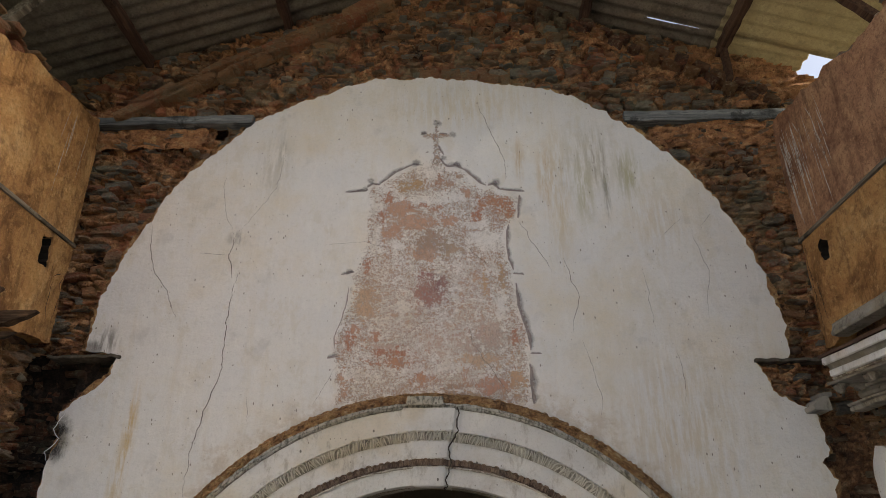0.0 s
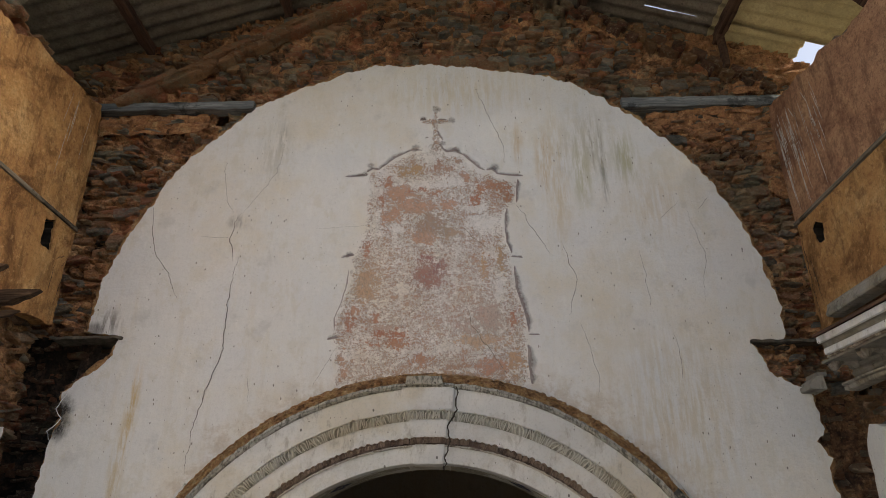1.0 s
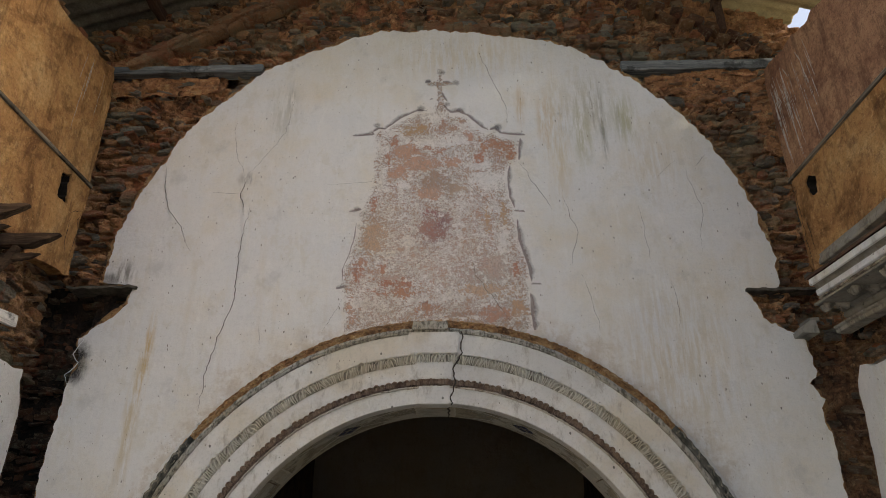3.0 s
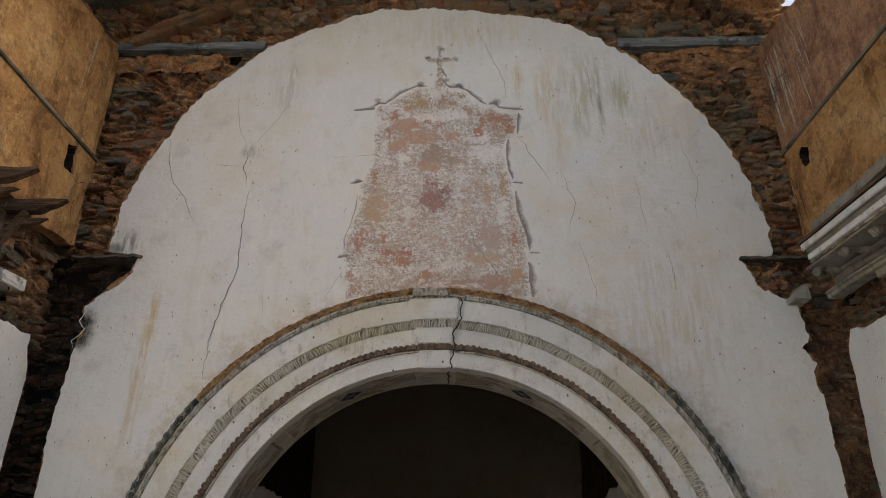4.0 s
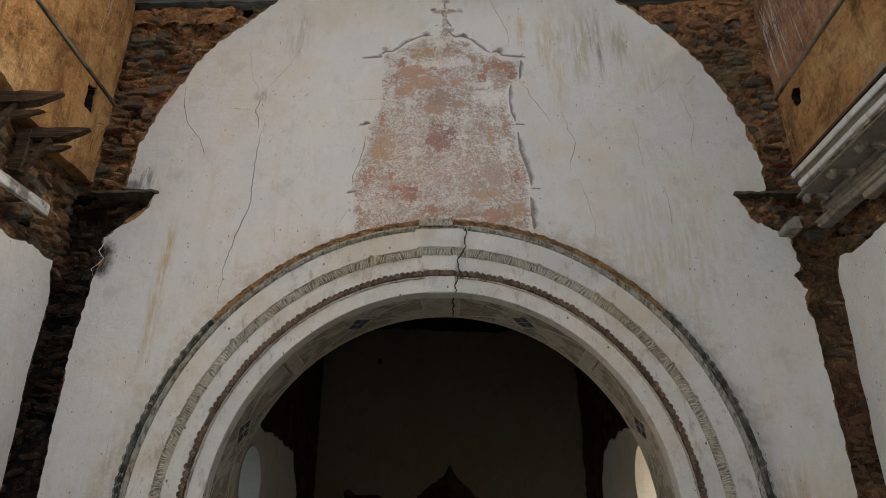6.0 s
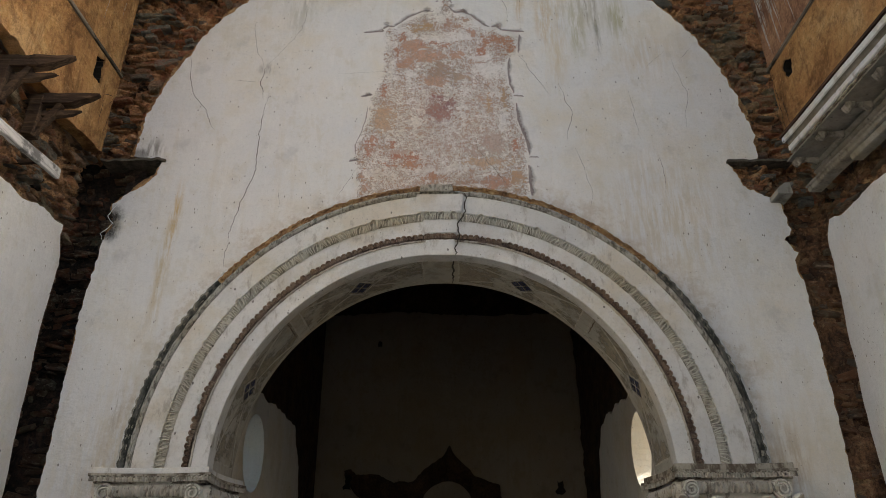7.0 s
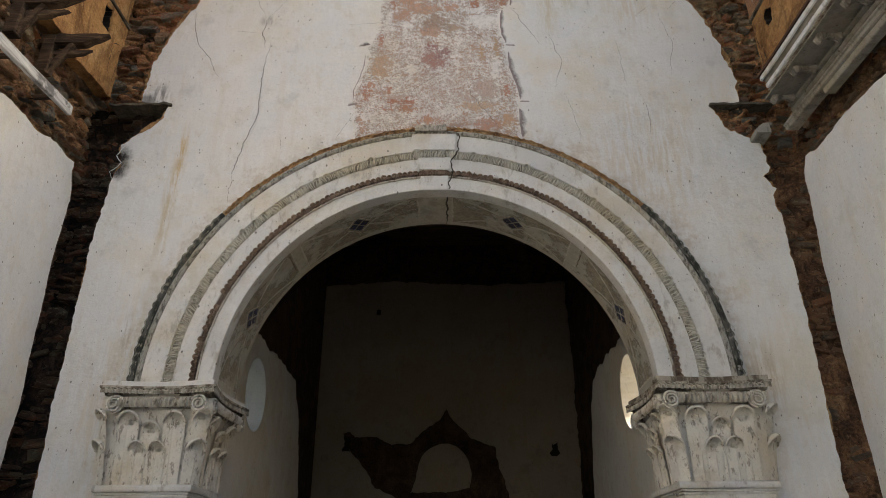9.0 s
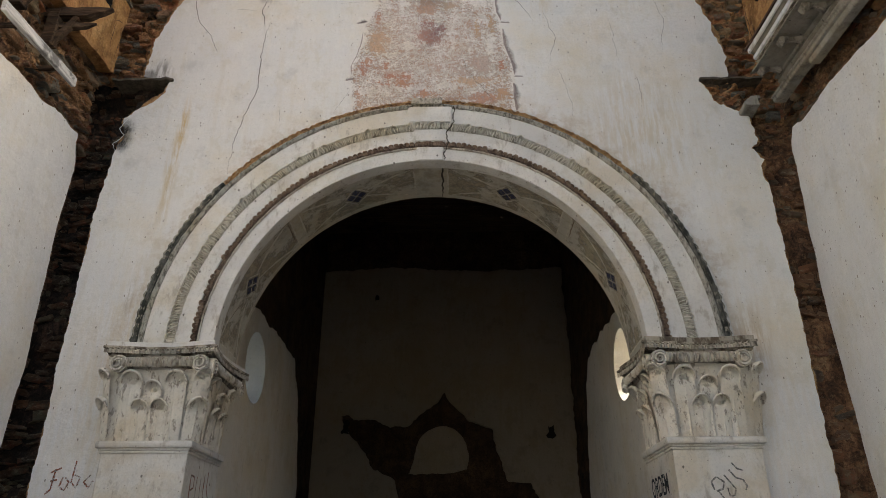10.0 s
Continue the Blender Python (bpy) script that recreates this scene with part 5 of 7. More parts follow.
for n, (a0, a1) in enumerate(((0.05, 0.76), (0.82, 1.48), (math.pi - 1.48, math.pi - 0.82), (math.pi - 0.76, math.pi - 0.05))):
    mid = (a0 + a1) / 2
    m1, m2 = M["line"], M["umber_line"]
    grid = [on_soffit(a0 + (a1 - a0) * i / 36, y, 0.003) for i in range(37) for y in (0.09, 0.67)]
    part("painted_panel", (grid, [(2 * i, 2 * i + 1, 2 * i + 3, 2 * i + 2) for i in range(36)]), M["panel"], archivolt, "faded tan painted panel")
    for ya, yb in ((0.10, 0.33), (0.66, 0.43)):
        soffit_line(a0 + 0.02, ya, mid - 0.05, yb, 0.032, m1)
        soffit_line(mid + 0.05, yb, a1 - 0.02, ya, 0.032, m1)
    for y in (0.08, 0.68):
        soffit_line(a0, y, a1, y, 0.010, m1)
    soffit_line(a0, 0.08, a0, 0.68, 0.011, m1)
    soffit_line(a1, 0.08, a1, 0.68, 0.011, m1)
    if n in (0, 3):
        e = a1 if n == 0 else a0
        q = 1 if n == 0 else -1
        soffit_line(mid + q * 0.12, 0.16, mid + q * 0.22, 0.18, 0.009, m2)
        soffit_line(mid + q * 0.34, 0.12, mid + q * 0.34, 0.52, 0.007, m2)
        soffit_line(mid - q * 0.22, 0.22, mid - q * 0.12, 0.34, 0.008, m2)
        soffit_line(mid + q * 0.06, 0.55, mid + q * 0.09, 0.60, 0.010, m2)
    flower = []
    for da, dy in ((0.031, 0), (-0.031, 0), (0, 0.075), (0, -0.075)):
        ca, cy = mid + da, 0.38 + dy
        pts = [on_soffit(ca + 0.026, cy, 0), on_soffit(ca, cy + 0.063, 0), on_soffit(ca - 0.026, cy, 0), on_soffit(ca, cy - 0.063, 0)]
        part("blue_diamond", (pts, [(0, 1, 2, 3)]), M["blue"], archivolt, "painted blue diamond")
    for sa in (-1, 1):
        soffit_line(mid - sa * 0.075, 0.38, mid, 0.38 + 0.18, 0.010, m1)
        soffit_line(mid - sa * 0.075, 0.38, mid, 0.38 - 0.18, 0.010, m1)

# the crack that runs through the crown of the arch
crown = wander([(0.245, SPRING + 2.70), (0.235, SPRING + 2.52), (0.165, SPRING + 2.40), (0.15, SPRING + 2.2), (0.13, SPRING + 2.0)], 0.016, 0.045, 4.0)
part("crack", ribbon(crown, 0.016, lambda u, v, d: (u, -0.166 + d, v), 0.002, False), M["crack"], archivolt)
part("crack", ribbon([(math.pi / 2 + 0.062 + 0.010 * wob(i, 2, 3, 0.9), i * 0.052) for i in range(15)], 0.011, on_soffit, 0, True), M["crack"], archivolt)

# ---- pilasters and capitals ----


def leaf(width, height, out, curl, seed=0):
    """A broad smooth leaf standing on z = 0 against the bell: a plain blade with a stem and thin edges, dished under a round hood that curls out to -y."""
    bm = bmesh.new()
    half = width / 2
    zc = height - half

    def lean(v):
        return -out * (max(0.0, v) / height) ** 1.6

    nu, nv = 14, 18
    grid = []
    for j in range(nv + 1):
        v = j / nv * (height - 0.003)
        wv = half * (0.86 + 0.14 * v / height) if v < zc else math.sqrt(max(1e-6, half * half - (v - zc) ** 2))
        row = []
        for i in range(nu + 1):
            u = 2 * i / nu - 1
            bulge = 0.014 * (1 - u * u)
            stem = 0.009 * max(0.0, 1 - abs(u) / 0.15) * max(0.0, 1 - v / (zc + 0.3 * half))
            hollow = 0.034 * math.exp(-((v - zc - 0.15 * half) / (half * 0.75)) ** 2) * (1 - abs(u) ** 3)
            row.append(bm.verts.new((u * wv, lean(v) - 0.010 - bulge - stem + hollow, v)))
        grid.append(row)
    for j in range(nv):
        for i in range(nu):
            bm.faces.new((grid[j][i], grid[j][i + 1], grid[j + 1][i + 1], grid[j + 1][i]))
    # small palmette carved in the hollow
    for f in range(5):
        t = (f / 4 * 2 - 1) * 0.95
        a = Vector((0.0, lean(zc) + 0.010, zc - 0.45 * half))
        b = Vector((math.sin(t) * half * 0.62, lean(zc) + 0.004, zc - 0.35 * half + math.cos(t) * half * 0.85))
        side = Vector((math.cos(t), 0, -math.sin(t))) * half * 0.10
        m = a.lerp(b, 0.6)
        q = [bm.verts.new(p) for p in (a, m - side, m + Vector((0, -0.016, 0)), m + side, b)]
        for tri in ((0, 2, 1), (0, 3, 2), (1, 2, 4), (2, 3, 4)):
            bm.faces.new([q[i] for i in tri])
    # the hood: a short barrel round the top, thick lip at its front
    hood = []
    na = 16
    for s_, grow, fall in ((0.0, 1.0, 0.0), (0.35, 1.05, 0.0), (0.7, 1.06, 0.03), (0.95, 1.03, 0.07), (1.0, 0.98, 0.10), (0.9, 0.90, 0.11), (0.5, 0.88, 0.06), (0.0, 0.90, 0.0)):
        row = []
        for i in range(na + 1):
            th = math.pi * i / na
            up = max(0.0, math.sin(th))
            z = zc - 0.10 * half + half * grow * up * 1.08 - fall * half * up
            y = lean(zc + half * up) - 0.008 - curl * 1.25 * s_ * (0.12 + 0.88 * up ** 0.8)
            row.append(bm.verts.new((half * grow * math.cos(th), y, z)))
        hood.append(row)
    for r0, r1 in zip(hood, hood[1:]):
        for i in range(na):
            bm.faces.new((r0[i], r0[i + 1], r1[i + 1], r1[i]))
    bmesh.ops.recalc_face_normals(bm, faces=bm.faces)
    return bm


def volute(radius, width):
    """A scroll: a spiral band round the y axis, its face at -y."""
    vs, fs = [], []
    n = 46
    for i in range(n + 1):
        t = i / n
        a = t * 2 * math.pi * 2.35
        r = radius * (1 - 0.80 * t)
        th = radius * 0.15 * (1 - 0.4 * t)
        y = -0.012 * t
        for rr, yy in ((r - th, y - 0.004), (r - th * 0.6, y - 0.020), (r + th * 0.6, y - 0.020), (r + th, y), (r + th, width)):
            vs.append((rr * math.cos(a), yy, rr * math.sin(a)))
    m = 5
    for i in range(n):
        for j in range(m - 1):
            k = i * m + j
            fs.append((k, k + 1, k + m + 1, k + m))
    c = len(vs)
    for k in range(20):
        a = 2 * math.pi * k / 20
        vs.append((radius * math.cos(a), 0.006, radius * math.sin(a)))
    fs.append(tuple(range(c, c + 20)))
    return vs, fs


def move(bm, m):
    if isinstance(bm, tuple):
        return [tuple(m @ Vector(v)) for v in bm[0]], bm[1]
    bmesh.ops.transform(bm, matrix=m, verts=bm.verts)
    return bm


def capital_and_shaft(s):
    """s = -1 for the pier at -x. Built with its inner face towards the arch."""
    side = "inner"
    pil = empty("pilaster", "white plastered pilaster with a dirty Corinthian capital", "pilaster", "pilasters of the chancel arch")
    xo, xi = s * 2.88 + CX, s * 2.11 + CX           # outer and inner edge of the shaft
    lo_x, hi_x = min(xo, xi), max(xo, xi)
    front = -0.115
    cx, half = (xo + xi) / 2, abs(xo - xi) / 2
    part("shaft", rough_box((lo_x, front, 0.0), (hi_x, WALL_BACK - 0.03, 2.40), 0.012, 0.004, 12, s), M["stucco"], pil)
    # astragal: two rounds and a fillet
    for z0, z1, o in ((2.36, 2.385, 0.012), (2.385, 2.405, 0.022), (2.405, 2.465, 0.045)):
        part("astragal", rough_box((lo_x - o, front - o, z0), (hi_x + o, WALL_BACK - 0.03 + o * 0.3, z1), min(0.02, (z1 - z0) * 0.42), 0.003, 10, z0), M["stucco"], pil)
    # bell
    bm = bmesh.new()
    rings = []
    for k in range(9):
        t = k / 8
        z = 2.46 + 0.78 * t
        o = 0.0 + 0.075 * t ** 2.2
        ring = [(lo_x - o, front - o), (hi_x + o, front - o), (hi_x + o, WALL_BACK - 0.05), (lo_x - o, WALL_BACK - 0.05)]
        rings.append([bm.verts.new((x, y, z)) for x, y in ring])
    for a, b in zip(rings, rings[1:]):
        for i in range(4):
            bm.faces.new((a[i], a[(i + 1) % 4], b[(i + 1) % 4], b[i]))
    bm.faces.new(rings[-1])
    bmesh.ops.recalc_face_normals(bm, faces=bm.faces)
    cap = part("capital", bm, M["capital"], pil, "dirty carved Corinthian capital")

    def abacus_ring(o, hollow, z):
        oo = o * 0.42
        x0, x1, y0, y1 = lo_x - (o if s > 0 else oo), hi_x + (o if s < 0 else oo), front - o, WALL_BACK - 0.03
        pts = []
        n = 16
        for i in range(n):
            t = i / n
            pts.append((x0 + (x1 - x0) * t, y0 + hollow * math.sin(math.pi * t) ** 1.5))
        for i in range(n):
            t = i / n
            pts.append((x1 - (hollow * math.sin(math.pi * t) if s < 0 else 0), y0 + (y1 - y0) * t))
        for i in range(2):
            pts.append((x1 + (x0 - x1) * i / 2, y1))
        for i in range(n):
            t = i / n
            pts.append((x0 + (hollow * math.sin(math.pi * t) if s > 0 else 0), y1 + (y0 - y1) * t))
        return [(x, y, z) for x, y in pts]

    def rings_mesh(rows, mat, name, label=""):
        bm = bmesh.new()
        rs = [[bm.verts.new(p) for p in row] for row in rows]
        for a, b in zip(rs, rs[1:]):
            for i in range(len(a)):
                bm.faces.new((a[i], a[(i + 1) % len(a)], b[(i + 1) % len(b)], b[i]))
        bm.faces.new(rs[0][::-1])
        bm.faces.new(rs[-1])
        bmesh.ops.recalc_face_normals(bm, faces=bm.faces)
        part(name, bm, M[mat], cap, label)

    rings_mesh([abacus_ring(0.125, 0.07, 3.215), abacus_ring(0.125, 0.07, 3.228), abacus_ring(0.14, 0.07, 3.236), abacus_ring(0.175, 0.07, 3.266), abacus_ring(0.19, 0.07, 3.272), abacus_ring(0.19, 0.07, 3.290)], "abacus", "abacus_moulding",
               "blackened egg moulding under the abacus")
    rings_mesh([abacus_ring(0.15, 0.06, 3.291), abacus_ring(0.155, 0.06, 3.296), abacus_ring(0.155, 0.06, 3.335), abacus_ring(0.15, 0.06, 3.340)], "stucco" if s < 0 else "abacus", "abacus")
    rings_mesh([abacus_ring(0.06, 0.03, 3.10), abacus_ring(0.09, 0.03, 3.12), abacus_ring(0.10, 0.03, 3.15), abacus_ring(0.09, 0.03, 3.185), abacus_ring(0.07, 0.03, 3.215)], "roll", "echinus")
    # small eggs under the abacus, tongues on the echinus
    egg = bead_mesh("egg", M["egg"])
    dart = tongue_mesh("tongue", 0.052, 0.088, 0.052, M["egg"], 2)
    n = 21
    for k in range(n):
        t = (k + 0.5) / n
        for me, o, z, dz, hol in ((egg, 0.165, 3.226, 0, 0.07), (dart, 0.122, 3.108, 0, 0.03)):
            if me is dart and not 0.14 < t < 0.86:
                continue
            b = new(me.name, me)
            b.parent = cap
            b.matrix_basis = Matrix.Translation((lo_x - (o if s > 0 else 0.42 * o) + (hi_x - lo_x + 1.42 * o) * t, front - o + hol * math.sin(math.pi * t) ** 1.5, z)) @ Matrix.Rotation(R.uniform(-0.1, 0.1), 4, "Y")
            c = new(me.name, me)
            c.parent = cap
            xx = (xi + 0) - s * o + s * hol * math.sin(math.pi * t)
            c.matrix_basis = Matrix.Translation((xx, front - o + (WALL_BACK - front + o) * t, z)) @ Matrix.Rotation(radians(90) if s < 0 else radians(-90), 4, "Z")
    # volutes: two on the front, two on the inner face
    for x in (xo - s * 0.055, xi - s * 0.035):
        part("volute", move(volute(0.078, 0.08), Matrix.Translation((x, front - 0.125, 3.135)) @ Matrix.Scale(-1 if x > cx else 1, 4, (1, 0, 0))), M["capital"], cap, smooth=False)
    turn = Matrix.Rotation(radians(90) if s < 0 else radians(-90), 4, "Z")
    for y in (front - 0.02, WALL_BACK - 0.06):
        part("volute", move(volute(0.078, 0.08), Matrix.Translation((xi - s * 0.125, y, 3.125)) @ turn), M["capital"], cap)
    # leaves: tall tier and short tier on both faces
    for tier, (h, w, o, c, zs) in enumerate(((0.62, 0.20, 0.06, 0.05, (0.235, 0.765)), (0.36, 0.15, 0.045, 0.045, (0.385, 0.615)), (0.53, 0.165, 0.05, 0.045, (0.5,)))):
        for t in zs:
            m = Matrix.Translation((lo_x + (hi_x - lo_x) * t, front - 0.004 - (0.012 if tier == 1 else 0), 2.465))
            part("acanthus_leaf", move(leaf(w, h, o, c), m), M["capital"], cap)
            m = Matrix.Translation((xi - s * (0.004 + (0.012 if tier == 1 else 0)), front + (WALL_BACK - front) * t, 2.465)) @ turn
            part("acanthus_leaf", move(leaf(w, h, o, c), m), M["capital"], cap)
    for h, w, o, c in ((0.64, 0.16, 0.09, 0.05), (0.38, 0.19, 0.06, 0.05)):
        for x, y, ang in ((xi, front, s * 45), (xo, front, -s * 45)):
            m = Matrix.Translation((x, y, 2.465)) @ Matrix.Rotation(radians(-ang), 4, "Z")
            part("acanthus_leaf", move(leaf(w, h, o, c), m), M["capital"], cap)
    return pil


pilaster_l = capital_and_shaft(-1)
pilaster_r = capital_and_shaft(1)

# ---- timbers in the gable, purlins ----


def log(name, lo, hi, mat, label, category, parent=None, bevel=0.012, jitter=0.02, cuts=10, seed=0, group=""):
    ob = part(name, rough_box(lo, hi, bevel, jitter, cuts, seed), mat, parent)
    return tagged(ob, label, category, group)


log("embedded_beam", (-3.86, -0.02, 9.305), (-2.04, 0.12, 9.41), M["beam"], "grey weathered beam let into the gable wall", "beam", seed=1, group="beams in the gable", jitter=0.012, cuts=26, bevel=0.008)
log("embedded_beam", (2.16, -0.015, 9.235), (3.98, 0.12, 9.365), M["beam"], "grey weathered beam let into the gable wall, split", "beam", seed=2, group="beams in the gable", jitter=0.012, cuts=26, bevel=0.008)
for x in (-3.42, -1.78, 1.85, 3.42):
    z = roof_z(x)
    log("purlin", (x - 0.05, ROOF_END - 0.1, z - 0.13), (x + 0.05, 0.10, z + 0.0), M["purlin"], "dark wooden purlin under the roof sheets", "purlin", seed=x, group="purlins", cuts=24)
log("ridge_purlin", (-0.07, ROOF_END - 0.1, RIDGE - 0.18), (0.07, 0.10, RIDGE - 0.02), M["purlin"], "dark wooden ridge purlin", "purlin", seed=9, group="purlins", cuts=24)

# ---- battens across the ochre render ----
for s, z in ((-1, 7.80), (1, 7.72)):
    log("batten", tuple(sorted((s * (NAVE - 0.115), s * (NAVE - 0.07)))[:1]) + (-9.0, z - 0.018), tuple(sorted((s * (NAVE - 0.115), s * (NAVE - 0.07)))[1:]) + (0.04, z + 0.018),
        M["batten"], "thin grey wooden batten along the wall", "batten", seed=s, group="battens", cuts=30, bevel=0.006, jitter=0.008)

# ---- broken timber brackets and a loose board on the north wall ----


def bracket(y, z, reach):
    b = empty("timber_bracket", "broken dark timber bracket of the lost cornice", "bracket", "timber brackets")
    part("arm", splinter((-NAVE - 0.1, y, z), reach, 0.10, 0.115, y), M["wood"], b)
    part("lower_arm", splinter((-NAVE - 0.1, y + 0.02, z - 0.15), reach * 0.76, 0.06, 0.065, y + 3), M["wood"], b)
    part("post", rough_box((-NAVE - 0.06, y - 0.06, z - 0.42), (-NAVE + 0.06, y + 0.05, z + 0.02), 0.01, 0.015, 5, y), M["wood"], b)
    part("brace", move(rough_box((-0.03, -0.03, 0.0), (0.03, 0.03, 0.40), 0.008, 0.01, 4, y), Matrix.Translation((-NAVE + 0.02, y, z - 0.40)) @ Matrix.Rotation(0.55, 4, "Y")), M["wood"], b)
    return b


def splinter(at, length, wy, wz, seed):
    """A beam along +x whose far end has rotted to a ragged point."""
    bm = bmesh.new()
    n = 14
    rings = []
    for i in range(n + 1):
        t = i / n
        x = at[0] + (length + 0.1) * t
        k = 1.0 if t < 0.66 else max(0.06, 1 - (t - 0.66) / 0.34) ** 0.8
        dz = wz * 0.5 * (1 - k)
        j = 0.012
        ring = []
        for sy, sz in ((-1, -1), (1, -1), (1, 1), (-1, 1)):
            ring.append(bm.verts.new((x + (0.03 * wob(i, sy, sz, 1.7, seed) if t > 0.6 else 0), at[1] + sy * wy / 2 * (0.5 + 0.5 * k) + j * wob(x, sy, sz, 9, seed),
                                      at[2] + dz + sz * wz / 2 * k + j * wob(x, sy, sz, 9, seed + 4))))
        rings.append(ring)
    for a, b in zip(rings, rings[1:]):
        for i in range(4):
            bm.faces.new((a[i], a[(i + 1) % 4], b[(i + 1) % 4], b[i]))
    bm.faces.new(rings[0])
    bm.faces.new(rings[-1])
    bmesh.ops.recalc_face_normals(bm, faces=bm.faces)
    return bm


log("purlin_post", (3.375, -0.10, 9.74), (3.445, -0.02, 10.20), M["purlin"], "short dark timber post under a purlin on the gable", "post", seed=12, jitter=0.015, cuts=6)
bracket(-1.50, 6.66, 0.60)
bracket(-0.98, 6.65, 0.57)
loose = empty("loose_board", "loose white-painted board hanging along the bare wall", "board", at=(-3.70, -1.22, 5.965))
loose.rotation_euler = (radians(5), 0, 0)
part("plank", rough_box((-0.025, -0.62, -0.055), (0.025, 0.55, 0.055), 0.012, 0.012, 14, 5), M["board"], loose)
for y in (-0.35, 0.30):
    part("peg", rough_box((-0.30, y - 0.02, -0.02), (-0.02, y + 0.02, 0.02), 0.006, 0.004, 3, y), M["wood"], loose)

# ---- cornice on the south wall ----
cornice = empty("cornice", "white-painted wooden cornice with brackets, its end broken off", "cornice")
C_END = -0.70


def run_y(profile, y0, y1, seg=24, sag=0.006, seed=0.0, drop=0.0):
    """A profile of (x, z) drawn along the wall, with end faces; it may sink towards -y."""
    vs, fs = [], []
    n = len(profile)
    for i in range(seg + 1):
        y = y0 + (y1 - y0) * i / seg
        for x, z in profile:
            vs.append((x + sag * wob(y, 0, 0, 1.5, seed), y, z + sag * wob(y, 1, 0, 1.5, seed + 3) + drop * min(0.0, y + 0.7)))
    for i in range(seg):
        for j in range(n):
            k, k2 = i * n + j, i * n + (j + 1) % n
            fs.append((k, k2, k2 + n, k + n))
    fs += [tuple(range(n)), tuple(range(seg * n + n - 1, seg * n - 1, -1))]
    return vs, fs


D = 0.05
part("top_board", run_y([(3.285, 6.30), (3.285, 6.325), (3.80, 6.46), (3.80, 6.42)], -9.0, C_END + 0.03, drop=D), M["purlin"], cornice, "brown board on top of the cornice")
part("upper_fillet", run_y([(3.305, 6.235), (3.295, 6.243), (3.295, 6.288), (3.302, 6.296), (3.40, 6.30), (3.40, 6.235)], -9.0, C_END, drop=D), M["cornice"], cornice)
part("cavetto", run_y([(3.335, 6.192), (3.342, 6.205), (3.33, 6.225), (3.31, 6.234), (3.40, 6.236), (3.45, 6.192)], -9.0, C_END - 0.01, drop=D), M["cornice_shaded"], cornice, "soiled hollow, its shade put into the grey")
part("lower_fillet", run_y([(3.335, 6.135), (3.325, 6.143), (3.325, 6.182), (3.332, 6.19), (3.50, 6.19), (3.50, 6.135)], -9.0, C_END - 0.02, drop=D), M["cornice"], cornice)
part("drip_edge", run_y([(3.345, 6.112), (3.34, 6.118), (3.345, 6.132), (3.46, 6.132), (3.46, 6.112)], -9.0, C_END - 0.01, drop=D), M["abacus"], cornice, "dark drip edge")
part("soffit_board", run_y([(3.36, 6.095), (3.36, 6.115), (3.74, 6.125), (3.74, 6.105)], -9.0, C_END + 0.12, drop=D), M["cornice_shaded"], cornice)
part("bed_moulding", run_y([(3.69, 5.99), (3.655, 6.005), (3.64, 6.03), (3.655, 6.06), (3.63, 6.07), (3.62, 6.09), (3.80, 6.105), (3.80, 5.99)], -9.0, C_END + 0.2, drop=D), M["cornice_shaded"], cornice)
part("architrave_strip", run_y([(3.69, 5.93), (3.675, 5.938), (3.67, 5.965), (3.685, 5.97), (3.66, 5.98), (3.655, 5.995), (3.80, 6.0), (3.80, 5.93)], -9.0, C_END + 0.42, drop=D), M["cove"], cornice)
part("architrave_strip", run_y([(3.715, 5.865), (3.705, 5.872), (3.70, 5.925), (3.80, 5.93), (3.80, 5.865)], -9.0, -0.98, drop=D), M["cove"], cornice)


def modillion(y):
    """A rounded, leaf-shaped bracket hanging under the soffit board."""
    dz = D * min(0, y + 0.7)
    vs, fs = [], []
    nx, ny = 22, 10
    for i in range(nx + 1):
        t = i / nx
        x = 3.395 + 0.26 * t
        drop = 0.030 + 0.050 * math.exp(-((t - 0.16) / 0.13) ** 2) + 0.028 * math.exp(-((t - 0.84) / 0.11) ** 2) - 0.012 * math.exp(-((t - 0.5) / 0.12) ** 2)
        drop *= min(1.0, (t + 0.02) / 0.06) ** 0.5
        wide = 0.042 + 0.014 * math.exp(-((t - 0.16) / 0.15) ** 2) + 0.008 * math.exp(-((t - 0.84) / 0.12) ** 2)
        for j in range(ny + 1):
            v = 2 * j / ny - 1
            groove = 0.006 * math.cos(v * 9.5)
            vs.append((x, y + wide * v, 6.104 + dz - (drop + groove) * math.sqrt(max(0.0, 1 - v ** 4))))
    for i in range(nx):
        for j in range(ny):
            a = i * (ny + 1) + j
            fs.append((a, a + 1, a + ny + 2, a + ny + 1))
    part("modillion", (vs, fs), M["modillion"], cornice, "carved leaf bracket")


for k in range(9):
    modillion(-0.62 - 0.45 * k)
attic = tagged(part("wall_moulding", run_y([(3.75, 6.615), (3.695, 6.625), (3.685, 6.645), (3.70, 6.68), (3.715, 6.715), (3.71, 6.73), (3.725, 6.745), (3.84, 6.75), (3.84, 6.615)], -9.0, -0.27, sag=0.012), M["cove"]),
               "grey-white cove moulding at the foot of the render", "moulding")

# fragment left in the corner, slate shelf slabs in the notches
frag = empty("cornice_fragment", "broken white cornice block stuck in the wall corner", "fragment")
part("block", run_y([(3.43, 5.975), (3.42, 5.98), (3.415, 6.02), (3.44, 6.03), (3.447, 6.055), (3.47, 6.065), (3.50, 6.09), (3.56, 6.095), (3.57, 5.97)], -0.20, 0.10, sag=0.02), M["cove"], frag)
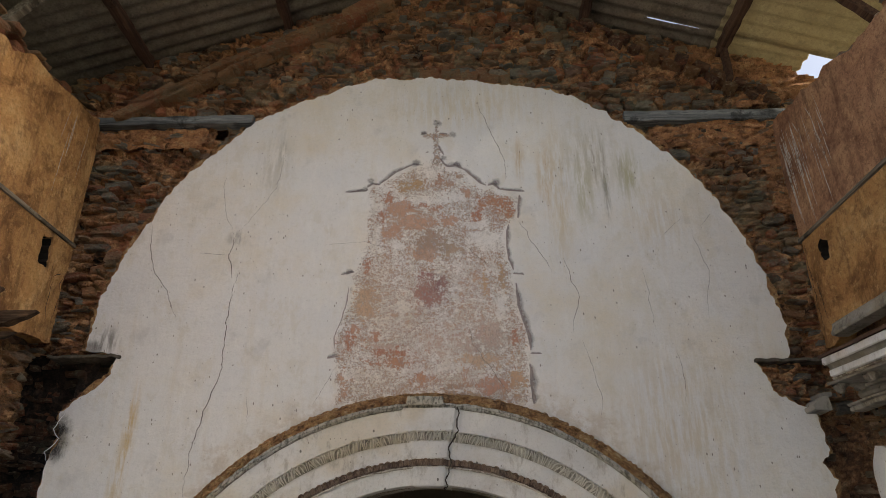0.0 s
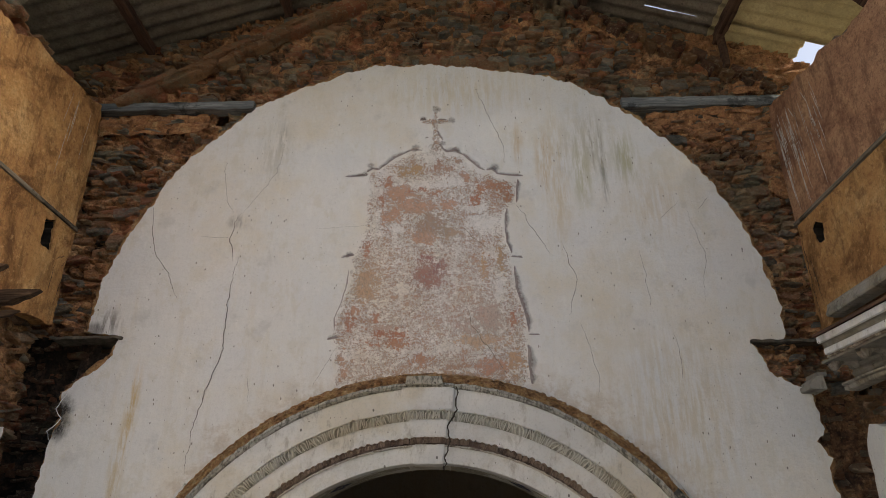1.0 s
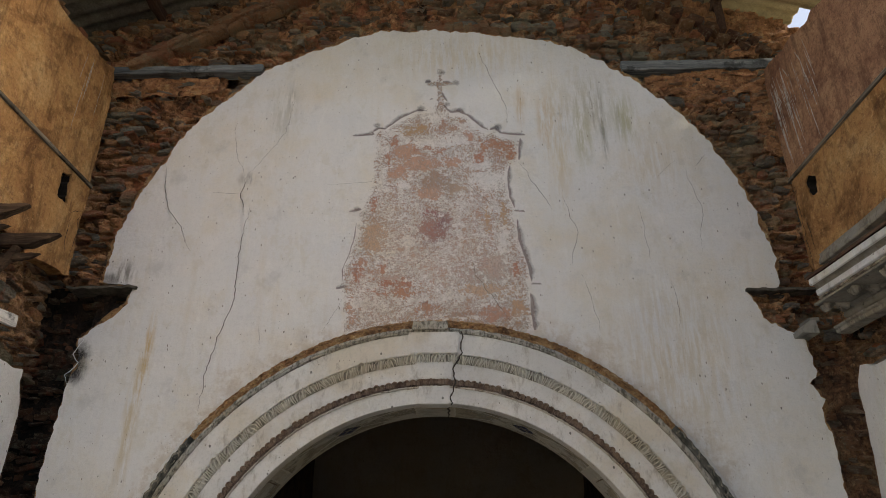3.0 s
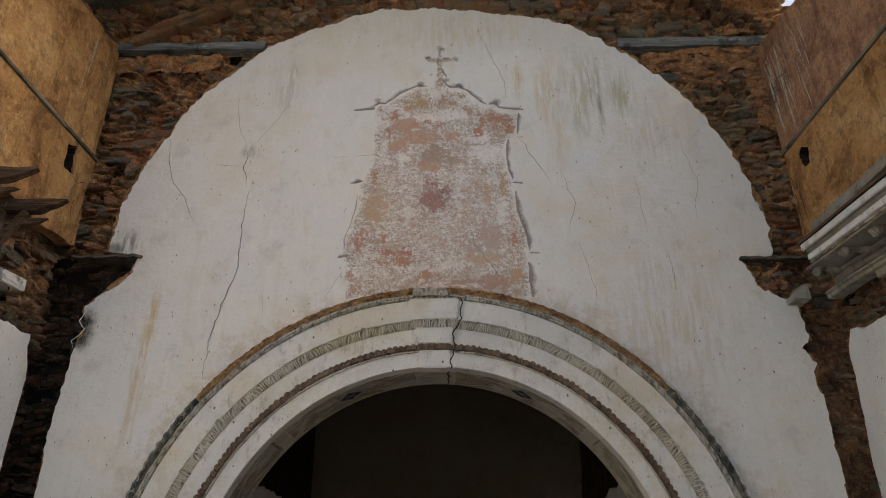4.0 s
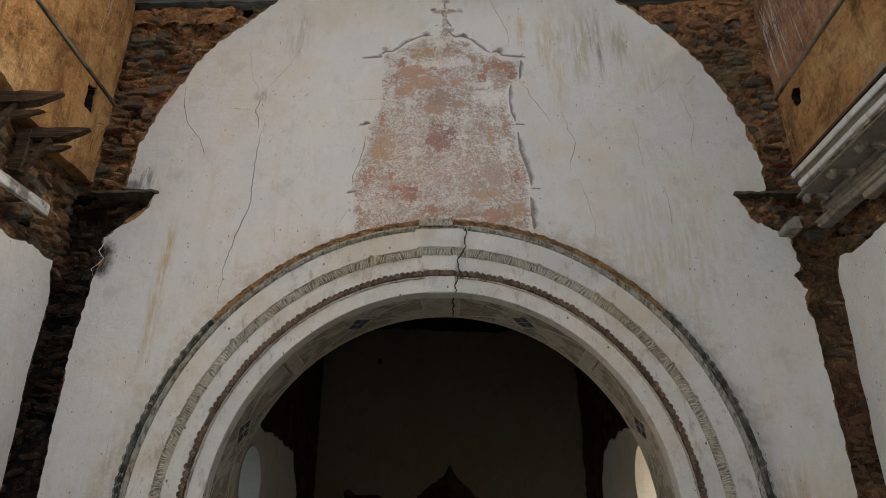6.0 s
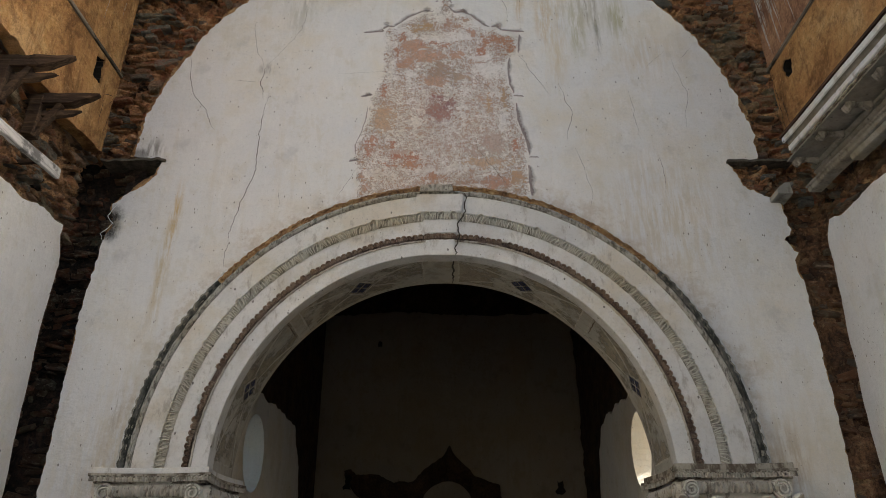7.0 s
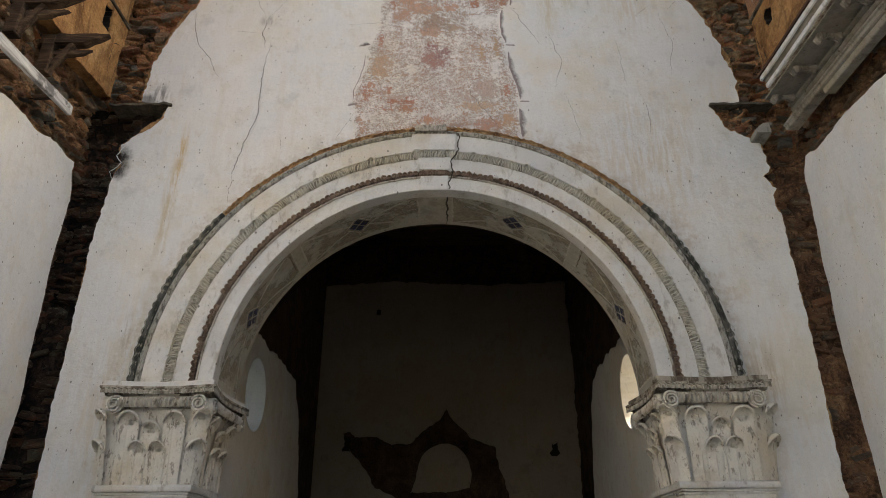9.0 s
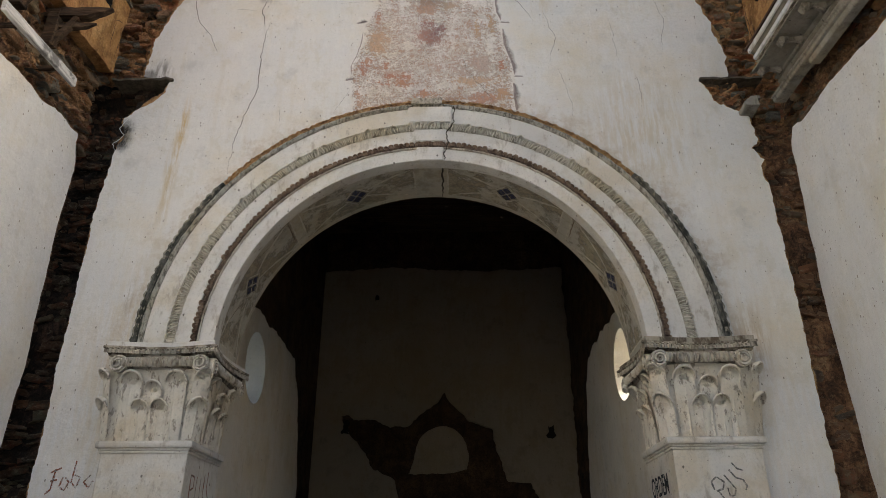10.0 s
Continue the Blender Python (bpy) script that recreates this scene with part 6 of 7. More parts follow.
part("fillet", run_y([(3.52, 6.095), (3.52, 6.13), (3.61, 6.14), (3.61, 6.095)], -0.14, 0.10, sag=0.02, seed=3), M["cornice_shaded"], frag)
for name, lo, hi in (("slate_slab", (3.05, -0.05, 6.455), (3.75, 0.30, 6.485)), ("slate_slab", (-3.72, -0.04, 6.575), (-3.01, 0.30, 6.605))):
    log(name, lo, hi, M["slate"], "dark slate slab let into the wall", "slab", seed=lo[0], group="slate slabs", jitter=0.022, bevel=0.005, cuts=22)

# struts under the eaves
for s, a, b in ((-1, (-4.62, -1.2, 9.34), (-3.90, -1.2, 10.16)), (1, (4.70, -1.2, 9.17), (4.0, -1.2, 9.95))):
    d = Vector(b) - Vector(a)
    strut = part("roof_strut", rough_box((-0.045, -0.045, 0), (0.045, 0.045, d.length), 0.01, 0.012, 8, s), M["batten"] if s < 0 else M["purlin"])
    strut.matrix_world = Matrix.Translation(a) @ d.to_track_quat("Z", "Y").to_matrix().to_4x4()
    tagged(strut, "grey wooden strut from the wall top to the roof" if s < 0 else "dark wooden strut from the wall top to the roof", "strut")

# clay still clinging to the gable
for n, (cx, cz, rx, rz, tilt) in enumerate(((3.2, 9.04, 0.75, 0.17, 0.0), (3.72, 8.55, 0.14, 0.5, 0.0), (3.45, 9.2, 0.5, 0.07, 0.0), (-3.2, 9.13, 0.72, 0.14, 0.03), (3.80, 9.88, 0.80, 0.24, -0.36), (3.75, 9.52, 0.35, 0.10, 0.1), (2.25, 10.35, 0.6, 0.10, -0.34))):
    def near(u, v, cx=cx, cz=cz, rx=rx, rz=rz, tilt=tilt, n=n):
        du, dv = (u - cx) / rx, (v - cz - tilt * (u - cx)) / rz
        return du ** 4 + dv ** 4 < 1.0 + 0.8 * wob(u, v, n, 5.0) and not in_plaster(u, v, 0.0) and not putlog(u, v) and v < min(roof_z(u) - 0.03, 9.92 - 0.35 * (u - 4.2) if u > 4.2 else 99)
    clay_face("clay_patch", cx - rx * 1.3, cx + rx * 1.3, cz - rz * 1.6 - abs(tilt) * rx, cz + rz * 1.6 + abs(tilt) * rx, on_arch_wall, near, arch_wall, 0.022, 0.012, 0.022, 90.0 + n, lump=(2.6, 6.0), mat="coat")

# ---- faded painted altarpiece on the plaster ----
painting = empty("wall_painting", "faded red painted altarpiece with a cross, flaking from the plaster", "painting")


def inside_data(me, values):
    at = me.attributes.new("inside", "FLOAT", "POINT")
    at.data.foreach_set("value", values)


def painted_field(name, pts, mat, lift, seed, soft, label="", cell=0.02):
    """A thin coat of paint inside an outline, on a fine grid that knows how far each place lies from its edge."""
    o = np.array(ragged(pts, 0.02, 0.02, seed, 0.02))
    nxt = np.roll(o, -1, 0)
    lo, hi = o.min(0), o.max(0)
    nu, nv = int((hi[0] - lo[0]) / cell) + 1, int((hi[1] - lo[1]) / cell) + 1
    idx, vs, val = {}, [], []
    for j in range(nv + 1):
        for i in range(nu + 1):
            q = lo + np.array((i, j)) * cell
            cross = ((o[:, 1] > q[1]) != (nxt[:, 1] > q[1])) & (q[0] < (nxt[:, 0] - o[:, 0]) * (q[1] - o[:, 1]) / (nxt[:, 1] - o[:, 1] + 1e-12) + o[:, 0])
            if cross.sum() % 2:
                idx[i, j] = len(vs)
                vs.append((q[0], -lift, q[1]))
                val.append(min(1.0, float(np.sqrt(((o - q) ** 2).sum(1).min())) / soft))
    fs = [tuple(idx[c] for c in ((i, j), (i + 1, j), (i + 1, j + 1), (i, j + 1))) for i, j in idx if all(c in idx for c in ((i + 1, j), (i + 1, j + 1), (i, j + 1)))]
    ob = part(name, (vs, fs), M[mat], painting, label)
    inside_data(ob.data, val)
    return ob


body = [(-0.92, 6.08), (-0.93, 6.44), (-0.97, 6.56), (-0.97, 6.70), (-0.95, 6.80), (-0.90, 6.92), (-0.85, 7.12), (-0.84, 7.36), (-0.80, 7.46), (-0.72, 7.66), (-0.69, 7.84), (-0.71, 8.20), (-0.70, 8.40), (-0.64, 8.45), (-0.57, 8.45), (-0.49, 8.52),
        (-0.40, 8.60), (-0.29, 8.66), (-0.20, 8.70), (-0.06, 8.72), (0.00, 8.88), (0.00, 9.04), (-0.12, 9.06), (-0.13, 9.12), (0.0, 9.13), (0.02, 9.22), (0.07, 9.22), (0.08, 9.13), (0.18, 9.12), (0.18, 9.06), (0.08, 9.04), (0.08, 8.92), (0.11, 8.76), (0.18, 8.67), (0.26, 8.67),
        (0.35, 8.61), (0.44, 8.52), (0.52, 8.44), (0.58, 8.41), (0.66, 8.42), (0.72, 8.36), (0.93, 8.33), (0.90, 8.02), (0.80, 7.95), (0.77, 7.86), (0.77, 7.60), (0.82, 7.40), (0.84, 7.25), (0.86, 7.07), (0.90, 6.91), (0.935, 6.76), (0.945, 6.62),
        (0.95, 6.54), (0.93, 6.44), (0.93, 6.25), (0.93, 6.06)]
painted_field("painted_body", body, "fresco", 0.004, 1.0, 0.14)
painted_field("painted_cross", [(-0.01, 8.70), (0.0, 8.88), (0.0, 9.04), (-0.12, 9.055), (-0.14, 9.09), (-0.12, 9.125), (0.0, 9.125), (0.01, 9.22), (0.05, 9.25), (0.085, 9.22), (0.085, 9.125), (0.18, 9.12), (0.20, 9.085), (0.18, 9.05), (0.085, 9.04), (0.09, 8.90), (0.12, 8.78), (0.16, 8.70)],
              "fresco", 0.0048, 11.0, 0.06, cell=0.01)


def shade_stroke(knots, w, seed=0.0, wobble=0.008):
    """One soft brush stroke of painted shadow on the outer side of an edge, walked clockwise."""
    line = wander(knots, 0.015, wobble, seed)
    vs, fs, val = [], [], []
    n = len(line)
    for i, (u, v) in enumerate(line):
        a, b = line[max(0, i - 2)], line[min(n - 1, i + 2)]
        dx, dy = b[0] - a[0], b[1] - a[1]
        d = math.hypot(dx, dy) or 1
        ww = w * (0.62 + 0.35 * wob(u, v, 0, 9, seed)) * min(1.0, 0.3 + 5.0 * min(i, n - 1 - i) / n)
        for f, g in ((-0.14, 0.0), (0.0, 0.95), (0.25, 0.75), (0.55, 0.42), (1.0, 0.0)):
            vs.append((u - dy / d * ww * f, -0.0065, v + dx / d * ww * f))
            val.append(g)
    for i in range(n - 1):
        fs += [(5 * i + j, 5 * i + j + 1, 5 * i + j + 6, 5 * i + j + 5) for j in range(4)]
    ob = part("painted_shadow", (vs, fs), M["shade"], painting, "mauve-grey painted shadow")
    inside_data(ob.data, val)


def shade_spot(u, v, r, seed):
    """A dab of the same shade."""
    vs, val = [(u, -0.0068, v)], [0.6]
    for ring, g in ((0.5, 0.45), (1.0, 0.0)):
        for c in np.linspace(0, 2 * math.pi, 16, endpoint=False):
            q = r * ring * (1 + 0.5 * wob(math.cos(c) * 2, math.sin(c) * 2, seed, 1.0))
            vs.append((u + q * math.cos(c), -0.0068, v + 0.85 * q * math.sin(c)))
            val.append(g)
    fs = [(0, 1 + i, 1 + (i + 1) % 16) for i in range(16)] + [(1 + i, 17 + i, 17 + (i + 1) % 16, 1 + (i + 1) % 16) for i in range(16)]
    ob = part("painted_shadow", (vs, fs), M["shade"], painting, "mauve-grey painted dab")
    inside_data(ob.data, val)


for n, (knots, w) in enumerate((([(-0.93, 8.375), (-0.70, 8.385)], 0.05), ([(-0.80, 8.385), (-0.69, 8.40)], 0.09), ([(-0.70, 8.43), (-0.64, 8.47), (-0.57, 8.46)], 0.06), ([(-0.62, 8.465), (-0.57, 8.46), (-0.49, 8.53), (-0.40, 8.61), (-0.29, 8.67), (-0.20, 8.705), (-0.10, 8.70)], 0.075),
                                ([(0.06, 8.96), (0.09, 8.88), (0.13, 8.83)], 0.05), ([(0.08, 8.78), (0.12, 8.72), (0.17, 8.675), (0.26, 8.685), (0.35, 8.63), (0.44, 8.54), (0.52, 8.46), (0.58, 8.43)], 0.085), ([(0.60, 8.43), (0.66, 8.44), (0.72, 8.385)], 0.07),
                                ([(0.70, 8.385), (0.82, 8.365), (0.99, 8.35)], 0.075), ([(0.925, 8.31), (0.915, 8.20), (0.90, 8.03)], 0.07), ([(0.80, 7.96), (0.775, 7.88), (0.765, 7.71), (0.785, 7.56), (0.82, 7.44)], 0.075), ([(0.82, 7.40), (0.93, 7.385)], 0.05),
                                ([(0.835, 7.30), (0.85, 7.07), (0.89, 6.91), (0.93, 6.76), (0.945, 6.60)], 0.10), ([(0.94, 6.565), (1.05, 6.565)], 0.045), ([(0.93, 6.47), (0.93, 6.25), (0.945, 6.09)], 0.11), ([(-0.92, 7.415), (-0.79, 7.44)], 0.055),
                                ([(-1.01, 6.545), (-0.90, 6.565)], 0.06), ([(-0.945, 6.64), (-0.95, 6.76), (-0.90, 6.90), (-0.85, 7.08), (-0.835, 7.28)], 0.022), ([(-0.13, 9.10), (-0.06, 9.11)], 0.05), ([(0.08, 9.105), (0.17, 9.10)], 0.045), ([(-0.07, 8.86), (-0.03, 8.87)], 0.04))):
    shade_stroke(knots, w, n * 2.3)
for n, (u, v, r) in enumerate(((0.065, 9.25, 0.065), (0.035, 9.28, 0.03), (0.225, 9.095, 0.06), (-0.09, 9.125, 0.045), (-0.66, 8.515, 0.05), (-0.175, 8.735, 0.06), (0.275, 8.705, 0.06), (0.69, 8.47, 0.06), (0.125, 8.79, 0.045), (-0.85, 7.45, 0.05))):
    shade_spot(u, v, r, n * 1.7)

# ---- cracks in the plaster ----
CRACKS = [([(-2.98, 8.10), (-2.93, 7.8), (-2.88, 7.53), (-2.68, 7.26), (-2.54, 6.98)], 0.010),
          ([(-2.06, 7.88), (-2.09, 7.65), (-2.04, 7.40)], 0.013), ([(-1.99, 7.48), (-2.03, 6.9), (-2.02, 6.43), (-2.13, 6.04), (-2.20, 5.7), (-2.21, 5.30)], 0.012),
          ([(-1.62, 8.9), (-1.68, 8.45), (-2.05, 7.88)], 0.005), ([(-2.26, 8.6), (-2.22, 8.2), (-2.08, 7.9)], 0.005),
          ([(0.50, 9.55), (0.64, 9.15), (0.80, 8.75), (0.80, 8.50)], 0.008), ([(0.91, 8.0), (1.05, 7.72), (1.21, 7.42)], 0.009),
          ([(0.30, 7.77), (0.45, 7.6), (0.64, 7.47)], 0.007), ([(0.02, 6.99), (-0.25, 6.78), (-0.32, 6.57)], 0.008),
          ([(0.33, 6.95), (0.39, 6.68), (0.73, 6.18)], 0.010), ([(1.34, 7.57), (1.47, 7.14), (1.35, 6.77)], 0.008),
          ([(1.45, 6.7), (1.58, 6.2), (1.55, 5.95)], 0.005), ([(2.66, 7.91), (2.78, 7.4), (2.70, 6.9)], 0.005), ([(2.12, 7.45), (2.15, 7.1), (2.17, 6.78)], 0.005),
          ([(2.33, 6.58), (2.38, 6.3), (2.34, 6.09)], 0.006), ([(2.94, 8.06), (2.79, 7.91)], 0.005), ([(2.60, 8.02), (2.37, 7.79)], 0.004), ([(-2.40, 7.68), (-2.1, 7.66)], 0.005),
          ([(-1.1, 6.1), (-0.92, 6.45)], 0.005), ([(-1.2, 7.75), (-0.7, 7.78), (0.0, 7.6)], 0.004), ([(-1.75, 6.2), (-1.72, 5.95)], 0.004)]
for i, (knots, w) in enumerate(CRACKS):
    part("crack", ribbon(wander(knots, 0.018, 0.022, i * 3.7), w * 0.62, on_arch_wall, 0.0075, True, i), M["crack"], arch_wall)
# peeled edge of the plaster by the soot stain
part("peeled_edge", ribbon(wander([(-3.36, 6.12), (-3.47, 6.0), (-3.50, 5.9), (-3.44, 5.82), (-3.52, 5.70), (-3.48, 5.58)], 0.015, 0.03, 5.0), 0.010, on_arch_wall, 0.02, True, 3), M["side"], arch_wall)

# ---- scrawls on the plaster and the pilasters ----


def scrawl(strokes, place, width, mat, name, label):
    g = empty(name, label, "graffiti")
    for st in strokes:
        pts = []
        for (a, b), (c, d) in zip(st, st[1:]):
            pts += [(a + (c - a) * k / 5, b + (d - b) * k / 5) for k in range(5)]
        pts.append(st[-1])
        part("stroke", ribbon(pts, width, place, 0.0, False), mat, g)
    return g


PF = -0.115   # front of the pilasters
scrawl([[(2.38, 2.02), (2.36, 2.10), (2.42, 2.15), (2.49, 2.10), (2.47, 2.03), (2.40, 2.01)], [(2.42, 2.01), (2.47, 1.93), (2.52, 1.92)], [(2.50, 2.17), (2.55, 2.10), (2.60, 2.03), (2.58, 1.97), (2.53, 1.96), (2.52, 2.04)],
        [(2.56, 2.22), (2.62, 2.14), (2.69, 2.12), (2.72, 2.06), (2.70, 2.02)], [(2.60, 2.29), (2.65, 2.23), (2.71, 2.21)]],
       lambda u, v, d: (u * 0.82 + 0.44, PF - 0.006, v * 0.82 + 0.37), 0.021, M["scrawl_grey"], "scrawl", "grey sprayed scrawl on the white pilaster")
scrawl([[(0.02, 2.20), (0.02, 1.92)], [(0.02, 2.20), (0.10, 2.19), (0.11, 2.10), (0.03, 2.07)], [(0.17, 2.20), (0.16, 1.97), (0.21, 1.93), (0.27, 1.97), (0.27, 2.20)], [(0.36, 2.24), (0.36, 2.05), (0.47, 1.99), (0.42, 1.93), (0.30, 1.91)],
        [(0.45, 2.28), (0.44, 2.12), (0.52, 2.03)]],
       lambda u, v, d: (CX - 2.11 + 0.005, u + 0.02, v), 0.02, M["scrawl_red"], "scrawl", "brown painted scrawl on the white pilaster")
scrawl([[(-3.36, 2.22), (-3.27, 2.26)], [(-3.32, 2.25), (-3.33, 2.08), (-3.37, 2.04)], [(-3.35, 2.15), (-3.29, 2.16)], [(-3.24, 2.18), (-3.26, 2.10), (-3.21, 2.07), (-3.18, 2.14), (-3.22, 2.18)],
        [(-3.15, 2.32), (-3.16, 2.14), (-3.11, 2.09), (-3.09, 2.18), (-3.14, 2.20)], [(-3.0, 2.20), (-3.05, 2.14), (-3.0, 2.09), (-2.97, 2.15)]],
       lambda u, v, d: (u, -0.006, v), 0.018, M["scrawl_red"], "scrawl", "brown painted scrawl on the white plaster")
scrawl([[(-3.12, 1.93), (-3.02, 1.94)], [(-3.09, 1.93), (-3.09, 1.78)]], lambda u, v, d: (u, -0.006, v), 0.022, M["scrawl_red"], "scrawl", "brown painted stroke on the white plaster")
word = bpy.data.curves.new("word", "FONT")
word.body = "ORDEM"
word.size, word.space_character = 0.235, 0.93
word.offset = 0.003
word_ob = new("word_tmp", word)
bpy.context.view_layer.update()
word_me = bpy.data.meshes.new_from_object(word_ob.evaluated_get(bpy.context.evaluated_depsgraph_get()))
bpy.data.objects.remove(word_ob)
word_me.materials.clear()
word_me.materials.append(M["ink"])
written = tagged(new("painted_word", word_me), "dark word ORDEM sprayed on the pilaster side", "graffiti")
written.matrix_world = Matrix(((0, 0, -1, CX + 2.11 - 0.005), (-0.70, 0, 0, 0.66), (0, 1.05, 0, 2.03), (0, 0, 0, 1)))

# ---- stones of the gable and of the bare bands, last because they are many ----


def stone_mesh(k):
    """An angular split stone, one unit wide and high, its face at -y."""
    rr = random.Random(100 + k)
    base = [(-0.5, -0.5), (0.5, -0.5), (0.5, 0.5), (-0.5, 0.5)]
    if k % 4 == 1:
        base = [(-0.5, -0.3), (-0.3, -0.5), (0.5, -0.5), (0.5, 0.2), (0.25, 0.5), (-0.5, 0.5)]
    elif k % 4 == 2:
        base = [(-0.5, -0.5), (0.35, -0.5), (0.5, -0.1), (0.45, 0.5), (-0.35, 0.5)]
    elif k % 4 == 3:
        base = [(-0.5, 0.0), (-0.3, -0.5), (0.4, -0.5), (0.5, 0.1), (0.2, 0.5), (-0.4, 0.45)]
    ring = [(x + rr.uniform(-0.07, 0.07), z + rr.uniform(-0.10, 0.10)) for x, z in base]
    n = len(ring)
    vs = [(x, 0.5, z) for x, z in ring] + [(x, -0.30 + rr.uniform(-0.12, 0.12), z) for x, z in ring]
    dx, dz = rr.uniform(-0.05, 0.05), rr.uniform(-0.08, 0.08)
    vs += [(x * 0.90 + dx * 0.5, -0.46 + rr.uniform(-0.12, 0.12), z * 0.80 + dz * 0.5) for x, z in ring]
    fs = []
    for r in (0, 1):
        for i in range(n):
            j = (i + 1) % n
            fs.append((r * n + i, r * n + j, (r + 1) * n + j, (r + 1) * n + i))
    vs.append((dx, -0.5 + rr.uniform(-0.06, 0.06), dz))
    c = len(vs) - 1
    fs += [(2 * n + i, 2 * n + (i + 1) % n, c) for i in range(n)]
    return vs, fs


KINDS = [stone_mesh(k) for k in range(28)]
SHARED = {}


def stone_data(k, mat):
    if (k, mat) not in SHARED:
        me = bpy.data.meshes.new("stone")
        me.from_pydata(KINDS[k][0], [], KINDS[k][1])
        me.materials.append(M[mat])
        me.update()
        SHARED[k, mat] = me
    return SHARED[k, mat]


def lay_stones(u0, u1, v0, v1, keep, frame_of, parent, limit, prefer, seed, deep=0.05, deeper=lambda u, v: 0.0, mat="stone", share=0.50, rest="stone_rest", kinds=("thin", "thin", "thin", "mid", "mid", "block")):
    """Courses of uneven stones. frame_of(u, v, d): matrix at that place, x along the wall, -y outwards."""
    rr = random.Random(seed)
    todo = []
    v = v0
    while v < v1:
        kind = rr.choice(kinds)
        h = {"thin": rr.uniform(0.018, 0.035), "mid": rr.uniform(0.04, 0.075), "block": rr.uniform(0.07, 0.115)}[kind]
        u = u0 - rr.uniform(0, 0.3)
        drift = rr.uniform(0, 10)
        while u < u1:
            w = {"thin": rr.uniform(0.05, 0.24), "mid": rr.uniform(0.06, 0.22), "block": rr.uniform(0.09, 0.30)}[kind]
            uc, vc = u + w / 2, v + h / 2 + 0.11 * wob(u * 1.3, v * 0.8, 0, 1.0, seed) + 0.02 * wob(u * 4.0, drift, 0, 1.0)
            if keep(uc, vc) and rr.random() < share:
                todo.append((uc, vc, w * rr.uniform(0.9, 1.05), h * rr.uniform(0.7, 1.3), deep + deeper(uc, vc) + rr.uniform(-0.026, 0.040), rr.gauss(0.0, 0.15), rr.randrange(len(KINDS)), rr.uniform(0.10, 0.16)))
            u += w + rr.uniform(0.0, 0.012)
        v += h * rr.uniform(0.92, 1.05) + rr.uniform(0.0, 0.008)
    todo.sort(key=lambda q: prefer(q[0], q[1]))
    vs, fs = [], []
    for i, (uc, vc, w, h, d, tilt, k, th) in enumerate(todo):
        m = frame_of(uc, vc, d + th / 2) @ Matrix.Rotation(tilt, 4, "Y") @ Matrix.Diagonal((w, th, h, 1))
        if i < limit:
            o = new("stone", stone_data(k, mat))
            o.parent = parent
            o.matrix_basis = m
        else:
            b = len(vs)
            vs += [tuple(m @ Vector(p)) for p in KINDS[k][0]]
            fs += [tuple(b + q for q in f) for f in KINDS[k][1]]
    if vs:
        tagged(part("stones", (vs, fs), M[rest], parent), kind="stuff")
    return len(todo)


def arch_frame(u, v, d):
    return Matrix.Translation((u, d, v))


def left_frame(u, v, d):
    return Matrix.Translation((-NAVE - d, u, v)) @ Matrix.Rotation(radians(90), 4, "Z")


def right_frame(u, v, d):
    return Matrix.Translation((NAVE + d, u, v)) @ Matrix.Rotation(radians(-90), 4, "Z")


def in_scar(x, z):
    """The slanting marks that an older roof left on the gable."""
    if -3.55 < x < -0.35:
        return abs(z - (9.50 + (x + 3.45) * 0.545)) < 0.09
    if 1.1 < x < 3.95:
        return abs(z - (9.52 + (3.85 - x) * 0.545)) < 0.09
    return False


def bare(x, z):
    if in_plaster(x, z, -0.02) or z > roof_z(x) - 0.05 or in_scar(x, z):
        return False
    if 9.22 < z < 9.45 and (-3.65 < x < -2.0 or 2.1 < x < 4.0):
        return False
    if putlog(x, z + 0.03) or putlog(x, z - 0.03):
        return False
    if x > 3.1 and z > 9.94 - 0.36 * (x - 3.4):
        return False
    if brick_strip(x + 0.05, z - 0.1):
        return False
    if shaded_corner(x - 0.08, z - 0.05):
        return False
    return abs(x) < 4.45


lay_stones(-4.4, 4.4, 1.6, 11.2, bare, arch_frame, arch_wall, 300, lambda u, v: abs(v - 8.9) + 0.15 * abs(u), 11, 0.035, chase)
lay_stones(-4.2, -2.95, 1.7, 6.62, lambda u, v: shaded_corner(u, v) and not in_plaster(u, v, 0.0), arch_frame, arch_wall, 0, lambda u, v: 0.0, 61, 0.10, chase, share=0.62, rest="sooty_stone", kinds=("mid", "mid", "block", "thin"))
lay_stones(3.44, 4.0, 1.7, 5.98, lambda u, v: not in_plaster(u, v, 0.0), arch_frame, arch_wall, 0, lambda u, v: 0.0, 63, 0.055, chase, share=0.62, rest="strip_stone", kinds=("mid", "block", "block"))
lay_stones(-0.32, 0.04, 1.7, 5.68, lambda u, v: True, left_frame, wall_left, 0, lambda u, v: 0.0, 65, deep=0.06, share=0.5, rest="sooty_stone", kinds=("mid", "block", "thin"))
lay_stones(-0.36, 0.06, 1.7, 5.62, lambda u, v: True, right_frame, wall_right, 0, lambda u, v: 0.0, 67, deep=0.05, share=0.5, rest="strip_stone", kinds=("mid", "block", "block"))
lay_stones(-2.6, 0.02, 5.62, 6.95, lambda u, v: not any(a - 0.03 < u < b + 0.03 and c < v < d for a, b, c, d in WALL_HOLES[-1]), left_frame, wall_left, 300, lambda u, v: -u, 21, deep=0.055, share=0.42)
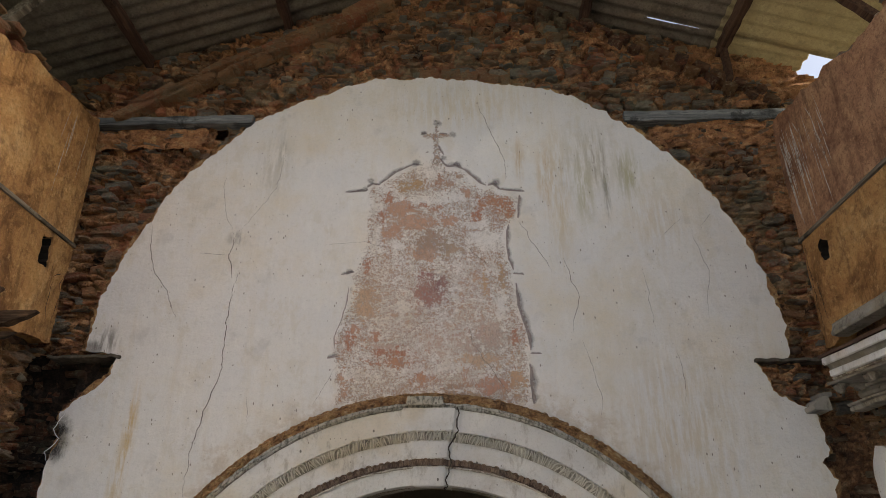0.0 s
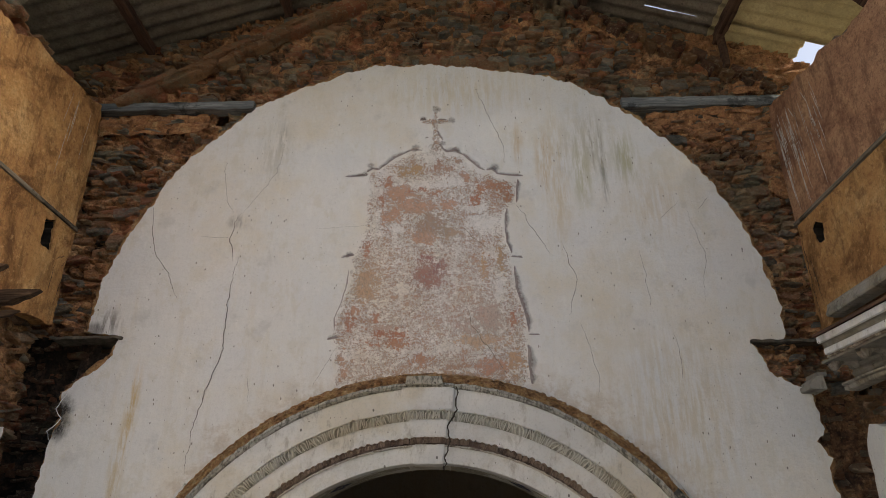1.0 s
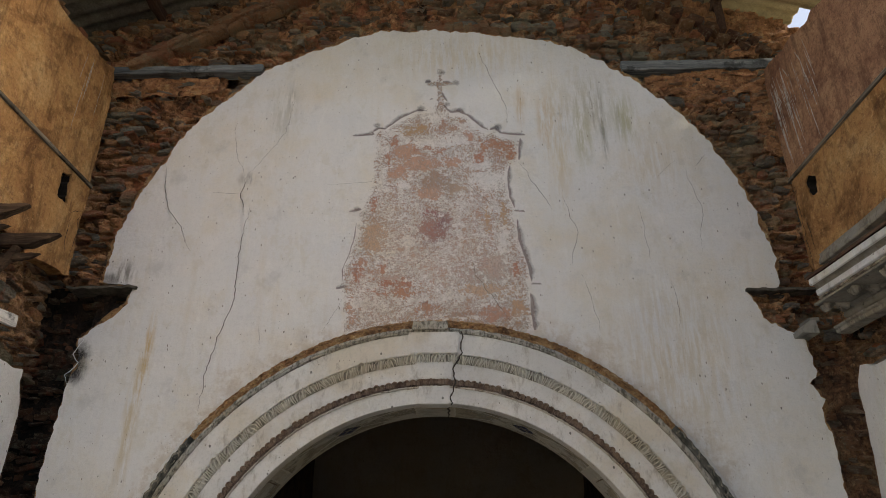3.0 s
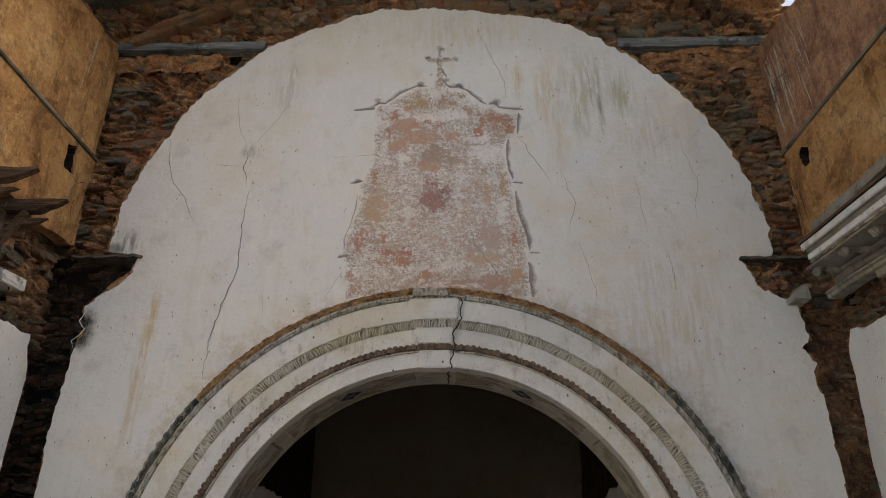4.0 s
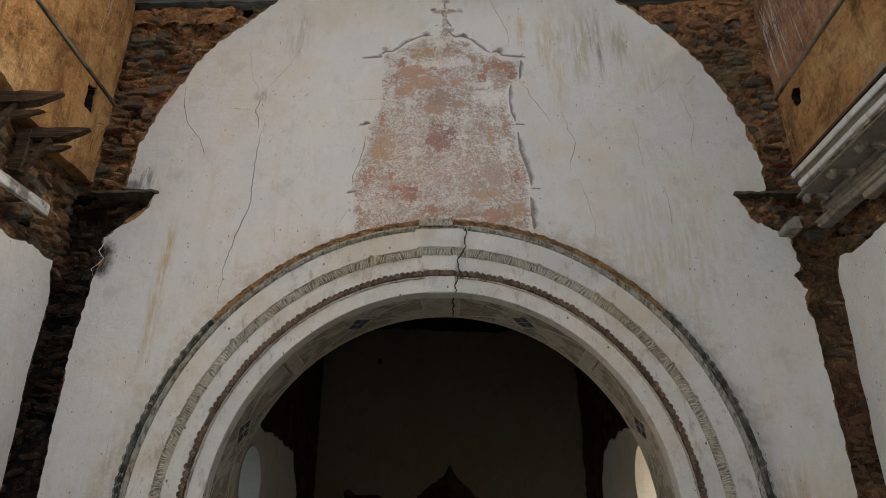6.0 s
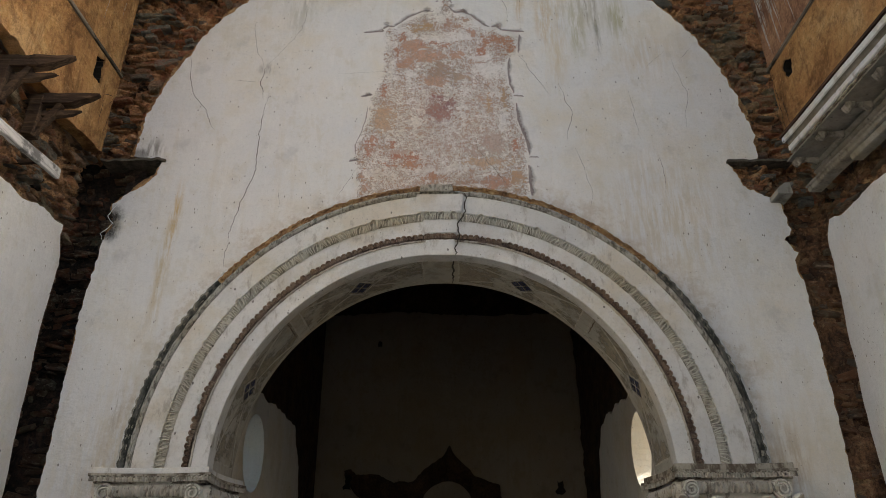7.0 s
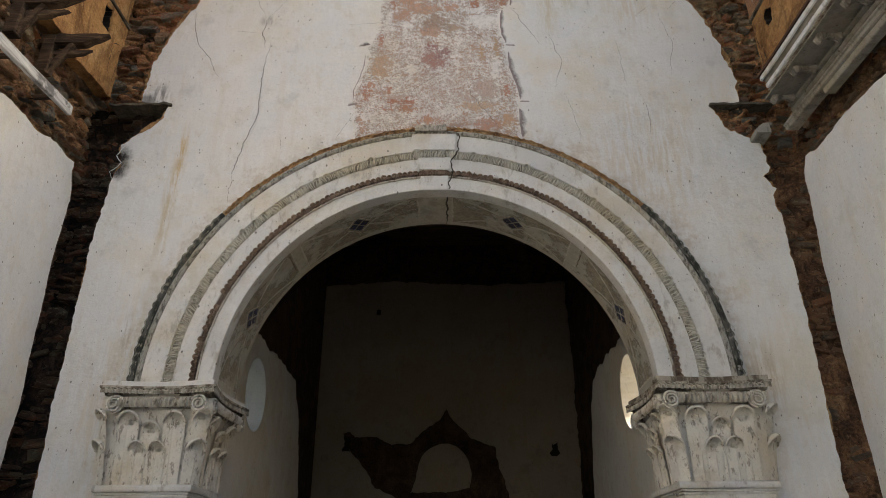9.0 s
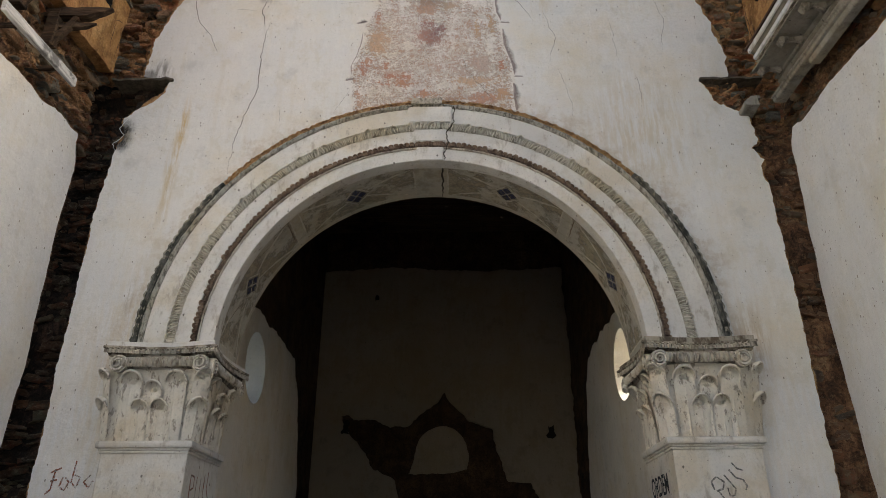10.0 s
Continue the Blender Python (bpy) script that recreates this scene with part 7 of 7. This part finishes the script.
lay_stones(-2.6, 0.02, 5.58, 6.2, lambda u, v: not any(a - 0.03 < u < b + 0.03 and c < v < d for a, b, c, d in WALL_HOLES[1]), right_frame, wall_right, 300, lambda u, v: -u, 31, deep=0.055, share=0.42)
for wall, fr, top, sd, over in ((wall_left, left_frame, 9.12, 41, 0.32), (wall_right, right_frame, 8.92, 51, 0.16)):
    lay_stones(-2.8, 0.05, top - 0.12, top + 0.42, lambda u, v: v < top + over + 0.12 * wob(u, 0, 0, 1.7), lambda u, v, d: fr(u, v, d - 0.06), wall, 240, lambda u, v: -u, sd, deep=0.05, mat="brick" if wall is wall_left else "stone")
# bricks of the old roof scars
for x0, x1, z0, k in ((-3.45, -0.40, 9.50, 0.545), (3.85, 1.15, 9.52, -0.545)):
    n = int(abs(x1 - x0) / 0.20)
    for row in (0, 1):
        for i in range(n):
            t = (i + 0.5 * row) / n
            x = x0 + (x1 - x0) * t
            o = new("brick", stone_data(R.randrange(28), "brick" if x < 0 else "brick_dark"))
            o.parent = arch_wall
            o.matrix_basis = arch_frame(x, z0 + abs(x - x0) * 0.545 + (row - 0.5) * 0.095, (0.0 if x < 0 else 0.03) + R.uniform(-0.03, 0.03) - (0.0 if x > 0 else 0.025 if row == 0 else 0.01)) @ Matrix.Rotation(-math.atan(k) + R.uniform(-0.05, 0.05), 4, "Y") @ Matrix.Diagonal(((R.uniform(0.22, 0.44), 0.16, R.uniform(0.05, 0.10), 1) if x < 0 else (R.uniform(0.11, 0.21), 0.20, R.uniform(0.06, 0.095), 1)))
# broken roof tiles stuck along the crown of the vault outline
for i in range(9):
    x = -0.08 + i * 0.115 + R.uniform(-0.02, 0.02)
    o = new("tile_shard", stone_data(R.randrange(28), "tile"))
    o.parent = arch_wall
    o.matrix_basis = arch_frame(x, VAULT_Z + math.sqrt(VAULT_R ** 2 - x * x) + 0.03, 0.035) @ Matrix.Rotation(R.uniform(-0.4, 0.4), 4, "Y") @ Matrix.Diagonal((R.uniform(0.09, 0.15), 0.06, R.uniform(0.13, 0.2), 1))
